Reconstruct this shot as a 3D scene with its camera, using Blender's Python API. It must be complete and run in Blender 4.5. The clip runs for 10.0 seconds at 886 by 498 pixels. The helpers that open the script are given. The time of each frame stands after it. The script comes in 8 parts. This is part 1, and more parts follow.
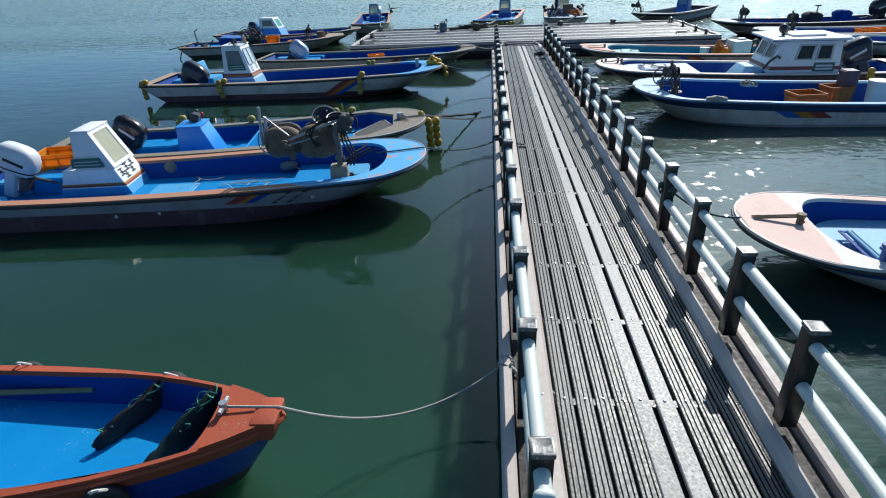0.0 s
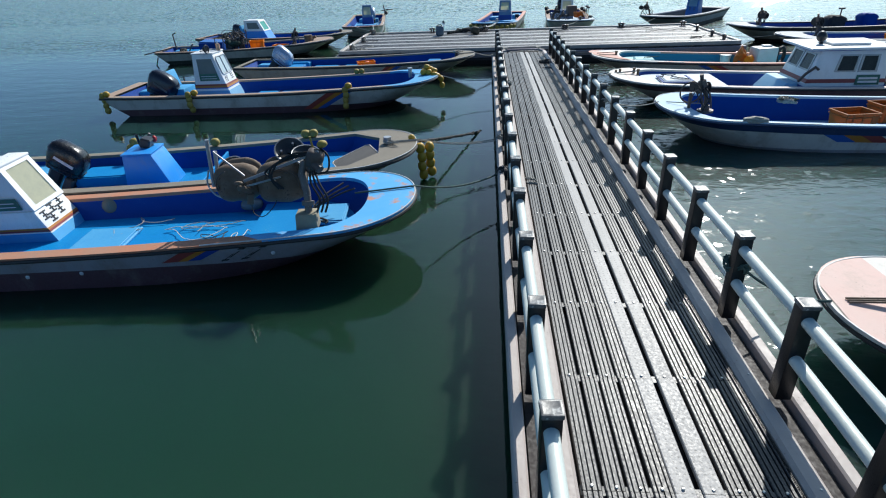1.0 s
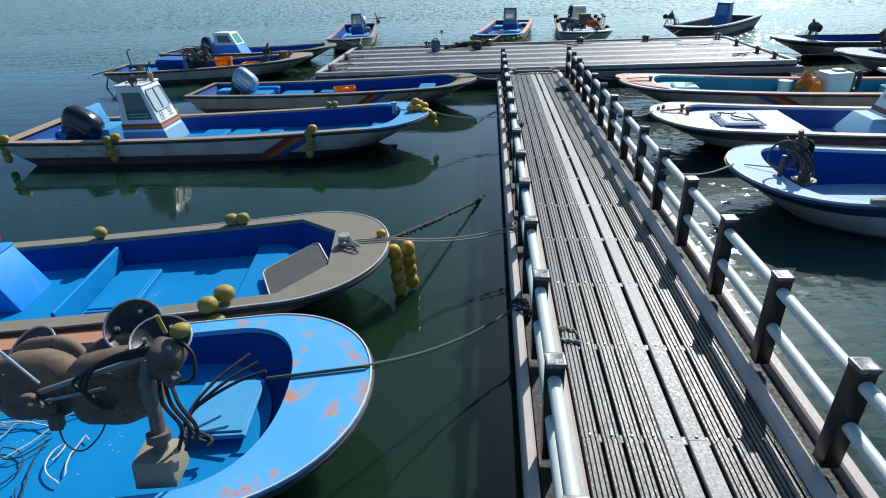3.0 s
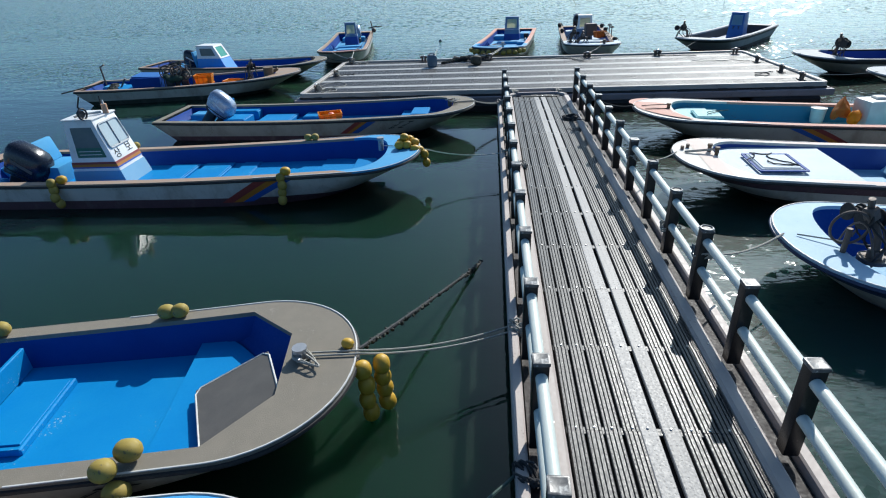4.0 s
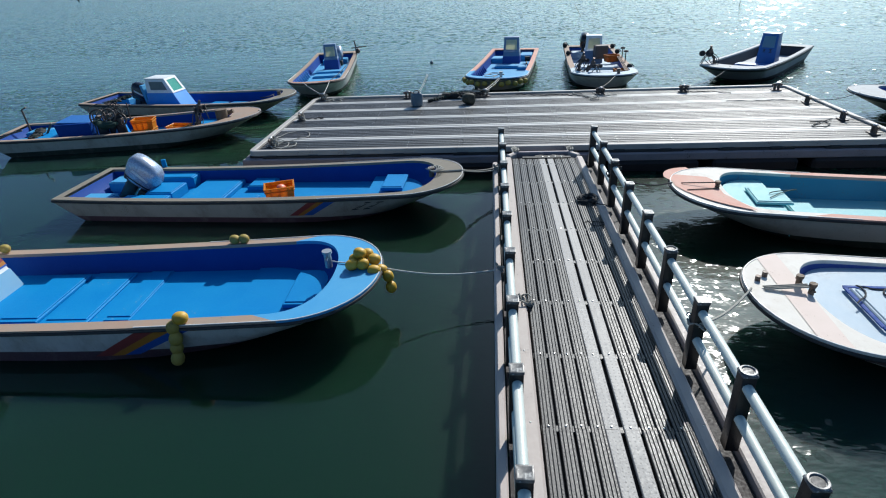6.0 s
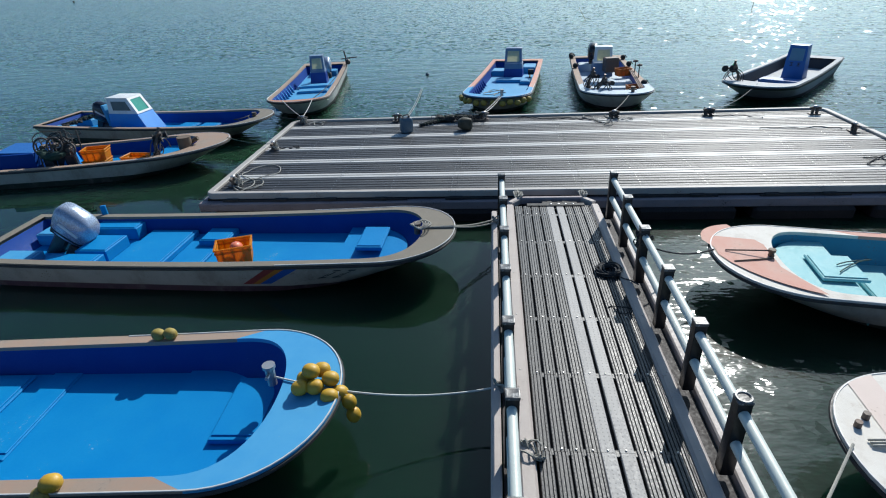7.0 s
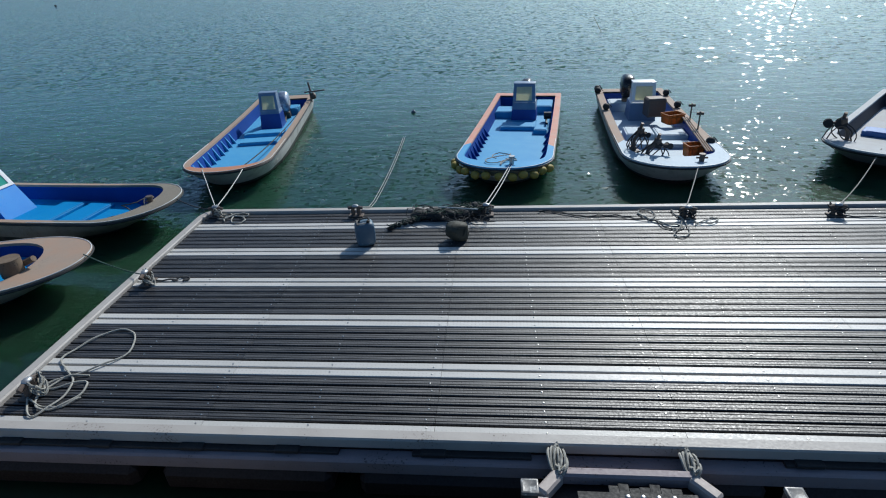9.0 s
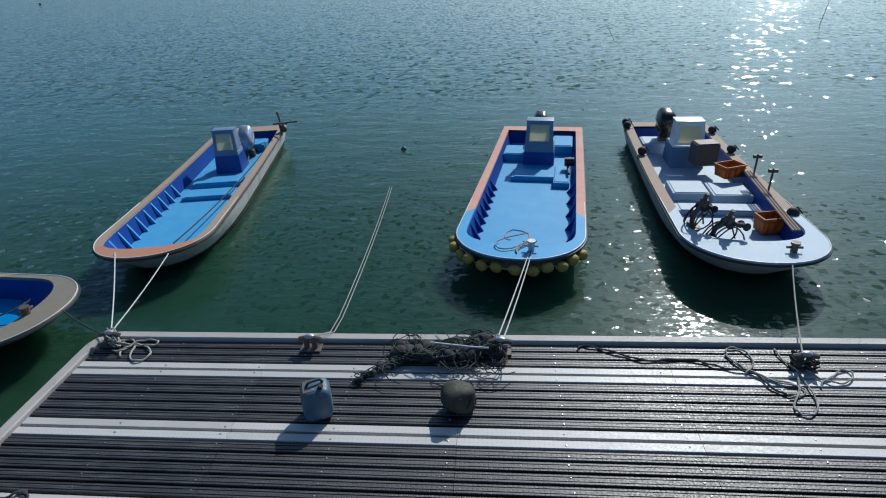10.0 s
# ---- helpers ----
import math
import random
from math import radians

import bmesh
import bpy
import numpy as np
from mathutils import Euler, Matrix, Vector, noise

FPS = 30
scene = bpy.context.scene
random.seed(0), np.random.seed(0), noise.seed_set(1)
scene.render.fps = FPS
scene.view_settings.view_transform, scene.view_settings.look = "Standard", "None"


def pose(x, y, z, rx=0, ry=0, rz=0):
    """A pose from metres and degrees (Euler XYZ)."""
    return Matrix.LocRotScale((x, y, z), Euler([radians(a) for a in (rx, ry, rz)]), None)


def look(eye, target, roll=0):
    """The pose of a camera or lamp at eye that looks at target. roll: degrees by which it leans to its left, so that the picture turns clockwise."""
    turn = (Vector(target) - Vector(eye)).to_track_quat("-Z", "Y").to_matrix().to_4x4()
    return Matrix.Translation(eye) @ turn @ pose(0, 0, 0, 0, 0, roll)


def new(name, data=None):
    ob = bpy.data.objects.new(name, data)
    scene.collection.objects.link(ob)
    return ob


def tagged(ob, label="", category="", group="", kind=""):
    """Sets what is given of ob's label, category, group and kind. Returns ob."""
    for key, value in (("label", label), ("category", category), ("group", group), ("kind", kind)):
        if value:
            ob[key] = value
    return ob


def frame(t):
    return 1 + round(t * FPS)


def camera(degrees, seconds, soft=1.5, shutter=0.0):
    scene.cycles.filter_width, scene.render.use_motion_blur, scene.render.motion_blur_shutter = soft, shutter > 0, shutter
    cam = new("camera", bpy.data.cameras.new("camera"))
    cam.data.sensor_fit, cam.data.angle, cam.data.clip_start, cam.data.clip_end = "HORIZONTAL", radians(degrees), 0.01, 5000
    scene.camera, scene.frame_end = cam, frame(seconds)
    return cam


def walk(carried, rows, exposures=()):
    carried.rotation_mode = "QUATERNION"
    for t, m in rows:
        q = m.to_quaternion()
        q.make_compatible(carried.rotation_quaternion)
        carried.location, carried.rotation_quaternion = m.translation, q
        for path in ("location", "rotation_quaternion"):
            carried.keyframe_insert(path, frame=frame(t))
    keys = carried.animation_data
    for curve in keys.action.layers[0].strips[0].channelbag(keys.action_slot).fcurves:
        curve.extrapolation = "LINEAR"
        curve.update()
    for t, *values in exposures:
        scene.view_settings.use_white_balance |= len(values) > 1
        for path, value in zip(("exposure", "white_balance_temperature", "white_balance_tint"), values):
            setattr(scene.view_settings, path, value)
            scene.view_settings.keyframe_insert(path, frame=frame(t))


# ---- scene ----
FOV = 78.04
cam = camera(FOV, 10.0, soft=1.1)
# seconds, x, y, z, yaw, pitch, roll; z = 0 is the water
ROWS = [
    (0, 5.356, -27.183, 3.358, 5.41, -27.95, -2.48),
    (0.5, 5.311, -26.300, 3.347, 5.27, -28.05, -2.41),
    (1, 5.278, -25.408, 3.328, 5.16, -28.00, -2.35),
    (1.5, 5.270, -24.483, 3.302, 5.25, -27.95, -2.37),
    (2, 5.248, -23.606, 3.283, 5.42, -27.85, -2.50),
    (2.5, 5.212, -22.738, 3.300, 5.35, -27.87, -2.54),
    (4, 5.266, -20.221, 3.640, 5.57, -27.86, -2.55),
    (4.5, 5.290, -19.365, 3.754, 5.50, -27.85, -2.58),
    (5, 5.329, -18.521, 3.880, 5.51, -27.88, -2.61),
    (5.5, 5.366, -17.630, 4.007, 5.57, -27.85, -2.76),
    (7, 5.465, -14.581, 4.260, 5.89, -27.86, -2.94),
    (7.5, 5.467, -13.323, 4.303, 5.92, -27.88, -2.97),
    (8, 5.445, -11.987, 4.340, 5.92, -27.81, -3.03),
    (8.5, 5.436, -10.516, 4.417, 6.03, -27.94, -3.10),
    (9, 5.369, -8.893, 4.453, 6.02, -27.91, -3.14),
    (9.5, 5.264, -7.174, 4.533, 5.95, -28.00, -3.02),
    (10, 5.145, -5.349, 4.669, 5.81, -28.24, -3.02),
]
walk(cam, [(t, pose(x, y, z, 90 + pitch, 0, yaw) @ pose(0, 0, 0, 0, 0, roll)) for t, x, y, z, yaw, pitch, roll in ROWS],
     exposures=[(0.0, 0.18, 6250.0, 10.0), (5.0, 0.12, 6200.0, 10.0), (7.5, -0.08, 6200.0, 10.0), (10.0, -0.33, 6000.0, 10.0)])

# ---- light: low sun ahead to the right, clear sky ----
SUN_AZ, SUN_EL = 24.5, 38.5          # degrees from +y towards +x, and above the horizon
world = bpy.data.worlds.new("sky")
scene.world = world
world.use_nodes = True
wn = world.node_tree.nodes
sky = wn.new("ShaderNodeTexSky")
sky.sky_type, sky.sun_disc = "NISHITA", False
sky.sun_elevation, sky.sun_rotation = radians(SUN_EL), radians(SUN_AZ)
sky.air_density, sky.dust_density, sky.ozone_density = 0.65, 1.5, 5.0
sky_tint = wn.new("ShaderNodeMix")                        # multiplies the whole sky by a tint low in red
sky_tint.data_type, sky_tint.blend_type = "RGBA", "MULTIPLY"
sky_tint.inputs[0].default_value, sky_tint.inputs[7].default_value = 1.0, (0.80, 1.0, 0.98, 1)
world.node_tree.links.new(sky.outputs[0], sky_tint.inputs[6])
world.node_tree.links.new(sky_tint.outputs[2], wn["Background"].inputs[0])
wn["Background"].inputs[1].default_value = 0.13
sun = new("sun", bpy.data.lights.new("sun", "SUN"))
sun.data.energy, sun.data.angle, sun.data.color = 5.0, radians(0.53), (0.98, 0.94, 0.855)
a, e = radians(SUN_AZ), radians(SUN_EL)
sun_dir = Vector((math.sin(a) * math.cos(e), math.cos(a) * math.cos(e), math.sin(e)))
sun.matrix_world = look(sun_dir * 50, (0, 0, 0))


# ---- materials ----
def mixed(name, base, second, rough=0.5, metal=0.0, scale=3.0, amount=0.5, fine=40.0, fleck=None, fleck_at=0.68,
          bump=0.15, fine_bump=None, stretch=(1, 1, 1), spec=0.5, vary=0.0, rough_var=0.12):
    """A surface of two colours in soft patches, with small flecks of a third, fine relief and uneven gloss."""
    m = bpy.data.materials.new(name)
    m.use_nodes = True
    n, l = m.node_tree.nodes, m.node_tree.links
    b = n["Principled BSDF"]
    co = n.new("ShaderNodeTexCoord")
    mp = n.new("ShaderNodeMapping")
    mp.inputs["Scale"].default_value = stretch
    l.new(co.outputs["Object"], mp.inputs[0])
    big = n.new("ShaderNodeTexNoise")
    big.inputs["Scale"].default_value, big.inputs["Detail"].default_value, big.inputs["Roughness"].default_value = scale, 6, 0.62
    l.new(mp.outputs[0], big.inputs["Vector"])
    small = n.new("ShaderNodeTexNoise")
    small.inputs["Scale"].default_value, small.inputs["Detail"].default_value = fine, 4
    l.new(mp.outputs[0], small.inputs["Vector"])
    ramp = n.new("ShaderNodeMapRange")
    ramp.inputs["From Min"].default_value, ramp.inputs["From Max"].default_value = 0.38, 0.68
    ramp.inputs["To Max"].default_value = amount
    l.new(big.outputs["Fac"], ramp.inputs[0])
    mix = n.new("ShaderNodeMix")
    mix.data_type = "RGBA"
    mix.inputs[6].default_value, mix.inputs[7].default_value = (*base, 1), (*second, 1)
    l.new(ramp.outputs[0], mix.inputs[0])
    out = mix.outputs[2]
    if fleck:
        mul = n.new("ShaderNodeMath")
        mul.operation = "ADD"
        half = n.new("ShaderNodeMath")
        half.operation, half.inputs[1].default_value = "MULTIPLY", 0.5
        l.new(big.outputs["Fac"], half.inputs[0])
        l.new(half.outputs[0], mul.inputs[0])
        half2 = n.new("ShaderNodeMath")
        half2.operation, half2.inputs[1].default_value = "MULTIPLY", 0.5
        l.new(small.outputs["Fac"], half2.inputs[0])
        l.new(half2.outputs[0], mul.inputs[1])
        cut = n.new("ShaderNodeMapRange")
        cut.inputs["From Min"].default_value, cut.inputs["From Max"].default_value = fleck_at - 0.1, fleck_at - 0.04
        l.new(mul.outputs[0], cut.inputs[0])
        mix2 = n.new("ShaderNodeMix")
        mix2.data_type = "RGBA"
        mix2.inputs[7].default_value = (*fleck, 1)
        l.new(out, mix2.inputs[6])
        l.new(cut.outputs[0], mix2.inputs[0])
        out = mix2.outputs[2]
    if vary:
        info = n.new("ShaderNodeObjectInfo")
        mr = n.new("ShaderNodeMapRange")
        mr.inputs["To Min"].default_value, mr.inputs["To Max"].default_value = 1 - vary, 1 + vary
        l.new(info.outputs["Random"], mr.inputs[0])
        hsv = n.new("ShaderNodeHueSaturation")
        l.new(mr.outputs[0], hsv.inputs["Value"])
        l.new(out, hsv.inputs["Color"])
        out = hsv.outputs[0]
    l.new(out, b.inputs["Base Color"])
    rr = n.new("ShaderNodeMapRange")
    rr.inputs["From Min"].default_value, rr.inputs["From Max"].default_value = 0.3, 0.7
    rr.inputs["To Min"].default_value, rr.inputs["To Max"].default_value = max(0.02, rough - rough_var), min(1, rough + rough_var)
    l.new(small.outputs["Fac"], rr.inputs[0])
    l.new(rr.outputs[0], b.inputs["Roughness"])
    b.inputs["Metallic"].default_value = metal
    b.inputs["Specular IOR Level"].default_value = spec
    if bump:
        bp = n.new("ShaderNodeBump")
        bp.inputs["Strength"].default_value, bp.inputs["Distance"].default_value = bump, 0.006
        l.new(small.outputs["Fac"], bp.inputs["Height"])
        l.new(bp.outputs[0], b.inputs["Normal"])
    return m


def deck_material(name, base, second, rough, vary, relief=0.5, deep=0.004, streak=0.0, spec=0.5, dots=0.25):
    """Moulded deck plank with rows of small raised knobs and fine lengthwise ribs."""
    m = mixed(name, base, second, rough=rough, scale=1.2, amount=0.7, fine=55, bump=0.0, stretch=(1, 1, 1), vary=vary, fleck=tuple(c * 0.6 for c in base), fleck_at=0.78, spec=spec)
    n, l = m.node_tree.nodes, m.node_tree.links
    co = n.new("ShaderNodeTexCoord")
    vor = n.new("ShaderNodeTexVoronoi")
    vor.voronoi_dimensions = "2D"
    vor.inputs["Scale"].default_value = 22
    vor.inputs["Randomness"].default_value = 0.25
    info, apart = n.new("ShaderNodeObjectInfo"), n.new("ShaderNodeVectorMath")
    far, shift = n.new("ShaderNodeMath"), n.new("ShaderNodeCombineXYZ")
    far.operation, far.inputs[1].default_value = "MULTIPLY", 37.0
    l.new(info.outputs["Random"], far.inputs[0])
    l.new(far.outputs[0], shift.inputs["X"])
    l.new(far.outputs[0], shift.inputs["Z"])
    l.new(co.outputs["Object"], apart.inputs[0])
    l.new(shift.outputs[0], apart.inputs[1])
    first = next(x for x in n if x.bl_idname == "ShaderNodeMapping")
    l.new(apart.outputs[0], first.inputs[0])
    l.new(co.outputs["Object"], vor.inputs["Vector"])
    knob = n.new("ShaderNodeMapRange")
    knob.inputs["From Min"].default_value, knob.inputs["From Max"].default_value = 0.10, 0.20
    l.new(vor.outputs["Distance"], knob.inputs[0])
    # darker dots in the small dimples between the knobs
    dimple, dot_tone = n.new("ShaderNodeMapRange"), n.new("ShaderNodeMix")
    dimple.inputs["From Min"].default_value, dimple.inputs["From Max"].default_value = 0.19, 0.14
    dimple.inputs["To Max"].default_value = 1.0
    l.new(vor.outputs["Distance"], dimple.inputs[0])
    dot_tone.data_type = "RGBA"
    dot_tone.inputs[7].default_value = (*[c * dots for c in base], 1)
    tone = n["Principled BSDF"].inputs["Base Color"]
    l.new(tone.links[0].from_socket, dot_tone.inputs[6])
    l.new(dimple.outputs[0], dot_tone.inputs[0])
    l.new(dot_tone.outputs[2], tone)
    grain = n.new("ShaderNodeTexNoise")
    grain.inputs["Scale"].default_value, grain.inputs["Detail"].default_value = 60, 3
    st = n.new("ShaderNodeMapping")
    st.inputs["Scale"].default_value = (0.06, 3, 3)
    l.new(apart.outputs[0], st.inputs[0])
    l.new(st.outputs[0], grain.inputs["Vector"])
    if streak:
        # pale lengthwise scuffs
        wear, cut, long = n.new("ShaderNodeTexNoise"), n.new("ShaderNodeMapRange"), n.new("ShaderNodeMapping")
        long.inputs["Scale"].default_value = (0.5, 9, 1)
        wear.inputs["Scale"].default_value, wear.inputs["Detail"].default_value, wear.inputs["Roughness"].default_value = 5.0, 5, 0.7
        l.new(apart.outputs[0], long.inputs[0])
        l.new(long.outputs[0], wear.inputs["Vector"])
        cut.inputs["From Min"].default_value, cut.inputs["From Max"].default_value, cut.inputs["To Max"].default_value = 0.50, 0.72, streak
        l.new(wear.outputs["Fac"], cut.inputs[0])
        scuff = n.new("ShaderNodeMix")
        scuff.data_type = "RGBA"
        scuff.inputs[7].default_value = (0.26, 0.25, 0.235, 1)
        b = n["Principled BSDF"].inputs["Base Color"]
        l.new(b.links[0].from_socket, scuff.inputs[6])
        l.new(cut.outputs[0], scuff.inputs[0])
        l.new(scuff.outputs[2], b)
    add = n.new("ShaderNodeMath")
    add.operation = "ADD"
    l.new(knob.outputs[0], add.inputs[0])
    l.new(grain.outputs["Fac"], add.inputs[1])
    bp = n.new("ShaderNodeBump")
    bp.inputs["Strength"].default_value, bp.inputs["Distance"].default_value = relief, deep
    l.new(add.outputs[0], bp.inputs["Height"])
    l.new(bp.outputs[0], n["Principled BSDF"].inputs["Normal"])
    return m


def water_material():
    m = bpy.data.materials.new("sea_water")
    m.use_nodes = True
    n, l = m.node_tree.nodes, m.node_tree.links
    b = n["Principled BSDF"]
    co = n.new("ShaderNodeTexCoord")
    cloud = n.new("ShaderNodeTexNoise")
    cloud.inputs["Scale"].default_value, cloud.inputs["Detail"].default_value = 0.12, 3
    l.new(co.outputs["Object"], cloud.inputs["Vector"])
    mix = n.new("ShaderNodeMix")
    mix.data_type = "RGBA"
    mix.inputs[6].default_value, mix.inputs[7].default_value = WATER_DEEP, WATER_GREEN
    l.new(cloud.outputs["Fac"], mix.inputs[0])
    # paler by the shore and far out; boats' shade is coloured into the berths
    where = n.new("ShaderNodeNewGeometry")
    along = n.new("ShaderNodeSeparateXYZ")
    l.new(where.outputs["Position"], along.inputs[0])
    shade_y = n.new("ShaderNodeMapRange")
    shade_y.inputs["From Min"].default_value, shade_y.inputs["From Max"].default_value = -26.0, 14.0
    l.new(along.outputs["Y"], shade_y.inputs[0])
    shade_ramp = n.new("ShaderNodeValToRGB")
    shade_ramp.color_ramp.interpolation = "EASE"
    e = shade_ramp.color_ramp.elements
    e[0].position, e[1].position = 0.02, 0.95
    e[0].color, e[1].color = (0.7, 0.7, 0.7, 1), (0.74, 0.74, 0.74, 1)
    for at, v in SHADE_TONES:
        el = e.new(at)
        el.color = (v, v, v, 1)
    l.new(shade_y.outputs[0], shade_ramp.inputs[0])
    shade_mix = n.new("ShaderNodeMix")
    shade_mix.data_type, shade_mix.blend_type = "RGBA", "MULTIPLY"
    shade_mix.inputs[0].default_value = 1.0
    l.new(mix.outputs[2], shade_mix.inputs[6])
    l.new(shade_ramp.outputs[0], shade_mix.inputs[7])
    # east of the gangway the sun's and sky's brightness is mixed into the colour
    sunward_x, sunward_y, sunward = n.new("ShaderNodeMapRange"), n.new("ShaderNodeMapRange"), n.new("ShaderNodeMath")
    sunward_x.inputs["From Min"].default_value, sunward_x.inputs["From Max"].default_value = 7.0, 9.0
    l.new(along.outputs["X"], sunward_x.inputs[0])
    sunward_y.inputs["From Min"].default_value, sunward_y.inputs["From Max"].default_value = -9.0, -15.0
    l.new(along.outputs["Y"], sunward_y.inputs[0])
    sunward.operation = "MULTIPLY"
    l.new(sunward_x.outputs[0], sunward.inputs[0])
    l.new(sunward_y.outputs[0], sunward.inputs[1])
    sunward_mix = n.new("ShaderNodeMix")
    sunward_mix.data_type = "RGBA"
    sunward_mix.inputs[7].default_value = (0.017, 0.054, 0.048, 1)
    l.new(sunward.outputs[0], sunward_mix.inputs[0])
    l.new(shade_mix.outputs[2], sunward_mix.inputs[6])
    l.new(sunward_mix.outputs[2], b.inputs["Base Color"])
    b.inputs["Roughness"].default_value = 0.012
    b.inputs["IOR"].default_value = 1.333
    b.inputs["Specular IOR Level"].default_value = 0.45
    b.inputs["Subsurface Weight"].default_value = 1.0
    b.inputs["Subsurface Radius"].default_value = (0.7, 1.4, 1.0)
    b.inputs["Subsurface Scale"].default_value = 1.7
    last = None
    for scale, detail, dist, stretch, turn in WAVES:
        mp = n.new("ShaderNodeMapping")
        mp.inputs["Scale"].default_value = stretch
        mp.inputs["Rotation"].default_value = (0, 0, radians(turn))
        l.new(co.outputs["Object"], mp.inputs[0])
        t = n.new("ShaderNodeTexNoise")
        t.inputs["Scale"].default_value, t.inputs["Detail"].default_value = scale, detail
        l.new(mp.outputs[0], t.inputs["Vector"])
        bp = n.new("ShaderNodeBump")
        bp.inputs["Strength"].default_value, bp.inputs["Distance"].default_value = 1.0, dist
        l.new(t.outputs["Fac"], bp.inputs["Height"])
        if last:
            l.new(last.outputs[0], bp.inputs["Normal"])
        last = bp
    # calm near the moorings, rippled in open water
    geo = n.new("ShaderNodeNewGeometry")
    sep = n.new("ShaderNodeSeparateXYZ")
    l.new(geo.outputs["Position"], sep.inputs[0])
    calm = n.new("ShaderNodeMapRange")
    calm.inputs["From Min"].default_value, calm.inputs["From Max"].default_value = -5.0, 2.0
    calm.inputs["To Min"].default_value, calm.inputs["To Max"].default_value = CALM, 1.08
    l.new(sep.outputs["Y"], calm.inputs[0])
    east = n.new("ShaderNodeMapRange")
    east.inputs["From Min"].default_value, east.inputs["From Max"].default_value = 6.9, 7.6
    east.inputs["To Min"].default_value, east.inputs["To Max"].default_value = 0.0, 0.85
    l.new(sep.outputs["X"], east.inputs[0])
    west = n.new("ShaderNodeMapRange")
    west.inputs["From Min"].default_value, west.inputs["From Max"].default_value = -2.0, -8.0
    west.inputs["To Min"].default_value, west.inputs["To Max"].default_value = 0.0, 0.35
    l.new(sep.outputs["X"], west.inputs[0])
    for other in (east, west):
        mx = n.new("ShaderNodeMath")
        mx.operation = "MAXIMUM"
        l.new(calm.outputs[0], mx.inputs[0])
        l.new(other.outputs[0], mx.inputs[1])
        calm = mx
    for node in [x for x in n if x.bl_idname == "ShaderNodeBump"]:
        l.new(calm.outputs[0], node.inputs["Strength"])
    # small facets: most lie flat, a few tilt far enough to flash in the sun
    cells, apart = n.new("ShaderNodeTexVoronoi"), n.new("ShaderNodeSeparateColor")
    wob, wobble = n.new("ShaderNodeTexNoise"), n.new("ShaderNodeVectorMath")
    wob.inputs["Scale"].default_value = 5.0
    wobble.operation = "MULTIPLY_ADD"
    wobble.inputs[1].default_value = (0.12, 0.12, 0.0)
    l.new(wob.outputs["Color"], wobble.inputs[0])
    l.new(co.outputs["Object"], wob.inputs["Vector"])
    l.new(co.outputs["Object"], wobble.inputs[2])
    l.new(wobble.outputs[0], cells.inputs["Vector"])
    cells.inputs["Scale"].default_value = 10.0
    # broader facets out in the open water
    swell, reach, grown = n.new("ShaderNodeTexVoronoi"), n.new("ShaderNodeMapRange"), n.new("ShaderNodeMix")
    swell.inputs["Scale"].default_value = 4.8
    l.new(wobble.outputs[0], swell.inputs["Vector"])
    reach.inputs["From Min"].default_value, reach.inputs["From Max"].default_value = 5.0, 16.0
    l.new(sep.outputs["Y"], reach.inputs[0])
    grown.data_type = "RGBA"
    l.new(reach.outputs[0], grown.inputs[0])
    l.new(cells.outputs["Color"], grown.inputs[6])
    l.new(swell.outputs["Color"], grown.inputs[7])
    l.new(grown.outputs[2], apart.inputs[0])
    tilt_, join = n.new("ShaderNodeCombineXYZ"), n.new("ShaderNodeVectorMath")
    for ch, to in (("Red", "X"), ("Green", "Y")):
        centre, cube, size = n.new("ShaderNodeMapRange"), n.new("ShaderNodeMath"), n.new("ShaderNodeMath")
        centre.inputs["To Min"].default_value, centre.inputs["To Max"].default_value = -1.0, 1.0
        l.new(apart.outputs[ch], centre.inputs[0])
        cube.operation, cube.inputs[1].default_value = "POWER", FACET_POWER
        if to == "Y":
            lean = n.new("ShaderNodeMath")
            lean.operation = "ABSOLUTE"
            l.new(centre.outputs[0], lean.inputs[0])
            centre = lean
        l.new(centre.outputs[0], cube.inputs[0])
        size.operation = "MULTIPLY"
        l.new(cube.outputs[0], size.inputs[0])
        amp, rise = n.new("ShaderNodeMath"), n.new("ShaderNodeMath")
        amp.operation, amp.inputs[1].default_value = "MULTIPLY", FACET_TILT * (-1 if to == "Y" else 0.5)
        rise.operation, rise.inputs[1].default_value = "POWER", 4.0
        l.new(calm.outputs[0], rise.inputs[0])
        l.new(rise.outputs[0], amp.inputs[0])
        l.new(amp.outputs[0], size.inputs[1])
        l.new(size.outputs[0], tilt_.inputs[to])
    l.new(last.outputs[0], join.inputs[0])
    # turns the facets' lean onto the sun's line, which places the glints
    sun_lean = n.new("ShaderNodeVectorRotate")
    sun_lean.rotation_type = "Z_AXIS"
    sun_lean.inputs["Angle"].default_value = radians(-25.0)
    l.new(tilt_.outputs[0], sun_lean.inputs["Vector"])
    l.new(sun_lean.outputs[0], join.inputs[1])
    unit = n.new("ShaderNodeVectorMath")
    unit.operation = "NORMALIZE"
    l.new(join.outputs[0], unit.inputs[0])
    l.new(unit.outputs[0], b.inputs["Normal"])
    gloss = n.new("ShaderNodeMapRange")
    gloss.inputs["From Min"].default_value, gloss.inputs["From Max"].default_value = 0.15, 1.0
    gloss.inputs["To Min"].default_value, gloss.inputs["To Max"].default_value = 0.02, 0.085
    l.new(calm.outputs[0], gloss.inputs[0])
    l.new(gloss.outputs[0], b.inputs["Roughness"])
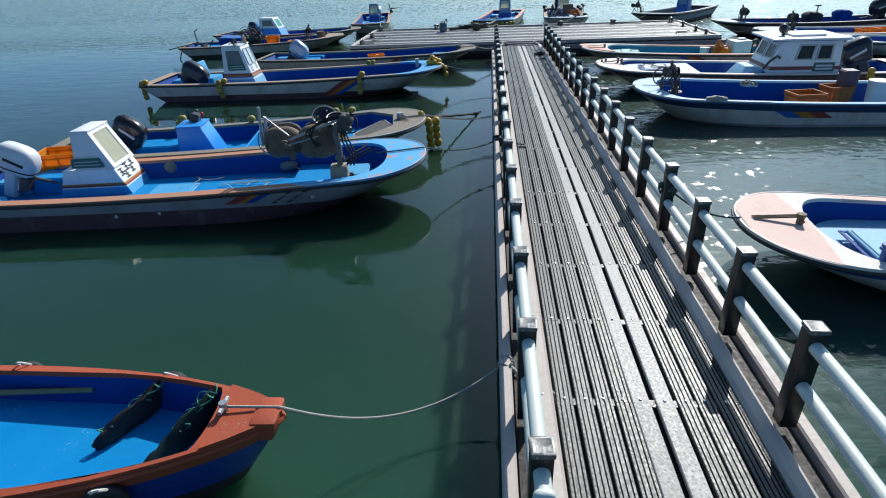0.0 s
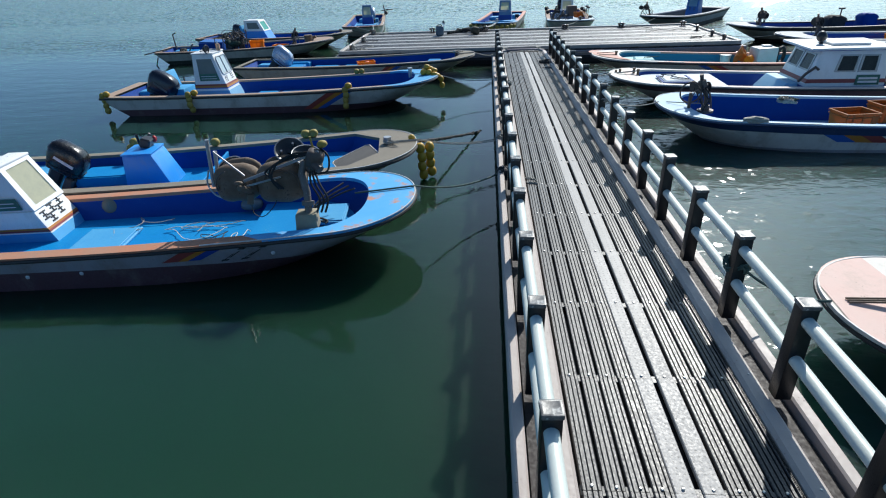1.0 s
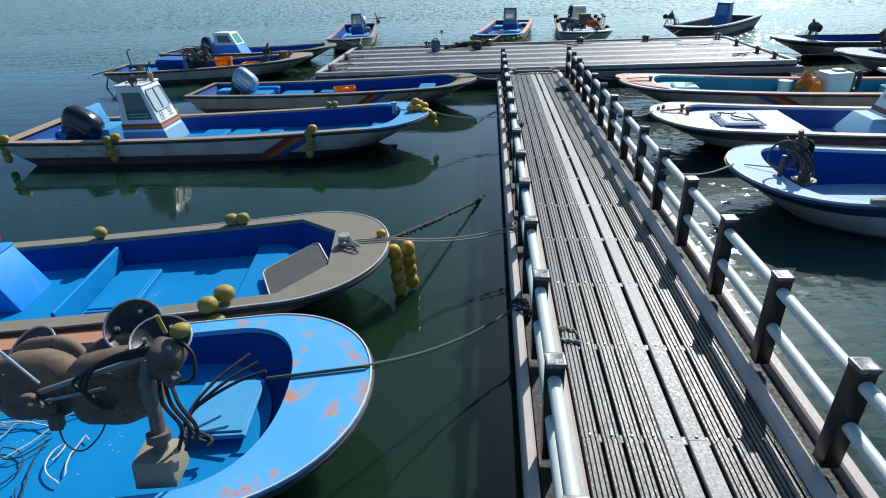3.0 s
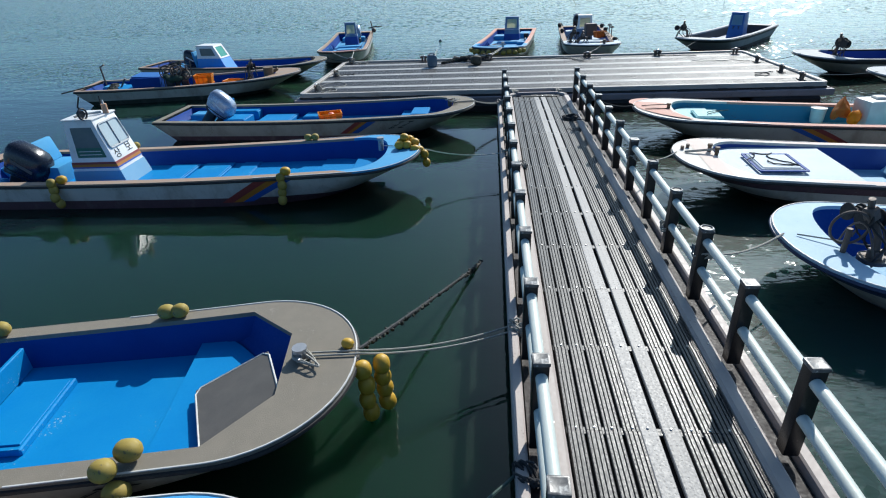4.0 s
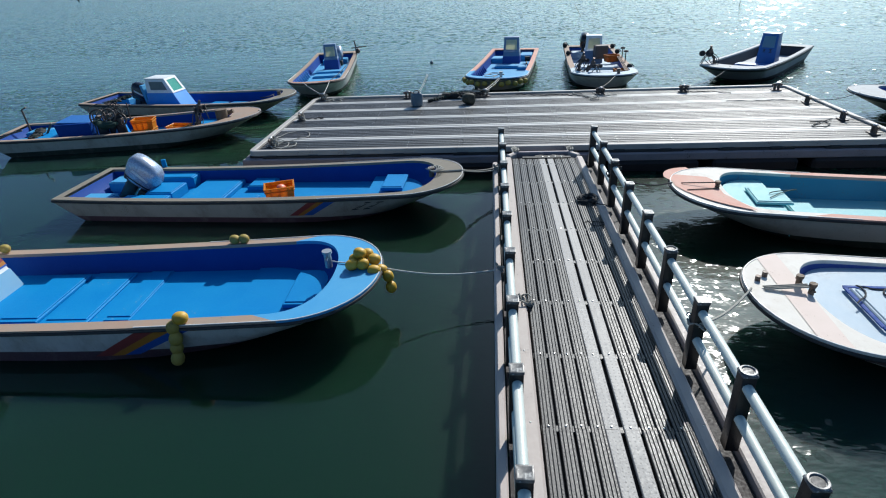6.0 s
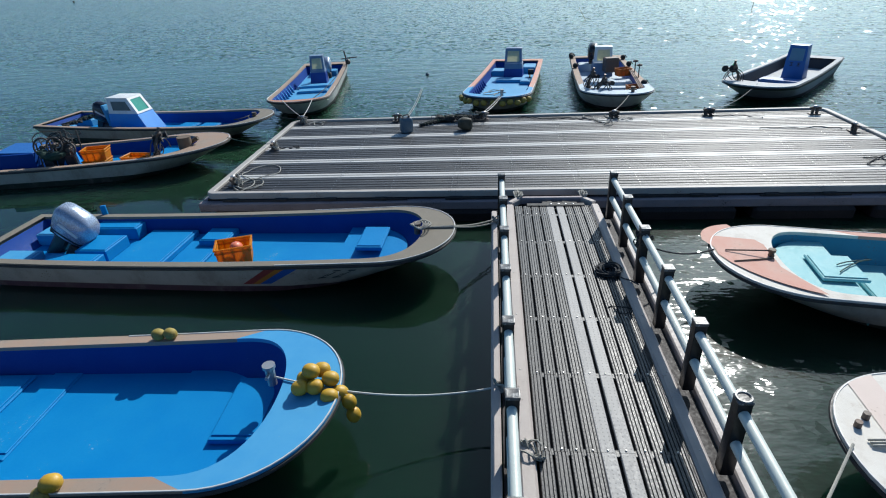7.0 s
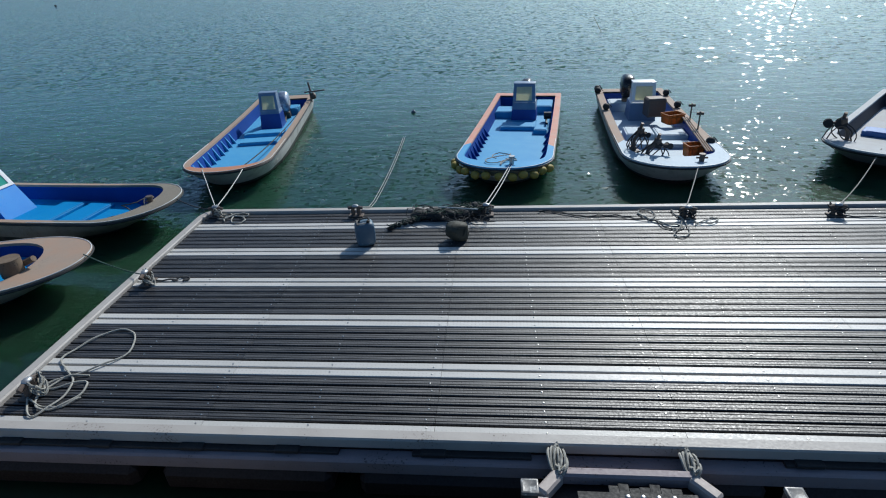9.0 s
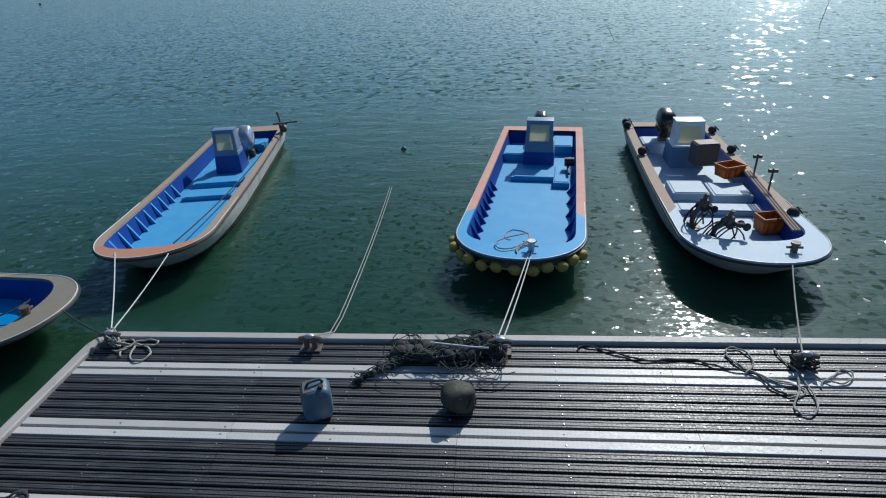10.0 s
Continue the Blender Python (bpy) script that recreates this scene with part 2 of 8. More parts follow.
    # the finest ripples spread the sun into a soft milky sheen
    b.inputs["Coat Weight"].default_value, b.inputs["Coat Roughness"].default_value, b.inputs["Coat IOR"].default_value = 0.11, 0.36, 1.333
    return m


FACET_POWER, FACET_TILT = 9.0, 0.32
WATER_DEEP, WATER_GREEN = (0.013, 0.094, 0.066, 1), (0.044, 0.108, 0.042, 1)
# brightness of the water's base colour along y, boats' shade included
SHADE_TONES = ((0.09, 0.42), (0.16, 0.29), (0.30, 0.26), (0.42, 0.21), (0.52, 0.24), (0.66, 0.54))
CALM = 0.14
WAVES = [(0.7, 2, 0.030, (1, 2.2, 1), 20), (3.0, 2, 0.012, (1, 2.4, 1), -10), (9.0, 1, 0.0035, (1, 2.0, 1), 16)]

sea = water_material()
plank_dark = deck_material("plank_dark", (0.022, 0.022, 0.025), (0.044, 0.043, 0.043), 0.50, 0.30, 0.40, 0.003, 0.30, spec=0.80)
# gangway copy of plank_dark; the glare along it is in its paler colour
plank_brown = deck_material("plank_brown", (0.046, 0.045, 0.045), (0.074, 0.071, 0.068), 0.48, 0.25, 0.30, 0.002, 0.06, spec=0.55)
plank_white = deck_material("plank_white", (0.36, 0.35, 0.335), (0.29, 0.28, 0.27), 0.52, 0.10, 0.20, 0.002, 0.05, spec=0.3, dots=0.62)
deck_white = deck_material("deck_white", (0.50, 0.49, 0.465), (0.41, 0.40, 0.375), 0.50, 0.08, 0.20, 0.002, 0.05, spec=0.6, dots=0.82)
beam_pale = mixed("beam_pale", (0.43, 0.375, 0.34), (0.33, 0.285, 0.26), rough=0.6, scale=2.0, fleck=(0.2, 0.17, 0.15), fleck_at=0.72)
beam_rim = mixed("beam_rim", (0.40, 0.375, 0.345), (0.30, 0.275, 0.25), rough=0.6, scale=2.0, fleck=(0.15, 0.13, 0.115), fleck_at=0.70)
flange_pink = mixed("flange_pink", (0.28, 0.235, 0.245), (0.20, 0.165, 0.172), rough=0.65, scale=2.5, fleck=(0.08, 0.06, 0.06), fleck_at=0.70)
float_dark = mixed("float_dark", (0.014, 0.010, 0.010), (0.03, 0.02, 0.018), rough=0.7)
post_black = mixed("post_black", (0.006, 0.006, 0.007), (0.014, 0.014, 0.015), rough=0.38, scale=8, fine=90)
cap_grey = mixed("cap_grey", (0.05, 0.05, 0.053), (0.19, 0.19, 0.187), rough=0.4, scale=13, amount=1.0, fleck=(0.40, 0.40, 0.38), fleck_at=0.66)
rail_pale = mixed("rail_pale", (0.60, 0.65, 0.60), (0.48, 0.53, 0.49), rough=0.45, scale=3, fleck=(0.32, 0.32, 0.29), fleck_at=0.76)
screw_steel = mixed("screw_steel", (0.5, 0.49, 0.47), (0.3, 0.29, 0.27), rough=0.34, metal=1.0)
rubber = mixed("rubber", (0.014, 0.014, 0.015), (0.035, 0.033, 0.03), rough=0.7, scale=10)
iron = mixed("iron", (0.10, 0.085, 0.075), (0.16, 0.10, 0.07), rough=0.6, metal=0.3, scale=9)
galvanised = mixed("galvanised", (0.42, 0.43, 0.44), (0.28, 0.28, 0.28), rough=0.4, metal=0.6, scale=12)
pipe_worn = mixed("pipe_worn", (0.17, 0.155, 0.14), (0.11, 0.085, 0.07), rough=0.5, metal=0.4, scale=9, fleck=(0.3, 0.29, 0.27), fleck_at=0.7)
rust = mixed("rust", (0.125, 0.085, 0.055), (0.19, 0.145, 0.10), rough=0.75, scale=8, amount=0.8, fleck=(0.05, 0.04, 0.035))
black_plastic = mixed("black_plastic", (0.012, 0.013, 0.016), (0.025, 0.026, 0.03), rough=0.4)

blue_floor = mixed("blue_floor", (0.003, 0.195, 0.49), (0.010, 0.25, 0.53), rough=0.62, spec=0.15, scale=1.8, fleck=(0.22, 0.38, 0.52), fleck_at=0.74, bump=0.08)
# walls' own deeper blue, taken darker again for the shade inside the boats
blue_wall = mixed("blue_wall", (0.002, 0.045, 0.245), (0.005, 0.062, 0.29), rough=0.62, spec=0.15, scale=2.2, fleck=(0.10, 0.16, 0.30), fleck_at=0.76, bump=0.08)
blue_light = mixed("blue_light", (0.055, 0.30, 0.57), (0.10, 0.37, 0.60), rough=0.62, spec=0.3, scale=2.5, fleck=(0.42, 0.40, 0.36), fleck_at=0.76, bump=0.08)
blue_pale = mixed("blue_pale", (0.19, 0.40, 0.57), (0.26, 0.45, 0.58), rough=0.6, spec=0.3, scale=2.5, fleck=(0.40, 0.36, 0.33), fleck_at=0.75, bump=0.08)
blue_navy = mixed("blue_navy", (0.006, 0.045, 0.26), (0.010, 0.06, 0.30), rough=0.45, scale=3, fleck=(0.03, 0.04, 0.08), fleck_at=0.74)
deck_frost = mixed("deck_frost", (0.36, 0.46, 0.54), (0.44, 0.50, 0.54), rough=0.6, spec=0.3, scale=2.5, fleck=(0.36, 0.33, 0.30), fleck_at=0.73, bump=0.08)
teal_wall = mixed("teal_wall", (0.006, 0.18, 0.30), (0.010, 0.24, 0.36), rough=0.45, scale=2, fleck=(0.04, 0.14, 0.2))
teal_pale = mixed("teal_pale", (0.21, 0.49, 0.52), (0.28, 0.53, 0.54), rough=0.62, spec=0.3, scale=3, fleck=(0.3, 0.45, 0.46), fleck_at=0.75)
hull_white = mixed("hull_white", (0.58, 0.56, 0.53), (0.45, 0.43, 0.40), rough=0.4, scale=1.6, fleck=(0.25, 0.22, 0.18), fleck_at=0.72)
hull_cream = mixed("hull_cream", (0.44, 0.41, 0.35), (0.33, 0.30, 0.25), rough=0.45, scale=1.6, fleck=(0.20, 0.17, 0.12), fleck_at=0.70)
# B2's white hull, the shade of its sunless side put into the colour
hull_slate = mixed("hull_slate", (0.30, 0.295, 0.32), (0.22, 0.215, 0.23), rough=0.5, scale=1.6, fleck=(0.14, 0.12, 0.11), fleck_at=0.70)
hull_brown = mixed("hull_brown", (0.38, 0.34, 0.28), (0.27, 0.24, 0.20), rough=0.6, scale=2.2, fleck=(0.10, 0.08, 0.06), fleck_at=0.68)
boot_dark = mixed("boot_dark", (0.035, 0.024, 0.024), (0.075, 0.05, 0.045), rough=0.6, scale=4, fleck=(0.17, 0.14, 0.12), fleck_at=0.70)
boot_green = mixed("boot_green", (0.020, 0.028, 0.020), (0.045, 0.05, 0.035), rough=0.6, scale=4, fleck=(0.15, 0.14, 0.11), fleck_at=0.72)
boot_maroon = mixed("boot_maroon", (0.11, 0.058, 0.070), (0.07, 0.038, 0.046), rough=0.6, scale=4, fleck=(0.16, 0.13, 0.12), fleck_at=0.70)
gun_grey = mixed("gun_grey", (0.225, 0.20, 0.16), (0.165, 0.15, 0.12), rough=0.74, spec=0.25, scale=5, fine=140, bump=0.4, fleck=(0.40, 0.37, 0.33), fleck_at=0.70)
gun_tan = mixed("gun_tan", (0.36, 0.25, 0.185), (0.31, 0.255, 0.205), rough=0.74, spec=0.25, scale=3, amount=0.9, fleck=(0.25, 0.2, 0.17), fleck_at=0.70)
gun_orange = mixed("gun_orange", (0.44, 0.19, 0.11), (0.35, 0.23, 0.165), rough=0.74, spec=0.25, scale=2.5, amount=0.8, fleck=(0.26, 0.2, 0.17), fleck_at=0.70)
gun_pink = mixed("gun_pink", (0.60, 0.29, 0.22), (0.58, 0.37, 0.30), rough=0.74, spec=0.25, scale=2.5, amount=0.9, fleck=(0.30, 0.2, 0.17), fleck_at=0.74)
gun_coral = mixed("gun_coral", (0.57, 0.30, 0.235), (0.57, 0.37, 0.30), rough=0.74, spec=0.25, scale=2.5, amount=0.9, fleck=(0.34, 0.24, 0.2), fleck_at=0.72)
gun_rose = mixed("gun_rose", (0.66, 0.47, 0.41), (0.62, 0.50, 0.44), rough=0.74, spec=0.25, scale=3, fleck=(0.30, 0.22, 0.18), fleck_at=0.72)
gun_blush = mixed("gun_blush", (0.68, 0.57, 0.51), (0.63, 0.53, 0.46), rough=0.74, spec=0.25, scale=3, fleck=(0.36, 0.27, 0.22), fleck_at=0.71)
gun_cream = mixed("gun_cream", (0.47, 0.41, 0.34), (0.38, 0.31, 0.25), rough=0.74, spec=0.25, scale=6, fine=120, bump=0.3, fleck=(0.4, 0.33, 0.28), fleck_at=0.72)
gun_pale = mixed("gun_pale", (0.70, 0.67, 0.61), (0.60, 0.55, 0.48), rough=0.74, spec=0.25, scale=5, fine=120, bump=0.3, fleck=(0.42, 0.34, 0.28), fleck_at=0.71)
gun_sky = mixed("gun_sky", (0.44, 0.58, 0.69), (0.35, 0.51, 0.64), rough=0.74, spec=0.25, scale=3, fleck=(0.34, 0.33, 0.30), fleck_at=0.73)
# C2's navy strake, with the shadow under its gunwale in the same colour
strake_navy = mixed("strake_navy", (0.010, 0.028, 0.085), (0.020, 0.042, 0.11), rough=0.5, scale=3, fleck=(0.10, 0.11, 0.14), fleck_at=0.72)
gun_white = mixed("gun_white", (0.45, 0.47, 0.48), (0.38, 0.37, 0.35), rough=0.74, spec=0.25, scale=3, fleck=(0.35, 0.31, 0.27), fleck_at=0.73)
worn_blue = mixed("worn_blue", (0.08, 0.37, 0.70), (0.14, 0.44, 0.72), rough=0.62, spec=0.3, scale=2.2, fleck=(0.46, 0.25, 0.17), fleck_at=0.645, fine=5, bump=0.08)
red_paint = mixed("red_paint", (0.36, 0.070, 0.030), (0.29, 0.075, 0.04), rough=0.7, spec=0.3, scale=5, fleck=(0.42, 0.28, 0.22), fleck_at=0.72, fine=60, bump=0.35)
stripe_red = mixed("stripe_red", (0.24, 0.04, 0.04), (0.26, 0.06, 0.05), rough=0.45)
stripe_orange = mixed("stripe_orange", (0.44, 0.17, 0.02), (0.36, 0.16, 0.05), rough=0.45)
stripe_blue = mixed("stripe_blue", (0.02, 0.09, 0.38), (0.03, 0.11, 0.34), rough=0.45)
rub_black = mixed("rub_black", (0.02, 0.019, 0.02), (0.05, 0.045, 0.04), rough=0.6)
rub_white = mixed("rub_white", (0.62, 0.62, 0.60), (0.40, 0.38, 0.35), rough=0.5, scale=6)
console_slate = mixed("console_slate", (0.13, 0.20, 0.31), (0.18, 0.26, 0.36), rough=0.45, scale=3, fleck=(0.30, 0.30, 0.29), fleck_at=0.72, bump=0.05)
wall_dark = mixed("wall_dark", (0.026, 0.026, 0.034), (0.045, 0.042, 0.045), rough=0.6, scale=3)
console_deep = mixed("console_deep", (0.012, 0.11, 0.38), (0.02, 0.14, 0.42), rough=0.4, scale=2, fleck=(0.12, 0.18, 0.28), fleck_at=0.74, bump=0.05)
console_white = mixed("console_white", (0.82, 0.82, 0.80), (0.70, 0.70, 0.67), rough=0.35, scale=2, fleck=(0.42, 0.36, 0.30), fleck_at=0.75, bump=0.05)
console_blue = mixed("console_blue", (0.02, 0.25, 0.68), (0.03, 0.31, 0.72), rough=0.38, scale=2, fleck=(0.2, 0.3, 0.42), fleck_at=0.76, bump=0.05)
screen_dull = mixed("screen_dull", (0.66, 0.63, 0.46), (0.50, 0.50, 0.38), rough=0.3, scale=3)
screen_dark = mixed("screen_dark", (0.10, 0.13, 0.14), (0.16, 0.18, 0.18), rough=0.12, scale=3, bump=0)
# light bluish glass with the grey it reflects put into the colour
screen_pale = mixed("screen_pale", (0.42, 0.50, 0.52), (0.34, 0.42, 0.45), rough=0.18, scale=3, bump=0)
screen_black = mixed("screen_black", (0.018, 0.024, 0.028), (0.04, 0.05, 0.05), rough=0.2, spec=0.25, scale=3, bump=0)
screen_green = mixed("screen_green", (0.03, 0.30, 0.22), (0.05, 0.36, 0.28), rough=0.2, scale=3, bump=0)
screen_sky = mixed("screen_sky", (0.22, 0.45, 0.60), (0.32, 0.52, 0.64), rough=0.15, scale=3, bump=0)
plate_green = mixed("plate_green", (0.02, 0.12, 0.09), (0.03, 0.15, 0.11), rough=0.4)
ink = mixed("ink", (0.015, 0.015, 0.018), (0.03, 0.03, 0.03), rough=0.5)
letter_white = mixed("letter_white", (0.65, 0.65, 0.65), (0.5, 0.5, 0.5), rough=0.4)
cowl_navy = mixed("cowl_navy", (0.012, 0.016, 0.028), (0.022, 0.026, 0.04), rough=0.22, scale=3, bump=0.03)
cowl_black = mixed("cowl_black", (0.010, 0.010, 0.012), (0.02, 0.02, 0.022), rough=0.22, bump=0.03)
cowl_white = mixed("cowl_white", (0.66, 0.68, 0.70), (0.52, 0.54, 0.56), rough=0.28, bump=0.03)
cowl_silver = mixed("cowl_silver", (0.36, 0.42, 0.52), (0.26, 0.32, 0.42), rough=0.25, metal=0.35, bump=0.03)
float_yellow = mixed("float_yellow", (0.52, 0.31, 0.025), (0.40, 0.25, 0.03), rough=0.5, scale=6, fleck=(0.25, 0.17, 0.04), fleck_at=0.70)
float_mossy = mixed("float_mossy", (0.34, 0.25, 0.045), (0.22, 0.17, 0.045), rough=0.65, scale=9, fleck=(0.14, 0.12, 0.06), fleck_at=0.68)
crate_orange = mixed("crate_orange", (0.84, 0.38, 0.02), (0.78, 0.33, 0.02), rough=0.42, scale=4, fleck=(0.3, 0.13, 0.04), fleck_at=0.74)
buoy_pink = mixed("buoy_pink", (0.70, 0.17, 0.09), (0.66, 0.26, 0.17), rough=0.45, scale=5)
lamp_peach = mixed("lamp_peach", (0.62, 0.36, 0.22), (0.55, 0.30, 0.17), rough=0.4, scale=5)
drum_blue = mixed("drum_blue", (0.05, 0.10, 0.15), (0.11, 0.16, 0.20), rough=0.5, scale=6, fleck=(0.36, 0.37, 0.36), fleck_at=0.70)
lump_olive = mixed("lump_olive", (0.035, 0.036, 0.026), (0.06, 0.058, 0.04), rough=0.75, scale=7)
net_dark = mixed("net_dark", (0.020, 0.021, 0.022), (0.045, 0.043, 0.038), rough=0.85, scale=12)
net_green = mixed("net_green", (0.012, 0.045, 0.032), (0.02, 0.03, 0.026), rough=0.8, scale=12)
rope_grey = mixed("rope_grey", (0.36, 0.35, 0.31), (0.24, 0.23, 0.20), rough=0.85, scale=30, fine=160, bump=0.8)
rope_white = mixed("rope_white", (0.62, 0.62, 0.58), (0.46, 0.45, 0.41), rough=0.8, scale=30, fine=160, bump=0.8)
rope_dark = mixed("rope_dark", (0.030, 0.032, 0.036), (0.07, 0.07, 0.065), rough=0.85, scale=30, fine=160, bump=0.8)
rope_green = mixed("rope_green", (0.05, 0.10, 0.085), (0.10, 0.12, 0.10), rough=0.85, scale=30, fine=160, bump=0.8)
bamboo = mixed("bamboo", (0.20, 0.21, 0.10), (0.14, 0.13, 0.07), rough=0.6, scale=10)
mat_grey = mixed("mat_grey", (0.105, 0.10, 0.092), (0.15, 0.14, 0.125), rough=0.85, scale=5, fine=200, bump=0.5)
basket_brown = mixed("basket_brown", (0.55, 0.22, 0.04), (0.42, 0.17, 0.05), rough=0.55, scale=6)
tank_white = mixed("tank_white", (0.68, 0.68, 0.64), (0.55, 0.54, 0.48), rough=0.45, scale=5)
sheet = bpy.data.materials.new("screen_sheet")          # yellowed translucent acrylic
sheet.use_nodes = True
sn, sl = sheet.node_tree.nodes, sheet.node_tree.links
lucent, blend = sn.new("ShaderNodeBsdfTranslucent"), sn.new("ShaderNodeMixShader")
cloudy, tint = sn.new("ShaderNodeTexNoise"), sn.new("ShaderNodeMix")
cloudy.inputs["Scale"].default_value, cloudy.inputs["Detail"].default_value = 5.0, 5.0
tint.data_type = "RGBA"
tint.inputs[6].default_value, tint.inputs[7].default_value = (0.78, 0.76, 0.56, 1), (0.58, 0.58, 0.46, 1)
sl.new(cloudy.outputs["Fac"], tint.inputs[0])
sl.new(tint.outputs[2], lucent.inputs[0])
sl.new(tint.outputs[2], sn["Principled BSDF"].inputs["Base Color"])
sn["Principled BSDF"].inputs["Roughness"].default_value = 0.25
blend.inputs[0].default_value = 0.55
sl.new(sn["Principled BSDF"].outputs[0], blend.inputs[1])
sl.new(lucent.outputs[0], blend.inputs[2])
sl.new(blend.outputs[0], sn["Material Output"].inputs[0])


def lucent_plastic(m, amount):
    """Lets thin coloured plastic glow through where the light is behind it."""
    n, l = m.node_tree.nodes, m.node_tree.links
    t, mx = n.new("ShaderNodeBsdfTranslucent"), n.new("ShaderNodeMixShader")
    colour = n["Principled BSDF"].inputs["Base Color"].links[0].from_socket
    l.new(colour, t.inputs[0])
    mx.inputs[0].default_value = amount
    l.new(n["Principled BSDF"].outputs[0], mx.inputs[1])
    l.new(t.outputs[0], mx.inputs[2])
    l.new(mx.outputs[0], n["Material Output"].inputs[0])


def weather(m, colour, amount, cut=0.56):
    """Dirt and rust that has run down a painted side in uneven streaks."""
    n, l = m.node_tree.nodes, m.node_tree.links
    co, mp, tex, lim, mx = (n.new("ShaderNode" + k) for k in ("TexCoord", "Mapping", "TexNoise", "MapRange", "Mix"))
    mp.inputs["Scale"].default_value = (1.8, 1.8, 1.1)
    tex.inputs["Scale"].default_value, tex.inputs["Detail"].default_value, tex.inputs["Roughness"].default_value = 1.6, 7, 0.72
    l.new(co.outputs["Object"], mp.inputs[0])
    l.new(mp.outputs[0], tex.inputs["Vector"])
    lim.inputs["From Min"].default_value, lim.inputs["From Max"].default_value, lim.inputs["To Max"].default_value = cut - 0.08, cut + 0.14, amount
    l.new(tex.outputs["Fac"], lim.inputs[0])
    mx.data_type = "RGBA"
    mx.inputs[7].default_value = (*colour, 1)
    b = n["Principled BSDF"].inputs["Base Color"]
    l.new(b.links[0].from_socket, mx.inputs[6])
    l.new(lim.outputs[0], mx.inputs[0])
    l.new(mx.outputs[2], b)


for m_ in (hull_white, hull_cream, hull_slate, hull_brown):
    weather(m_, (0.17, 0.13, 0.09), 0.5)
for m_ in (boot_dark, boot_maroon, boot_green):
    weather(m_, (0.24, 0.21, 0.18), 0.6, 0.62)
for m_ in (console_white, console_blue):
    weather(m_, (0.30, 0.26, 0.21), 0.35, 0.62)
for m_ in (gun_pale, gun_rose, gun_cream, gun_pink, gun_tan):
    weather(m_, (0.36, 0.29, 0.23), 0.45, 0.60)

lucent_plastic(screen_sky, 0.5)
lucent_plastic(crate_orange, 0.6)
lucent_plastic(basket_brown, 0.5)


# ---- building kit ----
def part(name, bm, material, parent, label="", smooth=True, sharp=35):
    """Links a bmesh as one mesh object under a thing, or at top level where parent is None."""
    bmesh.ops.recalc_face_normals(bm, faces=bm.faces)
    me = bpy.data.meshes.new(name)
    bm.to_mesh(me)
    bm.free()
    if smooth:
        me.shade_smooth()
        me.set_sharp_from_angle(angle=radians(sharp))
    me.materials.append(material)
    ob = new(name, me)
    ob.parent = parent
    if label:
        tagged(ob, label)
    return ob


def thing(name, label, category, group="", m=None, kind=""):
    ob = new(name)
    ob.empty_display_size = 0.1
    if m is not None:
        ob.matrix_world = m
    return tagged(ob, label, category, group, kind)


def single(name, bm, material, label, category, group="", kind="", m=None):
    ob = part(name, bm, material, None)
    if m is not None:
        ob.matrix_world = m
    return tagged(ob, label, category, group, kind)


def box(bm, c, size, rot=(0, 0, 0), bevel=0.0, seg=1, m=None):
    mat = pose(*c, *rot) @ Matrix.Diagonal((*size, 1))
    if m is not None:
        mat = m @ mat
    vs = bmesh.ops.create_cube(bm, size=1.0, matrix=mat)["verts"]
    if bevel:
        es = list({e for v in vs for e in v.link_edges})
        bmesh.ops.bevel(bm, geom=es, offset=bevel, segments=seg, affect="EDGES", profile=0.6)
    return bm


def hexa(bm, low, high, bevel=0.0, seg=2):
    """A solid between two rectangles (x0, x1, y0, y1, z)."""
    vs = []
    for x0, x1, y0, y1, z in (low, high):
        vs += [bm.verts.new(p) for p in ((x0, y0, z), (x1, y0, z), (x1, y1, z), (x0, y1, z))]
    fs = [bm.faces.new([vs[i] for i in f]) for f in ((3, 2, 1, 0), (4, 5, 6, 7), (0, 1, 5, 4), (1, 2, 6, 5), (2, 3, 7, 6), (3, 0, 4, 7))]
    if bevel:
        bmesh.ops.bevel(bm, geom=list({e for f in fs for e in f.edges}), offset=bevel, segments=seg, affect="EDGES", profile=0.6)
    return bm


def tube(bm, pts, r, seg=8, cap=True, taper=None):
    """A round bar along a line of points."""
    pts = [Vector(p) for p in pts]
    rings, side = [], None
    for i, p in enumerate(pts):
        d = (pts[min(i + 1, len(pts) - 1)] - pts[max(i - 1, 0)])
        d = d.normalized() if d.length > 1e-9 else Vector((0, 0, 1))
        if side is None:
            side = d.orthogonal().normalized()
        side = (side - d * side.dot(d))
        side = side.normalized() if side.length > 1e-6 else d.orthogonal().normalized()
        up = d.cross(side)
        rr = r if taper is None else r * (1 + (taper - 1) * i / max(1, len(pts) - 1))
        rings.append([bm.verts.new(p + (side * math.cos(k * math.tau / seg) + up * math.sin(k * math.tau / seg)) * rr) for k in range(seg)])
    for ra, rb in zip(rings, rings[1:]):
        for k in range(seg):
            bm.faces.new((ra[k], ra[(k + 1) % seg], rb[(k + 1) % seg], rb[k]))
    if cap:
        bm.faces.new(rings[0][::-1])
        bm.faces.new(rings[-1])
    return bm


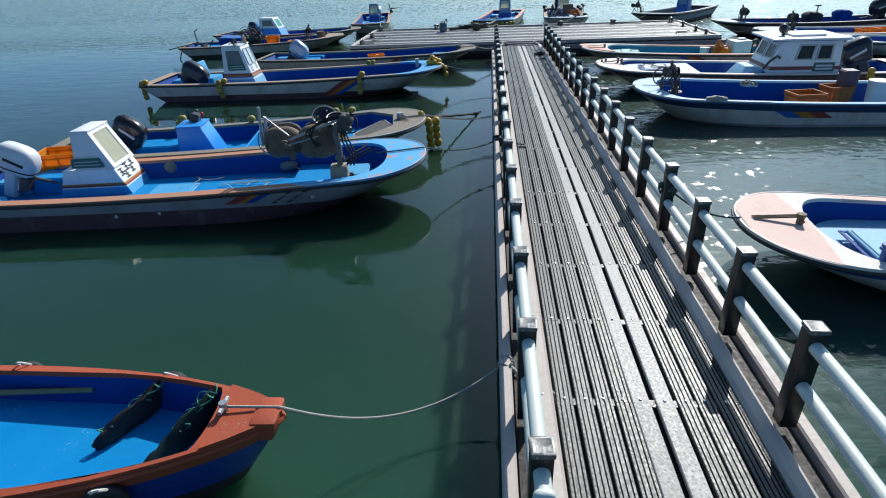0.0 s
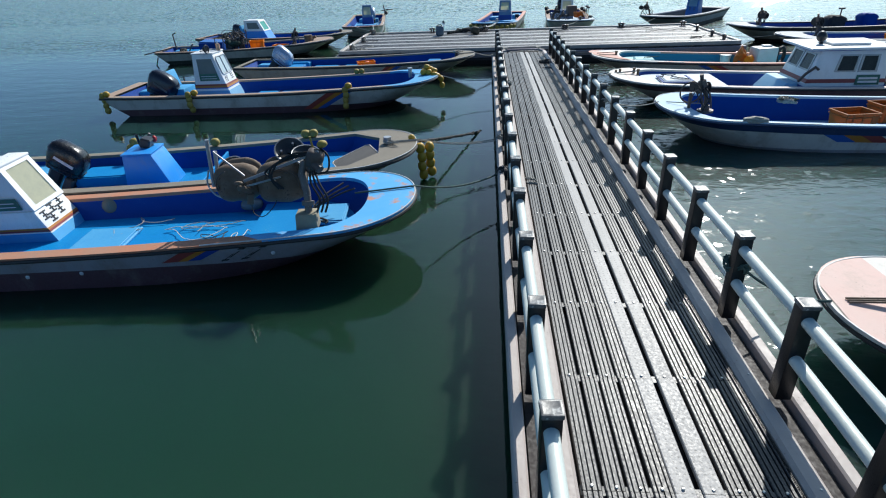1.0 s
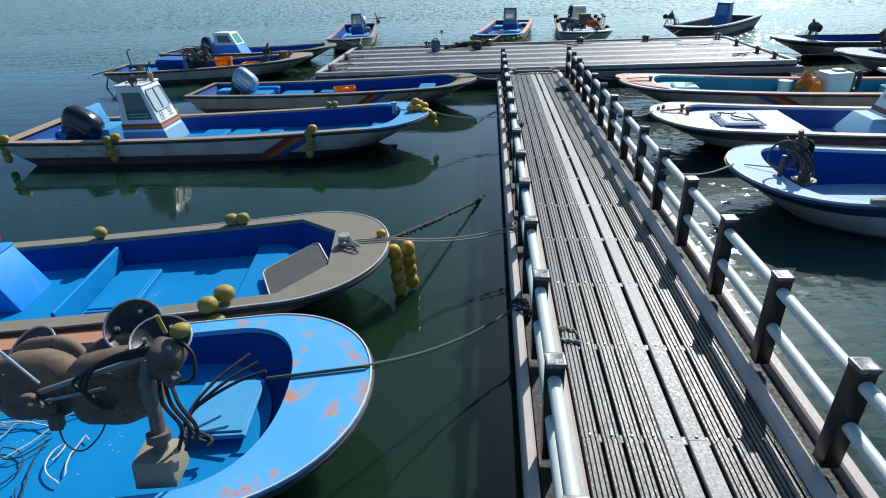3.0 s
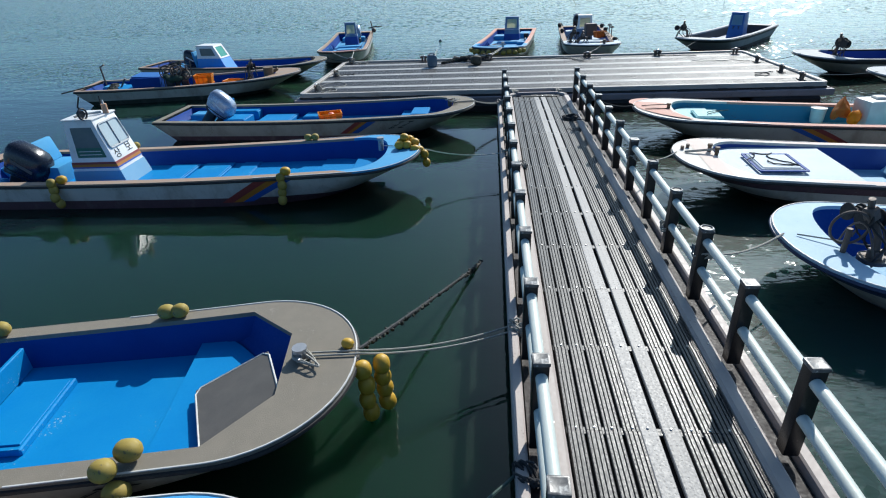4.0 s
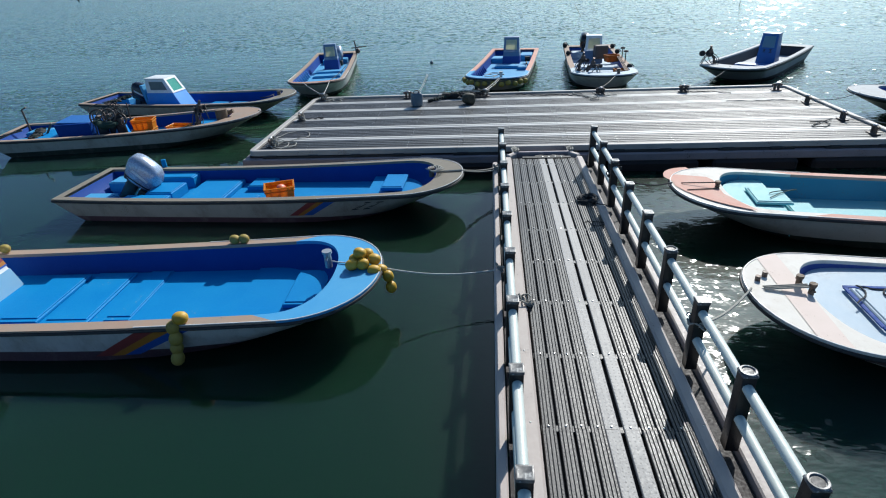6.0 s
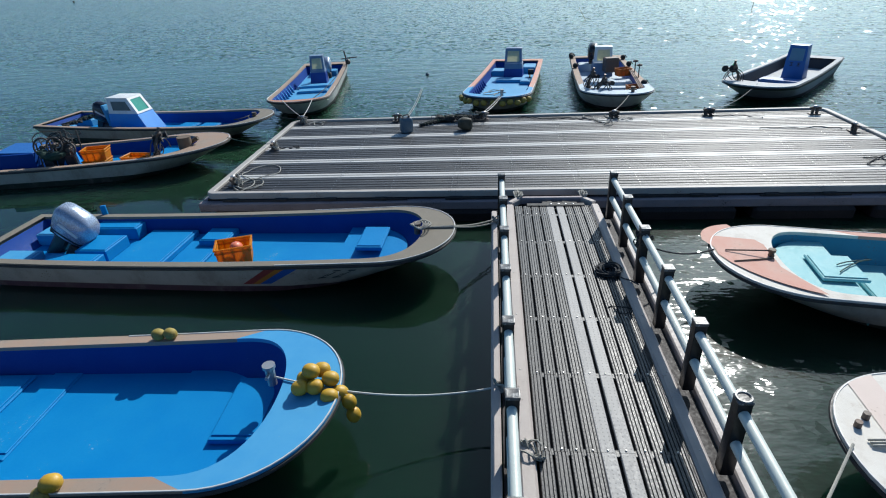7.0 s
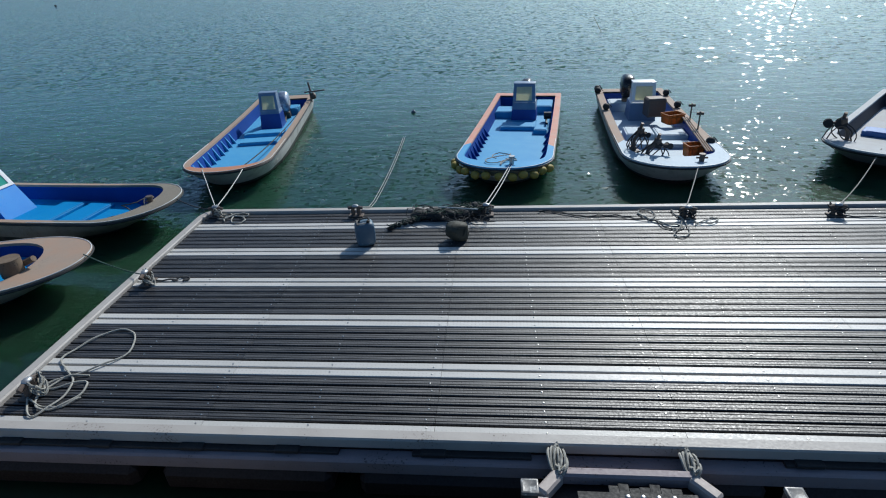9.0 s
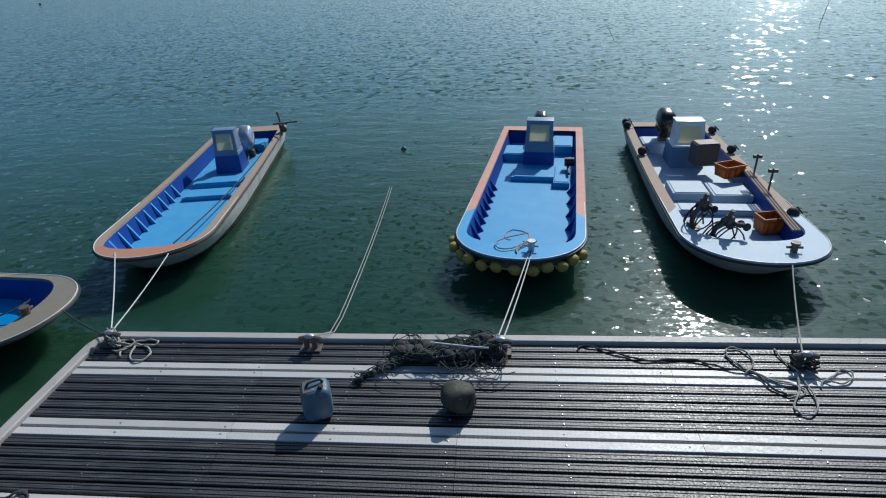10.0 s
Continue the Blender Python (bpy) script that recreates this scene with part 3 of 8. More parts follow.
def blob(bm, c, size, seg=12, rings=8, rot=(0, 0, 0), power=1.0, rough=0.0, m=None):
    """A rounded body; power under 1 makes it boxier, rough dents it."""
    mat = pose(*c, *rot)
    if m is not None:
        mat = m @ mat

    def sp(v):
        return math.copysign(abs(v) ** power, v)
    grid = []
    for i in range(rings + 1):
        th = math.pi * i / rings
        row = []
        for k in range(seg):
            ph = math.tau * k / seg
            p = Vector((sp(math.sin(th)) * sp(math.cos(ph)) * size[0] / 2, sp(math.sin(th)) * sp(math.sin(ph)) * size[1] / 2, sp(math.cos(th)) * size[2] / 2))
            if rough:
                p *= 1 + rough * noise.noise(p * 7 + Vector(c))
            row.append(p)
        grid.append(row)
    top, bottom = bm.verts.new(mat @ grid[0][0]), bm.verts.new(mat @ grid[-1][0])
    vs = [[bm.verts.new(mat @ p) for p in row] for row in grid[1:-1]]
    for k in range(seg):
        bm.faces.new((top, vs[0][k], vs[0][(k + 1) % seg]))
        bm.faces.new((bottom, vs[-1][(k + 1) % seg], vs[-1][k]))
    for ra, rb in zip(vs, vs[1:]):
        for k in range(seg):
            bm.faces.new((ra[k], rb[k], rb[(k + 1) % seg], ra[(k + 1) % seg]))
    return bm


def slab(bm, quad, u0, u1, v0, v1, thick=0.012, lift=0.0):
    """A thin plate on a four-cornered face (corners round it), over the part u0..u1, v0..v1 of it, standing proud."""
    a, b, c, d = [Vector(q) for q in quad]
    nrm = (b - a).cross(d - a).normalized()

    def at(u, v):
        return (a * (1 - u) + b * u) * (1 - v) + (d * (1 - u) + c * u) * v
    base = [at(u, v) + nrm * lift for u, v in ((u0, v0), (u1, v0), (u1, v1), (u0, v1))]
    lo = [bm.verts.new(p - nrm * 0.004) for p in base]
    hi = [bm.verts.new(p + nrm * thick) for p in base]
    bm.faces.new(hi)
    bm.faces.new(lo[::-1])
    for i in range(4):
        j = (i + 1) % 4
        bm.faces.new((lo[i], lo[j], hi[j], hi[i]))
    return bm


def loft(bm, sections, size, m, seg=24):
    """A closed shell through rounded-square sections (height, length, width, shift along x)."""
    rings = []
    for z, lx, ly, sh in sections:
        ring = []
        for k in range(seg):
            a = math.tau * k / seg
            c, s_ = math.cos(a), math.sin(a)
            ring.append(bm.verts.new(m @ (Vector((sh + lx / 2 * math.copysign(abs(c) ** 0.55, c), ly / 2 * math.copysign(abs(s_) ** 0.55, s_), z)) * size)))
        rings.append(ring)
    for ra, rb in zip(rings, rings[1:]):
        for k in range(seg):
            bm.faces.new((ra[k], ra[(k + 1) % seg], rb[(k + 1) % seg], rb[k]))
    bm.faces.new(rings[0][::-1])
    bm.faces.new(rings[-1])
    return bm


def hang(p, q, sag, n=18):
    p, q = Vector(p), Vector(q)
    return [p.lerp(q, i / n) - Vector((0, 0, sag * 4 * (i / n) * (1 - i / n))) for i in range(n + 1)]


def wander(start, steps, size, seed, z, flat=1.0, bias=(0, 0)):
    """A loose rope line that curls about on a surface."""
    rng = random.Random(seed)
    x, y, h = start[0], start[1], rng.uniform(0, 6.28)
    pts, turn = [], rng.uniform(-0.5, 0.5)
    for i in range(steps):
        pts.append((x, y, z + 0.012 * rng.random()))
        turn = turn * 0.9 + rng.uniform(-0.15, 0.15)
        h += turn
        x += math.cos(h) * size + bias[0]
        y += math.sin(h) * size * flat + bias[1]
        dx, dy = start[0] - x, start[1] - y
        if math.hypot(dx, dy) > size * 9:
            h = math.atan2(dy, dx) + rng.uniform(-0.7, 0.7)
    return pts


def rope(pts, material, r=0.011, label="grey mooring rope tied between boat and gangway", name="mooring_rope", seg=6, group="mooring ropes"):
    return single(name, tube(bmesh.new(), pts, r, seg), material, label, "rope", group)


def flow(pts, n=5):
    """A smooth curve through a few places in space."""
    P = [Vector(p) for p in pts]
    out = []
    for i in range(len(P) - 1):
        a, b, c, d = P[max(i - 1, 0)], P[i], P[i + 1], P[min(i + 2, len(P) - 1)]
        for k in range(n):
            t = k / n
            out.append(0.5 * ((2 * b) + (c - a) * t + (2 * a - 5 * b + 4 * c - d) * t * t + (3 * b - a - 3 * c + d) * t ** 3))
    return out + [P[-1]]


def smooth(pts, z, n=6):
    """A smooth curve through a few places laid out on a deck."""
    P = [Vector((x, y, z)) for x, y in pts]
    out = []
    for i in range(len(P) - 1):
        a, b, c, d = P[max(i - 1, 0)], P[i], P[i + 1], P[min(i + 2, len(P) - 1)]
        for k in range(n):
            t = k / n
            q = 0.5 * ((2 * b) + (c - a) * t + (2 * a - 5 * b + 4 * c - d) * t * t + (3 * b - a - 3 * c + d) * t ** 3)
            q.z += 0.008 * (1 + math.sin(len(out) * 0.9))
            out.append(q)
    return out + [P[-1]]


DECK = 0.48                                   # deck height over the water

# ---- water ----
bm = bmesh.new()
R = 2400.0
box(bm, (0, 0, -6), (2 * R, 2 * R, 12))
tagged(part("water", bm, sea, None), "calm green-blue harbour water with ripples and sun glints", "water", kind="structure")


def plank_mesh(name, length, width, thick=0.035, grooves=()):
    """A plank along x: flat lands with narrow grooves between, edges eased."""
    w, g, e = width / 2, 0.0052, 0.006
    prof = [(-w, -thick), (-w, -e), (-w + e, 0)]
    for c in grooves:
        prof += [(c * w - g, 0), (c * w - g * 0.5, -0.013), (c * w + g * 0.5, -0.013), (c * w + g, 0)]
    prof += [(w - e, 0), (w, -e), (w, -thick)]
    v = [(x, y, z) for x in (-length / 2, length / 2) for y, z in prof]
    n = len(prof)
    f = [(i, i + 1, n + i + 1, n + i) for i in range(n - 1)] + [tuple(range(n))[::-1], tuple(range(n, 2 * n))]
    me = bpy.data.meshes.new(name)
    me.from_pydata(v, [], f)
    return me


# ---- floating platform ----
PX0, PX1, PY0, PY1 = 0.0, 13.85, -5.30, 0.10     # its outer rim
platform = thing("floating_platform", "wide floating dock decked with dark ribbed planks and paired white planks", "dock", m=pose(0, 0, DECK), kind="structure")


def beam(bm, p, q, w, h, bevel=0.012, top=0.0):
    """A straight bevelled bar of width w and height h whose upper side runs from p to q."""
    p, q = Vector(p), Vector(q)
    d = q - p
    ang = math.degrees(math.atan2(d.y, d.x))
    pitch = -math.degrees(math.atan2(d.z, math.hypot(d.x, d.y)))
    c = (p + q) / 2
    m = pose(c.x, c.y, c.z + top, 0, pitch, ang) @ pose(0, 0, -h / 2)
    return box(bm, (0, 0, 0), (d.length, w, h), bevel=bevel, m=m)


rim = 0.13
BEND = 0.34                                   # outer radius of the frame's corners


def round_frame(bm, x0, x1, y0, y1, r_back, r_front, prof, steps=8):
    """Sweeps a profile of (inset, height) points round a rectangle with round corners."""
    rings = []
    for cx, cy, a0 in ((x1, y1, 0), (x0, y1, 90), (x0, y0, 180), (x1, y0, 270)):
        r = r_back if cy == y1 else r_front
        cx, cy = cx - math.copysign(r, cx - (x0 + x1) / 2), cy - math.copysign(r, cy - (y0 + y1) / 2)
        for k in range(steps + 1):
            a = radians(a0 + 90 * k / steps)
            rings.append([bm.verts.new((cx + (r - d) * math.cos(a), cy + (r - d) * math.sin(a), z)) for d, z in prof])
    for ra, rb in zip(rings, rings[1:] + rings[:1]):
        for k in range(len(prof)):
            m_ = (k + 1) % len(prof)
            bm.faces.new((ra[k], rb[k], rb[m_], ra[m_]))
    return bm


part("rim_frame", round_frame(bmesh.new(), PX0, PX1, PY0, PY1, BEND, 0.17, [(0.0, -0.06), (0.0, 0.035), (0.014, 0.052), (rim - 0.014, 0.052), (rim, 0.035), (rim, -0.06)]), beam_rim, platform, "pale weathered rim beam with round corners")
# lower flange of the float, with mooring slots, and the dark floats below
bm = bmesh.new()
box(bm, ((PX0 + PX1) / 2, PY0 - 0.045, -0.19), (PX1 - PX0 + 0.22, 0.16, 0.17), bevel=0.02)
part("front_fender", bm, flange_pink, platform, "pinkish weathered fender beam")
bm = bmesh.new()
box(bm, ((PX0 + PX1) / 2, PY1 + 0.02, -0.19), (PX1 - PX0 + 0.22, 0.12, 0.17), bevel=0.02)
part("rear_fender", bm, flange_pink, platform)
for x in (PX0 - 0.035, PX1 + 0.035):
    bm = bmesh.new()
    box(bm, (x, (PY0 + PY1) / 2, -0.19), (0.15, PY1 - PY0 - 0.17, 0.17), bevel=0.02)
    part("side_fender", bm, flange_pink, platform)
for x0, x1 in ((0.35, 3.9), (4.6, 5.7), (7.9, 9.4), (10.1, 11.6), (12.2, 13.5)):
    bm = bmesh.new()
    box(bm, ((x0 + x1) / 2, PY0 - 0.012, -0.088), (x1 - x0, 0.09, 0.035), bevel=0.005)
    for x in np.arange(x0 + 0.2, x1, 0.95):
        box(bm, (x, PY0 - 0.02, -0.075), (0.24, 0.10, 0.05), bevel=0.008)
    part("slot", bm, rub_black, platform, "dark mooring slot")
for i in range(7):
    for j in range(3):
        part("float", box(bmesh.new(), (1.0 + i * 1.97, -4.6 + j * 2.0, -0.52), (1.7, 1.75, 0.5), bevel=0.06), float_dark, platform, "dark float under the deck")
bm = bmesh.new()
box(bm, ((PX0 + PX1) / 2, (PY0 + PY1) / 2, -0.14), (PX1 - PX0 - 0.05, PY1 - PY0 - 0.05, 0.16))
part("underframe", bm, float_dark, platform)

# ---- gangway ----
GX = 6.485                                    # its middle line
G_END, G_START = -5.50, -31.0                 # where it meets the platform, and its shore end
RISE = 0.004                                  # metres it climbs for each metre towards the shore


def gz(y):
    return RISE * (-6.3 - y)


gang = thing("gangway", "long floating gangway of ribbed planks between pale kerbs and black-posted railings", "gangway", m=pose(0, 0, DECK), kind="structure")
for side in (-1, 1):
    x, kw = (GX - 0.733, 0.148) if side < 0 else (GX + 0.714, 0.134)
    part("kerb", beam(bmesh.new(), (x, G_START, gz(G_START)), (x, G_END - 0.28, gz(G_END)), kw, 0.13, 0.024, top=-0.012), beam_pale, gang, "pale smooth kerb beam")
    # the kerb's mitred corner at the platform
    part("corner_kerb", beam(bmesh.new(), (x, G_END - 0.26, gz(G_END)), (x - side * 0.17, G_END - 0.055, gz(G_END)), 0.112, 0.13, 0.02, top=0.014), beam_pale, gang)
    x = GX + side * 0.995
    part("outer_beam", beam(bmesh.new(), (x, G_START, gz(G_START)), (x, -5.98 if side < 0 else -6.05, gz(-6)), 0.095, 0.16, 0.015, top=-0.05), beam_pale, gang, "pale outer fender beam")
    x = GX + side * 0.87
    bm = bmesh.new()
    beam(bm, (x, G_START, gz(G_START)), (x, -6.2, gz(-6)), 0.12, 0.16, 0.0, top=-0.13)
    part("channel", bm, float_dark, gang)
part("end_kerb", beam(bmesh.new(), (GX - 0.57, G_END - 0.05, 0), (GX + 0.57, G_END - 0.05, 0), 0.10, 0.13, 0.02, top=0.013), flange_pink, gang, "pinkish end kerb")
bm = bmesh.new()
beam(bm, (GX, G_START, gz(G_START)), (GX, G_END, 0), 1.38, 0.05, 0.0, top=-0.125)
part("underframe", bm, float_dark, gang)
for i in range(13):
    part("float", box(bmesh.new(), (GX, -6.6 - i * 1.95, -0.5 + gz(-6.6 - i * 1.95)), (1.5, 1.6, 0.55), bevel=0.06), float_dark, gang)

# railing: posts a metre apart on both sides
XL, XR, Y0 = 5.61, 7.352, -6.30
POST_TOP, POST_H, TOP_RAIL, MID_RAIL = 0.735, 0.80, 0.615, 0.305
post_bm = bmesh.new()
box(post_bm, (0, 0, -POST_H / 2), (0.112, 0.112, POST_H - 0.03), bevel=0.012, seg=2)
cap_bm = bmesh.new()
box(cap_bm, (0, 0, -0.010), (0.122, 0.122, 0.034), bevel=0.010, seg=2)
top_face = max(cap_bm.faces, key=lambda f: f.calc_center_median().z + f.calc_area())
bmesh.ops.inset_region(cap_bm, faces=[top_face], thickness=0.010)
for v in top_face.verts:
    v.co.z -= 0.002
ring_bm = bmesh.new()
tube(ring_bm, [(0.056 * math.cos(k * math.tau / 20), 0.056 * math.sin(k * math.tau / 20), 0.004) for k in range(21)], 0.012, 6)
box(ring_bm, (0, 0, -0.012), (0.122, 0.122, 0.03), bevel=0.01)
# flat black disc that paints the dark inside an open cap
plug_bm = bmesh.new()
tube(plug_bm, [(0, 0, 0.0), (0, 0, 0.006)], 0.04, 14)
OPEN_CAPS = {("R", 7), ("R", 8), ("R", 5), ("R", 9)}


def mesh_of(name, bm, material):
    bmesh.ops.recalc_face_normals(bm, faces=bm.faces)
    me = bpy.data.meshes.new(name)
    bm.to_mesh(me)
    bm.free()
    me.shade_smooth()
    me.set_sharp_from_angle(angle=radians(35))
    me.materials.append(material)
    return me


def under(name, me, parent, m, label=""):
    ob = new(name, me)
    ob.parent = parent
    ob.matrix_basis = m
    return tagged(ob, label)


post_me, cap_me = mesh_of("post", post_bm, post_black), mesh_of("post_cap", cap_bm, cap_grey)
ring_me, plug_me = mesh_of("open_cap", ring_bm, cap_grey), mesh_of("cap_hole", plug_bm, ink)
rail_bm = bmesh.new()
tube(rail_bm, [(0, 0.51, 0), (0, -0.51, 0)], 0.0425, 14)
rail_me = mesh_of("rail", rail_bm, rail_pale)
stub_bm = bmesh.new()
tube(stub_bm, [(0, 0.02, 0), (0, -0.19, 0)], 0.0425, 14)
stub_me = mesh_of("rail_stub", stub_bm, rail_pale)
end_bm = bmesh.new()
blob(end_bm, (0, -0.20, 0), (0.112, 0.06, 0.112), 14, 8, power=0.7)
end_me = mesh_of("end_cap", end_bm, rail_pale)
tilt = math.degrees(math.atan(RISE))
for side, x, last in (("L", XL, 19), ("R", XR, 23)):
    rail = thing("railing", "railing of black square posts carrying two pale round rails", "railing", "gangway railings", pose(0, 0, DECK), kind="structure")
    for k in range(last + 1):
        y = Y0 - k
        p = under("post", post_me, rail, pose(x + 0.006 * math.sin(k * 1.7 + x), y, POST_TOP + gz(y), 0.5 * math.sin(k * 2.3 + x), 0.5 * math.cos(k * 1.3 + x)), "black square post")
        if (side, k) in OPEN_CAPS:
            c = under("post_cap", ring_me, p, pose(0, 0, 0), "grey cap ring with an open hole")
            under("cap_hole", plug_me, c, pose(0, 0, 0))
        else:
            under("post_cap", cap_me, p, pose(0, 0, 0, 0, 0, 3 * math.sin(k * 3.1)), "scuffed grey cap")
        for z in (TOP_RAIL, MID_RAIL):
            if k < last:
                under("rail", rail_me, rail, pose(x, y - 0.5, z + gz(y - 0.5), -tilt), "pale round rail")
            elif side == "L":
                r0 = under("rail", stub_me, rail, pose(x, y, z + gz(y)), "pale round rail stub")
                under("end_cap", end_me, r0, pose(0, 0, 0), "white round end cap")

# torn rubber strip over the gangway's end
bm = bmesh.new()
box(bm, (GX + 0.06, G_END - 0.27, -0.040), (0.98, 0.11, 0.014), bevel=0.004)
for k in range(7):
    box(bm, (GX - 0.12 + k * 0.085, G_END - 0.19 + 0.012 * math.sin(k * 2.1), -0.041), (0.088, 0.08 + 0.03 * math.sin(k * 1.9), 0.012), bevel=0.003, rot=(3, 2, 4 * math.sin(k)))
strip = part("rubber_strip", bm, rubber, gang, "torn black rubber strip with bolts")
bm = bmesh.new()
for k in range(4):
    blob(bm, (GX - 0.02 + k * 0.125, G_END - 0.255, -0.031), (0.045, 0.045, 0.014), 12, 6)
part("bolt", bm, screw_steel, strip, "bright washers")
# lashings that hold the gangway to the platform
for x, s in ((GX - 0.55, 1.0), (GX + 0.58, 0.8)):
    lash = thing("lashing", "frayed grey rope lashing between gangway and dock", "rope", "gangway lashings", pose(0, 0, DECK))
    for k in range(7):
        a0 = k * 0.7
        pts = [(x + 0.06 * s * math.cos(a0) * math.cos(t) + 0.01 * k - 0.04, G_END + 0.09 + 0.14 * s * math.sin(t) - 0.02 * (k % 3), 0.015 + 0.035 * math.cos(t * 2 + k)) for t in np.linspace(0, 6.3, 16)]
        part("strand", tube(bmesh.new(), pts, 0.012, 5), rope_grey, lash)

# ---- boats ----
class Boat:
    """An open fishing skiff. Its own x runs from stern to bow, y to port, z up from the water."""

    def __init__(self, label, bow, stern, beam=2.0, zs=0.40, zb=0.62, round_at=0.62, blunt=2.2, edge=2.0, gun=0.16, fore=1.0, aft=0.5,
                 floor=0.14, open_blunt=2.6, rake=1.75, over=0.55, narrow=0.90, mats=None, fore_from=None, step=None, band=0.13, strake=None, chamfer=None, group="moored boats", nose=1.05):
        b, s = Vector((*bow, 0)), Vector((*stern, 0))
        d = b - s
        self.L, self.B, self.zs, self.zb, self.gun, self.floor = d.length, beam, zs, zb, gun, floor
        c = (b + s) / 2
        self.fined = bool(nose)
        self.m = pose(c.x, c.y, 0, 0, 0, math.degrees(math.atan2(d.y, d.x)))
        self.root = thing("fishing_boat", label, "boat", group, self.m)
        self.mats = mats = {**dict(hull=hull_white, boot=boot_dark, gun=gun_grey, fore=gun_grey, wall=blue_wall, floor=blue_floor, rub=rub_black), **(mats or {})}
        L, H = self.L, self.L / 2
        if nose:
            round_at, blunt, edge = 1 - nose / L, 2.0, 2.15
        self.round_at, self.blunt, self.edge, self.narrow, self.rake, self.over = round_at, blunt, edge, narrow, rake, over
        out = self.outline(-H, H, beam / 2, -H + round_at * L, blunt, edge)
        inn = self.outline(-H + aft, H - fore, beam / 2 - gun, max(-H + round_at * L - fore * 0.55, -H + aft + 1), open_blunt, 2.2)
        self.out = out
        if chamfer:
            # straight sides, cut corners and a straight front edge
            cx, cy = chamfer
            h, x1 = beam / 2 - gun, H - fore
            key = [(inn[8][0], h), (x1 - cx, h), (x1, h - cy), (x1, 0.0)]
            half = inn[:9] + [tuple(Vector(key[j]).lerp(Vector(key[j + 1]), f)) for j, f in [(0, k / 4) for k in range(1, 5)] + [(1, k / 4) for k in range(1, 5)] + [(2, k / 7) for k in range(1, 8)]]
            inn = half + [(x, -y) for x, y in half[-2::-1]]
        inn = [(x, math.copysign(min(abs(y), max(0.0, self.half_out(x) - gun)), y) if abs(y) > 1e-6 else 0.0) for x, y in inn]
        self.inn = inn
        n = len(out)
        split = H - fore - 0.1 if fore_from is None else H - fore_from
        # gunwale planks and foredeck
        for name, keep, mat in (("gunwale", lambda x: x <= split, mats["gun"]), ("foredeck", lambda x: x > split, mats["fore"])):
            bm = bmesh.new()
            made = {}

            def vert(p, dz, key):
                if key not in made:
                    made[key] = bm.verts.new((p[0], p[1], self.sheer(p[0]) + dz))
                return made[key]
            for i in range(n - 1):
                if keep((out[i][0] + out[i + 1][0]) / 2):
                    o, o2, q, q2 = (vert(out[i], 0, ("o", i)), vert(out[i + 1], 0, ("o", i + 1)), vert(inn[i], 0.004, ("q", i)), vert(inn[i + 1], 0.004, ("q", i + 1)))
                    bm.faces.new((o, o2, q2, q))
                    bm.faces.new((vert(out[i], -0.055, ("s", i)), vert(out[i + 1], -0.055, ("s", i + 1)), o2, o))
                    bm.faces.new((vert(inn[i], -0.05, ("t", i)), q, q2, vert(inn[i + 1], -0.05, ("t", i + 1))))
            if name == "gunwale":
                bm.faces.new((vert(out[0], 0, ("o", 0)), vert(inn[0], 0.004, ("q", 0)), vert(inn[-1], 0.004, ("q", n - 1)), vert(out[-1], 0, ("o", n - 1))))
                bm.faces.new((vert(out[0], 0, ("o", 0)), vert(out[-1], 0, ("o", n - 1)), vert(out[-1], -0.055, ("s", n - 1)), vert(out[0], -0.055, ("s", 0))))
            part(name, bm, mat, self.root, "weathered gunwale" if name == "gunwale" else "wide rounded foredeck")
        # rubbing strip
        bm = bmesh.new()
        tube(bm, [(x, y * 1.004, self.sheer(x) - 0.045) for x, y in out], 0.022, 6)
        part("rubbing_strip", bm, mats["rub"], self.root)
        if mats["gun"] is not red_paint:
            bm = bmesh.new()
            tube(bm, [(x * 0.998, y * 0.992, self.sheer(x) + 0.001) for x, y in out[7:-7]], 0.009, 5)
            part("edge_trim", bm, rub_white, self.root, "worn pale edge trim")
        # outer skin above and below the waterline band
        for name, tops, mat in (("hull", [None, 0.7, 0.45, band], mats["hull"]), ("waterline_band", [band, 0.02, -0.25], mats["boot"])):
            bm = bmesh.new()
            rows = []
            for t in tops:
                row = []
                for i in range(n):
                    zt = self.sheer(out[i][0]) - 0.05
                    z = zt if t is None else (t if t in (band, 0.02, -0.25) else band + (zt - band) * t)
                    row.append(bm.verts.new(self.skin(i, (zt - z) / (zt + 0.25))))
                rows.append(row)
            for ra, rb in zip(rows, rows[1:]):
                for i in range(n - 1):
                    bm.faces.new((ra[i], rb[i], rb[i + 1], ra[i + 1]))
                bm.faces.new((ra[0], ra[-1], rb[-1], rb[0]))
            if name == "waterline_band":
                for i in range(n // 2 - 1):
                    bm.faces.new((rows[-1][i], rows[-1][i + 1], rows[-1][n - 2 - i], rows[-1][n - 1 - i]))
            part(name, bm, mat, self.root, "dark weed-stained band" if name != "hull" else "")
        if strake:
            mat, h = strake
            bm = bmesh.new()
            rows = []
            for dz in (0.0, h * 0.5, h):
                row = []
                for i in range(n):
                    zt = self.sheer(out[i][0]) - 0.05
                    p = self.skin(i, dz / (zt + 0.25))
                    row.append(bm.verts.new((p.x + 0.004, p.y * 1.006, p.z)))
                rows.append(row)
            for ra, rb in zip(rows, rows[1:]):
                for i in range(n - 1):
                    bm.faces.new((ra[i], rb[i], rb[i + 1], ra[i + 1]))
            part("top_strake", bm, mat, self.root, "painted strake under the gunwale")
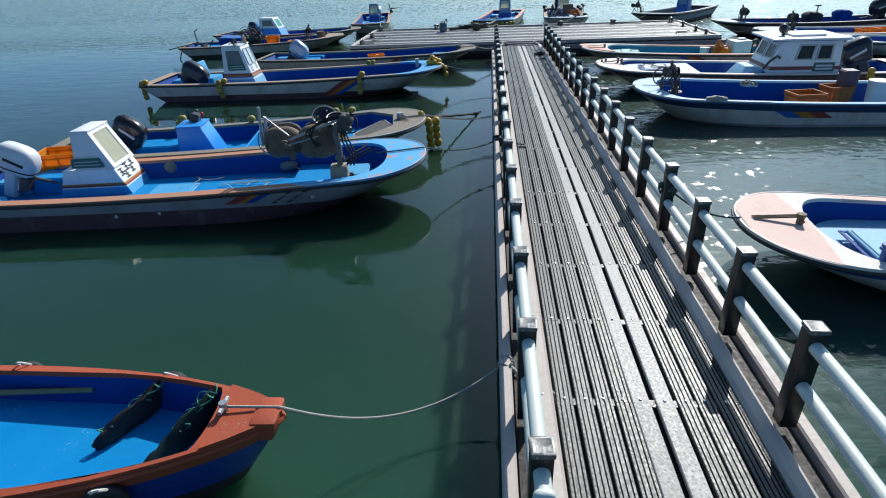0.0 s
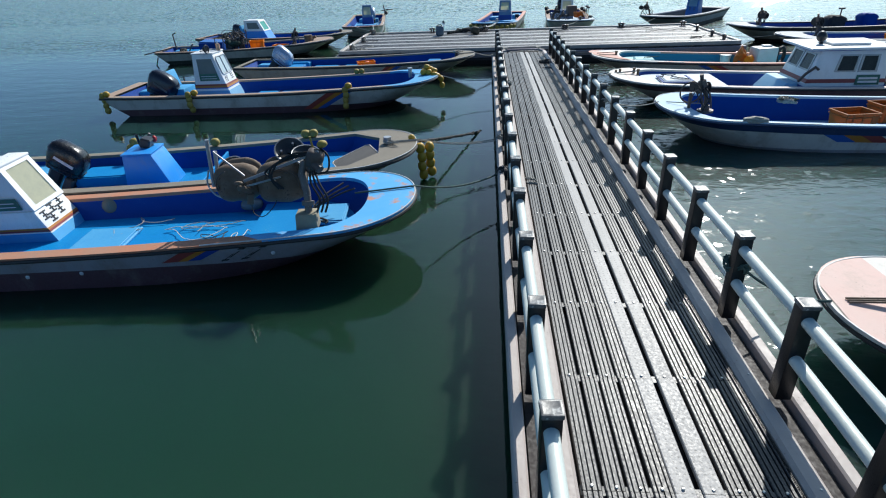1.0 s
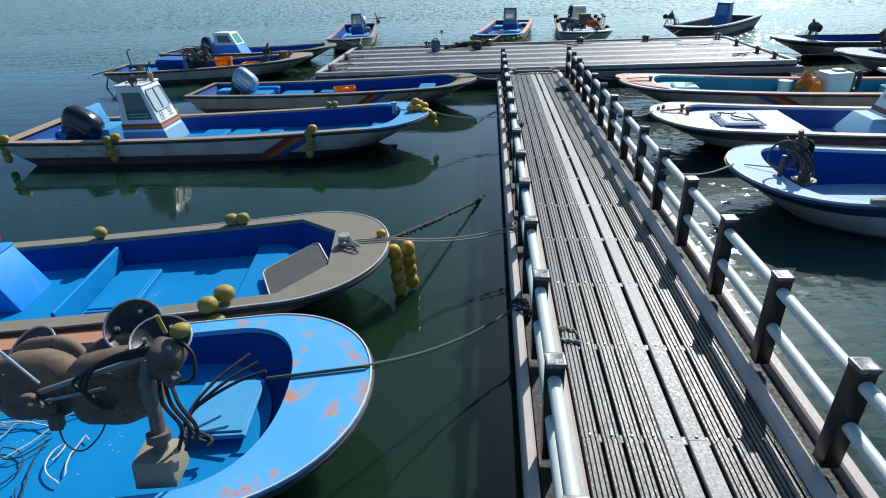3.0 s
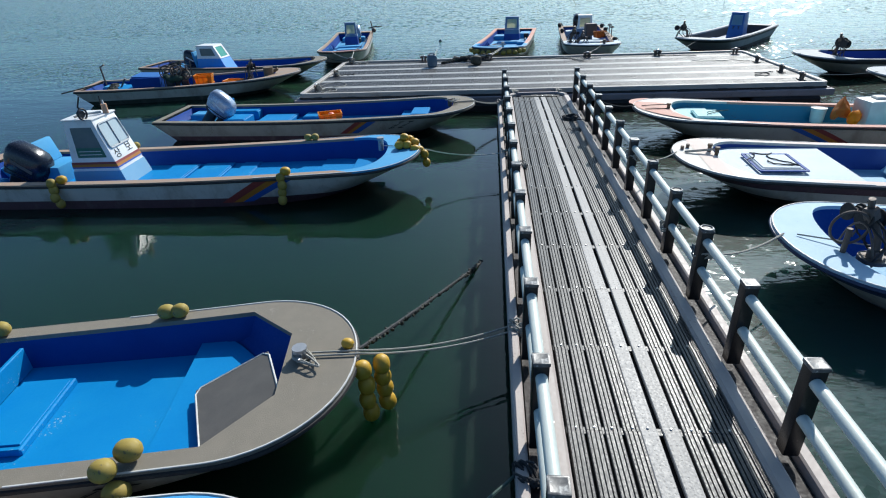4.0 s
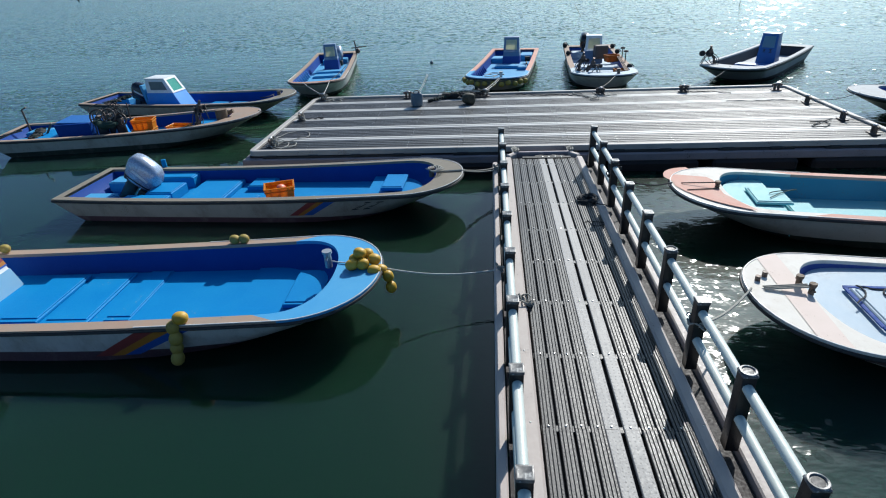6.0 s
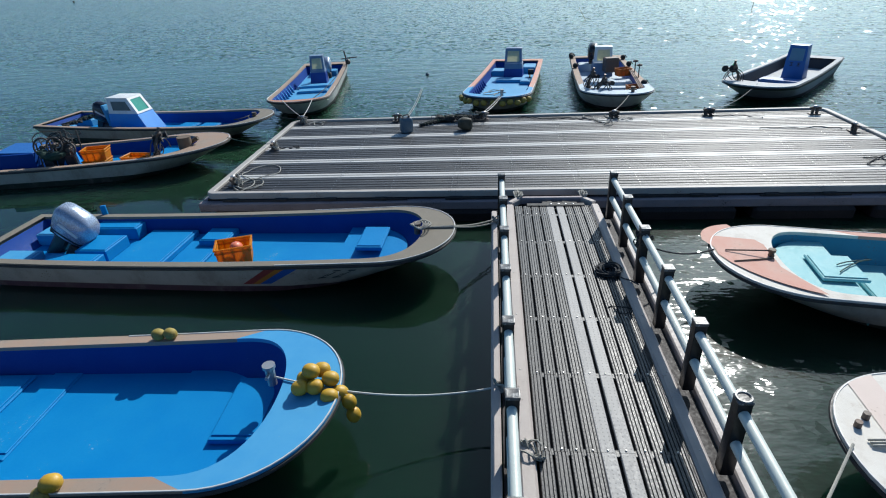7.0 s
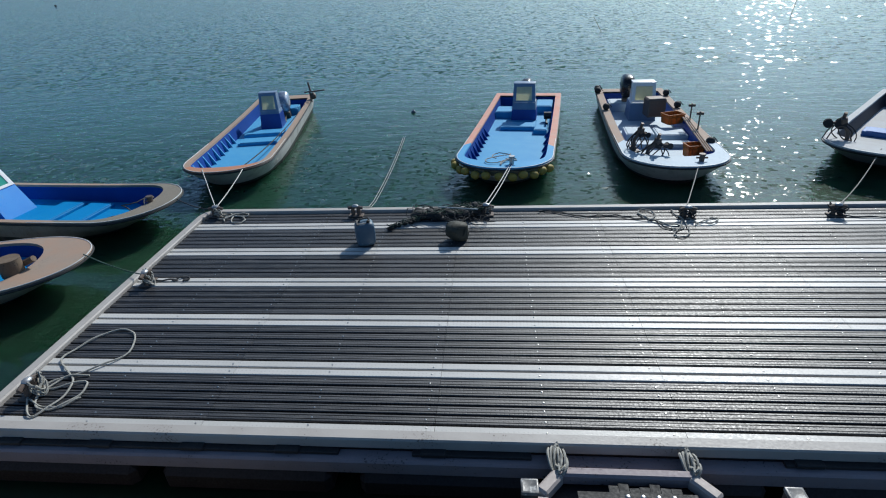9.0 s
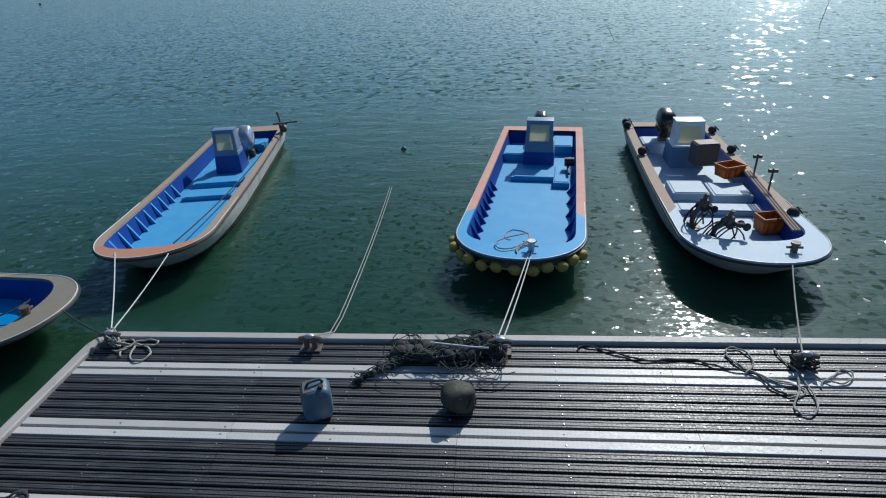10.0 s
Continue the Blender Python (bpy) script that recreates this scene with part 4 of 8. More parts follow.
        # inside, kept within the outer skin
        def within(i, x, y, z):
            zt = self.sheer(out[i][0]) - 0.05
            v = max(0.0, (zt - z) / (zt + 0.25))
            x = max(x, -H + over * v + 0.06)
            if not nose:
                return x, y
            q = self.skin(i, v)
            return (min(x, q.x - 0.05) if x > 0 else x), math.copysign(min(abs(y), max(0.0, abs(q.y) - 0.03)), y)
        bm = bmesh.new()
        rows = [[], [], []]
        for i, (x, y) in enumerate(inn):
            z = self.sheer(x) - 0.045
            f = self.floor_at(x)
            rows[0].append(bm.verts.new((x, y, z)))
            rows[1].append(bm.verts.new((*within(i, x * 0.985 - 0.01, y * 0.95, z * 0.45 + f * 0.55), z * 0.45 + f * 0.55)))
            rows[2].append(bm.verts.new((*within(i, x * 0.965 - 0.02, y * 0.90, f), f)))
        for ra, rb in zip(rows, rows[1:]):
            for i in range(n - 1):
                bm.faces.new((ra[i], ra[i + 1], rb[i + 1], rb[i]))
            bm.faces.new((ra[0], rb[0], rb[-1], ra[-1]))
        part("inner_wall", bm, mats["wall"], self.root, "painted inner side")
        bm = bmesh.new()
        fl = [within(i, x * 0.968 - 0.02, y * 0.905, self.floor_at(x)) for i, (x, y) in enumerate(inn)]
        vs = [bm.verts.new((x, y, self.floor_at(x) + 0.004)) for x, y in fl]
        for i in range(n // 2 - 1):
            bm.faces.new((vs[i], vs[i + 1], vs[n - 2 - i], vs[n - 1 - i]))
        part("floor_panel", bm, mats["floor"], self.root, "painted floor")
        # raised fore locker
        if step:
            xa, h, mat = step
            fit_ = []
            for (x, y), (xi, yi) in zip(fl[: n // 2 + 1], inn):      # its top follows the flare of the side
                f = min(1.0, 0.12 + h / (self.sheer(x) - self.floor_at(x)))
                fit_.append((x + (xi - x) * f - 0.01, y + (yi - y) * f))
            ys = [(x, y) for x, y in fit_ if x > xa]
            bm = bmesh.new()
            y0 = ys[0][1]
            line = [(xa, y0)] + [(x, y) for x, y in ys]
            tops = [[bm.verts.new((x, s * y, self.floor_at(x) + h)) for x, y in line] for s in (1, -1)]
            for i in range(len(line) - 1):
                bm.faces.new((tops[0][i], tops[0][i + 1], tops[1][i + 1], tops[1][i]))
            lo = [bm.verts.new((xa, s * y0, self.floor_at(xa))) for s in (1, -1)]
            bm.faces.new((tops[0][0], tops[1][0], lo[1], lo[0]))
            part("fore_locker", bm, mat, self.root, "raised locker in the bow")

    def outline(self, x0, x1, half, xr, blunt, edge):
        pts = []
        for i in range(9):
            t = i / 9
            pts.append((x0 + (xr - x0) * t, half * (self.narrow + (1 - self.narrow) * min(1.0, t * 1.5) ** 0.7)))
        for i in range(15):
            th = math.pi / 2 * i / 14
            pts.append((xr + (x1 - xr) * math.sin(th) ** (2 / blunt), half * max(0.0, math.cos(th)) ** (2 / edge)))
        return pts + [(x, -y) for x, y in pts[-2::-1]]

    def sheer(self, x):
        t = max(0.0, min(1.0, (x + self.L / 2) / self.L))
        return self.zs + (self.zb - self.zs) * t ** 2.4 + 0.05 * (1 - t) ** 3

    def floor_at(self, x):
        t = max(0.0, min(1.0, (x + self.L / 2) / self.L))
        return self.floor + 0.10 * max(0.0, t - 0.55) ** 1.5

    def skin(self, i, v):
        """A point of the outer skin: outline point i, v from the gunwale (0) to the bottom (1)."""
        x, y = self.out[i]
        L = self.L
        t = (x + L / 2) / L
        xl = -L / 2 + self.over + t * (L - self.over - self.rake)
        zt = self.sheer(x) - 0.05
        k = v ** 1.25
        fine = max(0.0, (t - 0.70) / 0.30) if self.fined else 0.0
        low = 0.85 * (1 - 0.55 * fine * fine * (3 - 2 * fine))       # the bottom draws in towards the stem
        return Vector((x + (xl - x) * v, y + (y * low - y) * k, zt + (-0.25 - zt) * v))

    def side(self, x, v, port, lift=0.006):
        """A point on the outer skin at x along the gunwale on one side."""
        n = len(self.out) // 2
        rng_ = range(n) if port else range(len(self.out) - 1, n, -1)
        prev = None
        for i in rng_:
            if self.out[i][0] >= x and prev is not None:
                a, b = self.out[prev][0], self.out[i][0]
                t = (x - a) / (b - a) if b > a else 0
                p = self.skin(prev, v).lerp(self.skin(i, v), t)
                return p + Vector((0, lift if port else -lift, 0))
            prev = i
        return self.skin(prev, v)

    def rim(self, x, port, up=0.08, inset=0.5):
        """A place on the gunwale plank, in the world, at a world x."""
        q = self.local((x, self.m.translation.y, 0)).x
        y = self.half_out(q) - self.gun * inset
        return self.m @ Vector((q, y if port else -y, self.sheer(q) + up))

    def half_out(self, x):
        prev = self.out[0]
        for p in self.out[: len(self.out) // 2 + 1]:
            if p[0] >= x:
                t = (x - prev[0]) / max(1e-6, p[0] - prev[0])
                return prev[1] + (p[1] - prev[1]) * t
            prev = p
        return 0.0

    def local(self, p):
        return self.m.inverted() @ Vector(p)

    def flag(self, x, widths, port, slant=0.35, v0=0.03, v1=0.6, back=True):
        """Slanting colour bands painted on the bow quarter."""
        for w, mat, name in widths:
            bm = bmesh.new()
            rows = []
            for j in range(5):
                v = v0 + (v1 - v0) * j / 4
                sh = -slant * j / 4 if back else slant * j / 4
                rows.append([bm.verts.new(self.side(x + sh + w * k / 3, v, port)) for k in range(4)])
            for ra, rb in zip(rows, rows[1:]):
                for k in range(3):
                    bm.faces.new((ra[k], ra[k + 1], rb[k + 1], rb[k]))
            part(name, bm, mat, self.root, "slanting painted band")
            x += w

    def marks(self, places, port, size=0.09, v=0.3, mat=None, name="name_mark"):
        """Plain dark strokes where a name is painted."""
        for x in places:
            bm = bmesh.new()
            for dx, dv, w, h in ((0, 0, 0.8, 0.03), (0.02, 0.10, 0.15, 0.14), (0.45 * size, 0.05, 0.2, 0.12), (0, 0.2, 0.9, 0.03)):
                q = [self.side(x + dx + size * (w if k in (1, 2) else 0), v + dv + (h if k > 1 else 0), port, 0.008) for k in range(4)]
                bm.faces.new([bm.verts.new(p) for p in q])
            part(name, bm, mat or ink, self.root)

    def hatch(self, x, y, lx, ly, h=0.05, mat=None, lip=True, rot=0, name="hatch", z=None):
        z = self.floor_at(x) if z is None else z
        bm = bmesh.new()
        box(bm, (x, y, z + h / 2), (lx, ly, h), bevel=0.012, rot=(0, 0, rot))
        if lip:
            box(bm, (x, y, z + h + 0.006), (lx * 0.9, ly * 0.88, 0.016), bevel=0.006, rot=(0, 0, rot))
        return part(name, bm, mat or self.mats["floor"], self.root)

    def bitt(self, x, y=0.0, h=0.2, mat=None, wide=1.0):
        bm = bmesh.new()
        z = self.sheer(x)
        tube(bm, [(x, y, z - 0.06), (x, y, z + h)], 0.05 * wide, 10)
        tube(bm, [(x, y, z + h - 0.015), (x, y, z + h + 0.02)], 0.066 * wide, 10)
        tube(bm, [(x, y - 0.11 * wide, z + h * 0.55), (x, y + 0.11 * wide, z + h * 0.55)], 0.02 * wide, 8)
        return part("mooring_bitt", bm, mat or iron, self.root, "mooring bitt on the foredeck")

    def deck_cap(self, x0, mat, h=0.02, grow=1.0, name="deck_cap", label="raised deck plate"):
        """A plate over the whole bow forward of x0."""
        line = [(x, y * grow) for x, y in self.out[: len(self.out) // 2 + 1] if x > x0 + 0.01]
        line = [(x0, self.half_out(x0) * grow)] + line
        bm = bmesh.new()
        tops = [[bm.verts.new((x, s * y, self.sheer(x) + dz)) for x, y in line] for s in (1, -1) for dz in (h, -0.03)]
        for i in range(len(line) - 1):
            bm.faces.new((tops[0][i], tops[0][i + 1], tops[2][i + 1], tops[2][i]))
            bm.faces.new((tops[0][i], tops[0][i + 1], tops[1][i + 1], tops[1][i]))
            bm.faces.new((tops[2][i], tops[2][i + 1], tops[3][i + 1], tops[3][i]))
        bm.faces.new((tops[0][0], tops[2][0], tops[3][0], tops[1][0]))
        bmesh.ops.remove_doubles(bm, verts=bm.verts, dist=1e-5)
        return part(name, bm, mat, self.root, label)

    def ribs(self, x0, x1, n, port, mat=None):
        for k in range(n):
            x = x0 + (x1 - x0) * k / max(1, n - 1)
            s = 1 if port else -1
            yw = self.half_in(x)
            bm = bmesh.new()
            z1, z0 = self.sheer(x) - 0.07, self.floor_at(x)
            vs = [bm.verts.new(p) for dx in (-0.02, 0.02) for p in ((x + dx, s * yw * 0.99, z1), (x + dx, s * (yw * 0.92), z0), (x + dx, s * (yw * 0.92 - 0.11), z0))]
            bm.faces.new(vs[:3])
            bm.faces.new(vs[3:])
            for a, b in ((0, 1), (1, 2), (2, 0)):
                bm.faces.new((vs[a], vs[b], vs[3 + b], vs[3 + a]))
            part("rib", bm, mat or self.mats["wall"], self.root)

    def half_in(self, x):
        prev = self.inn[0]
        for p in self.inn[: len(self.inn) // 2]:
            if p[0] >= x:
                t = (x - prev[0]) / max(1e-6, p[0] - prev[0])
                return prev[1] + (p[1] - prev[1]) * t
            prev = p
        return self.inn[0][1]

    def console(self, x, y, length, width, height, mat, lower=None, lower_h=0.35, slope=0.22, top_in=0.06, screen=None, screen_v=(0.55, 0.94), back_slope=0.05,
                bands=(), side_pane=None, plate=False, marks=(), roof=False, hood=None):
        """A steering console with a sloped front towards the bow. Returns its part."""
        z0, z1 = self.floor_at(x), self.floor_at(x) + height
        lo = (x - length / 2, x + length / 2, y - width / 2, y + width / 2, z0)
        hi = (x - length / 2 + back_slope, x + length / 2 - slope, y - width / 2 + top_in, y + width / 2 - top_in, z1)
        f = hood or 1.0
        cut = tuple(a_ + (b_ - a_) * f for a_, b_ in zip(lo, hi))
        body = part("console", hexa(bmesh.new(), lo, cut, 0.03), mat, self.root, "steering console")
        front = [(lo[1], lo[2], z0), (lo[1], lo[3], z0), (hi[1], hi[3], z1), (hi[1], hi[2], z1)]
        sides = [[(lo[0], lo[2], z0), (lo[1], lo[2], z0), (hi[1], hi[2], z1), (hi[0], hi[2], z1)],
                 [(lo[1], lo[3], z0), (lo[0], lo[3], z0), (hi[0], hi[3], z1), (hi[1], hi[3], z1)]]
        faces = [front] + sides
        if hood:
            for q in sides:
                part("hood_side", slab(bmesh.new(), q, 0.25, 1.0, f, 1.0, 0.006, lift=-0.03), mat, body)
            screen_v = (f + 0.05, screen_v[1])
        if lower:
            bm = bmesh.new()
            for q in faces:
                slab(bm, q, -0.004, 1.004, 0, lower_h, 0.004)
            part("lower_panel", bm, lower, body)
        for v0, v1, bmat in bands:
            bm = bmesh.new()
            for q in faces:
                slab(bm, q, -0.003, 1.003, v0, v1, 0.006)
            part("stripe", bm, bmat, body)
        if screen:
            bm = bmesh.new()
            v0, v1 = screen_v
            for u0, u1, w0, w1 in ((0.0, 1.0, v0 - 0.05, v0), (0.0, 1.0, v1, 1.0), (0.0, 0.14, v0, v1), (0.86, 1.0, v0, v1)):
                slab(bm, front, u0, u1, w0, w1, 0.022)
            fr = part("screen_rim", bm, mat, body)
            part("windscreen", slab(bmesh.new(), front, 0.14, 0.86, v0, v1, 0.01), sheet if hood else screen, body, "dull windscreen panel")
        if side_pane:
            for q in sides:
                part("side_window", slab(bmesh.new(), q, 0.2, 0.86, *side_pane, 0.008), screen_dark, body, "dark side window")
        if plate:
            pl = part("name_plate", slab(bmesh.new(), sides[0], 0.20, 0.86, 0.45, 0.60, 0.014), plate_green, body, "dark green plate")
            bm = bmesh.new()
            for k in range(2):
                slab(bm, sides[0], 0.26, 0.80, 0.49 + 0.05 * k, 0.50 + 0.05 * k, 0.018)
            part("plate_lines", bm, letter_white, pl)
        for u, v in marks:
            bm = bmesh.new()
            for du, dv, w, h in ((0, 0, 0.16, 0.018), (0.07, 0.0, 0.025, 0.09), (-0.01, 0.09, 0.17, 0.018), (0.02, 0.045, 0.12, 0.016)):
                slab(bm, front, u + du, u + du + w, v + dv, v + dv + h, 0.009)
            part("name_mark", bm, ink, body)
        bm = bmesh.new()
        over_ = 0.02 if roof else 0.012
        box(bm, ((hi[0] + hi[1]) / 2 + (0.08 if hood else 0), y, z1 + 0.012), ((hi[1] - hi[0]) * (0.7 if hood else 1) + over_ * 2, hi[3] - hi[2] + over_ * 2, 0.03), bevel=0.012, seg=2)
        part("top", bm, mat, body)
        self.top = ((hi[0] + hi[1]) / 2, y, z1 + 0.03)
        self.front = front
        return body

    def motor(self, x, y, z, mat, tilt=0, size=1.0, label="outboard motor", stripe=letter_white, turn=0):
        """An outboard: cowling, mid section, bracket, propeller leg. tilt leans its head towards the bow."""
        m = pose(x, y, z, 0, tilt, turn)
        bm = bmesh.new()
        loft(bm, [(0.17, 0.54, 0.34, 0.0), (0.22, 0.60, 0.38, 0.0), (0.40, 0.66, 0.41, -0.01), (0.54, 0.63, 0.39, -0.03), (0.62, 0.53, 0.33, -0.05), (0.665, 0.36, 0.22, -0.07), (0.68, 0.14, 0.09, -0.08)], size, m)
        body = part("outboard_motor", bm, mat, self.root, label)
        bm = bmesh.new()
        loft(bm, [(0.225, 0.612, 0.392, 0.0), (0.25, 0.622, 0.398, 0.0)], size, m)
        part("seam", bm, black_plastic, body, "dark seam round the cowling")
        bm = bmesh.new()
        box(bm, (-0.33 * size, 0, 0.50 * size), (0.03 * size, 0.20 * size, 0.07 * size), bevel=0.01, m=m)
        part("air_intake", bm, black_plastic, body)
        bm = bmesh.new()
        box(bm, (-0.02 * size, 0, 0.19 * size), (0.50 * size, 0.34 * size, 0.10 * size), bevel=0.03, m=m)
        box(bm, (-0.1 * size, 0, -0.12 * size), (0.24 * size, 0.17 * size, 0.58 * size), bevel=0.04, m=m)
        part("mid_section", bm, black_plastic if mat is not cowl_white else cowl_white, body)
        bm = bmesh.new()
        box(bm, (0.16 * size, 0, -0.02 * size), (0.16 * size, 0.3 * size, 0.26 * size), bevel=0.02, m=m)
        tube(bm, [m @ Vector((0.2 * size, 0, 0.12 * size)), m @ Vector((0.55 * size, 0.04, 0.14 * size)), m @ Vector((0.74 * size, 0.06, 0.16 * size))], 0.025, 8)
        part("bracket", bm, iron, body)
        bm = bmesh.new()
        box(bm, (-0.1 * size, 0, -0.52 * size), (0.12 * size, 0.06 * size, 0.42 * size), bevel=0.02, m=m)
        blob(bm, (-0.14 * size, 0, -0.68 * size), (0.42 * size, 0.1 * size, 0.11 * size), m=m)
        part("lower_leg", bm, mat, body)
        for s in (-1, 1):
            part("maker_mark", box(bmesh.new(), (0.0, s * 0.205 * size, 0.40 * size), (0.34 * size, 0.012, 0.05 * size), rot=(0, 8, 0), m=m), stripe, body)
        return body

    def rope_heap(self, x, y, z, n=26, size=0.05, seed=1, mat=None, r=0.010, label="loose rope lying in the boat"):
        p = self.m @ Vector((x, y, z))
        return rope(wander((p.x, p.y), n * 3, size, seed, z), mat or rope_grey, r, label, "loose_rope", 5, "loose ropes")


def lettering(text, quad, u0, u1, v0, v1, mat, parent, name="painted_name"):
    """Painted characters laid on a four-cornered face."""
    cu = bpy.data.curves.new("letters", "FONT")
    cu.body = text
    tmp = new("letters", cu)
    bpy.context.view_layer.update()
    me = bpy.data.meshes.new_from_object(tmp.evaluated_get(bpy.context.evaluated_depsgraph_get()))
    bpy.data.objects.remove(tmp)
    bpy.data.curves.remove(cu)
    a, b, c, d = [Vector(q) for q in quad]
    nrm = (b - a).cross(d - a).normalized()
    xs, ys = [v.co.x for v in me.vertices], [v.co.y for v in me.vertices]
    for v in me.vertices:
        u = u0 + (u1 - u0) * (v.co.x - min(xs)) / (max(xs) - min(xs))
        w_ = v0 + (v1 - v0) * (v.co.y - min(ys)) / (max(ys) - min(ys))
        v.co = (a * (1 - u) + b * u) * (1 - w_) + (d * (1 - u) + c * u) * w_ + nrm * 0.006
    me.materials.clear()
    me.materials.append(mat)
    ob = new(name, me)
    ob.parent = parent
    return tagged(ob, "black painted boat name")


def float_string(p, q, n, size=0.15, mat=None, jitter=0.02, seed=0, label="string of yellow fender floats hanging at the hull", sag=0.0):
    """Floats threaded on a cord from p to q."""
    rng_ = random.Random(seed)
    root = thing("fender_string", label, "fender", "yellow fender floats", pose(*p))
    P, Q = Vector(p), Vector(q)
    d = (Q - P)
    line = [Vector((0, 0, 0)) + d * (i / 8) - Vector((0, 0, sag * 4 * (i / 8) * (1 - i / 8))) for i in range(9)]
    part("cord", tube(bmesh.new(), line, 0.008, 5), rope_grey, root)
    for k in range(n):
        t = (k + 0.5) / n
        c = d * t - Vector((0, 0, sag * 4 * t * (1 - t))) + Vector((rng_.uniform(-jitter, jitter), rng_.uniform(-jitter, jitter), 0))
        bm = bmesh.new()
        ax = d.to_track_quat("Z", "Y").to_euler() if d.length > 0.01 else Euler((0, 0, 0))
        ang = tuple(math.degrees(v) + rng_.uniform(-12, 12) for v in ax)
        blob(bm, c, (size * rng_.uniform(0.94, 1.06), size, size * 1.18), 14, 9, rot=ang, power=0.9)
        part("float", bm, mat or float_yellow, root, "oval yellow float" if mat is None else "oval mossy yellow float")
    return root


def rim_float(boat, x, port, size=0.17, mat=None, up=0.075, inset=0.5, seed=0, label="mossy yellow float lying on the gunwale"):
    p = boat.rim(x, port, up, inset)
    q = p + Vector((0.10, 0.02 * math.sin(seed), 0.01))
    return float_string(tuple(p), tuple(q), 1, size, mat, 0.0, seed, label)


def crate(p, turn, size=(0.52, 0.36, 0.28), mat=None, label="orange plastic crate", filled=None, name="crate"):
    root = thing(name, label, "crate", "plastic crates", pose(*p, 0, 0, turn))
    lx, ly, h = size
    bm = bmesh.new()
    t = 0.018
    for s in (-1, 1):
        hexa(bm, (-lx * 0.45, lx * 0.45, s * ly * 0.45 - t / 2, s * ly * 0.45 + t / 2, 0.0), (-lx / 2, lx / 2, s * ly / 2 - t / 2, s * ly / 2 + t / 2, h))
        hexa(bm, (s * lx * 0.45 - t / 2, s * lx * 0.45 + t / 2, -ly * 0.45, ly * 0.45, 0.0), (s * lx / 2 - t / 2, s * lx / 2 + t / 2, -ly / 2, ly / 2, h))
    box(bm, (0, 0, 0.01), (lx * 0.9, ly * 0.9, 0.016))
    part("shell", bm, mat or crate_orange, root)
    bm = bmesh.new()
    for z, k in ((h, 1.03), (h - 0.06, 1.0)):
        for s in (-1, 1):
            box(bm, (0, s * ly / 2 * k, z), (lx * 1.06 * k, 0.034, 0.026), bevel=0.006)
            box(bm, (s * lx / 2 * k, 0, z), (0.034, ly * 1.0 * k, 0.026), bevel=0.006)
    part("rim", bm, mat or crate_orange, root)
    for s in (-1, 1):
        for k in (-0.3, 0, 0.3):
            bm = bmesh.new()
            hexa(bm, (k * lx - 0.012, k * lx + 0.012, s * ly * 0.45 - 0.016, s * ly * 0.45 + 0.016, 0.0), (k * lx - 0.012, k * lx + 0.012, s * ly / 2 - 0.018, s * ly / 2 + 0.018, h))
            part("rib", bm, mat or crate_orange, root)
    return root


def hauler(boat, x, y, z, reach=(0, 0.4), tall=0.55, wheel=0.2, label="net hauler with iron drums and hoses", mat=None):
    """A small net hauler: round foot, post, hydraulic motor, two rubbered drums, guard bows and hoses."""
    mat = mat or iron
    bm = bmesh.new()
    tube(bm, [(x, y, z - 0.01), (x, y, z + 0.035)], 0.15, 16)
    tube(bm, [(x, y, z + 0.03), (x, y, z + 0.12)], 0.075, 12)
    root = part("net_hauler", bm, mat, boat.root, label)
    top = Vector((x + reach[0] * 0.4, y + reach[1] * 0.4, z + tall))
    bm = bmesh.new()
    tube(bm, [(x, y, z + 0.1), (x + reach[0] * 0.08, y + reach[1] * 0.08, z + tall * 0.65), top], 0.04, 10)
    tube(bm, [top, (x + reach[0], y + reach[1], z + tall * 0.95)], 0.03, 8)
    part("arm", bm, mat, root)
    ax = Vector((0.3, 1, 0.15)).normalized() if abs(reach[0]) > abs(reach[1]) else Vector((1, 0.25, 0.15)).normalized()
    for f, s in ((0.45, 1.0), (1.0, 0.8)):
        bm = bmesh.new()
        cc = Vector((x + reach[0] * f, y + reach[1] * f, z + tall * (0.98 - 0.05 * f)))
        r = wheel * s * 0.72
        for d0, d1, k in ((-0.09, -0.075, 1.0), (-0.075, -0.03, 0.7), (-0.03, 0.03, 0.5), (0.03, 0.075, 0.7), (0.075, 0.09, 1.0)):
            tube(bm, [cc + ax * d0, cc + ax * d1], r * k, 16)
        part("drum", bm, rubber, root)
    bm = bmesh.new()
    box(bm, tuple(top + Vector((0.04, 0.02, 0.06))), (0.13, 0.12, 0.16), rot=(12, 18, 30), bevel=0.02)
    tube(bm, [top + Vector((0.05, 0, 0.1)), top + Vector((0.09, 0.03, 0.24))], 0.035, 8)
    part("hydraulic_motor", bm, mat, root)
    bm = bmesh.new()
    for s in (-1, 1):
        tube(bm, [(x + reach[0] * t + s * 0.09, y + reach[1] * t + s * 0.05, z + 0.06 + tall * 0.75 * max(0.0, math.sin(math.pi * min(1, t * 0.9 + 0.1))) ** 0.6) for t in np.linspace(-0.15, 1.0, 9)], 0.013, 6)
    part("guard_bow", bm, mat, root)
    bm = bmesh.new()
    for k in range(4):
        rr = 0.10 + 0.05 * k
        tube(bm, [(x + reach[0] * 0.5 * t + 0.06 * math.sin(t * 7 + k * 2), y + reach[1] * 0.5 * t + rr * math.sin(t * 3.1) * (1 if k % 2 else -1), z + 0.06 + tall * t - 0.05 * k * (1 - t)) for t in np.linspace(0, 1, 10)], 0.012, 6)
    part("hose", bm, rubber, root, "black hydraulic hoses")
    return root

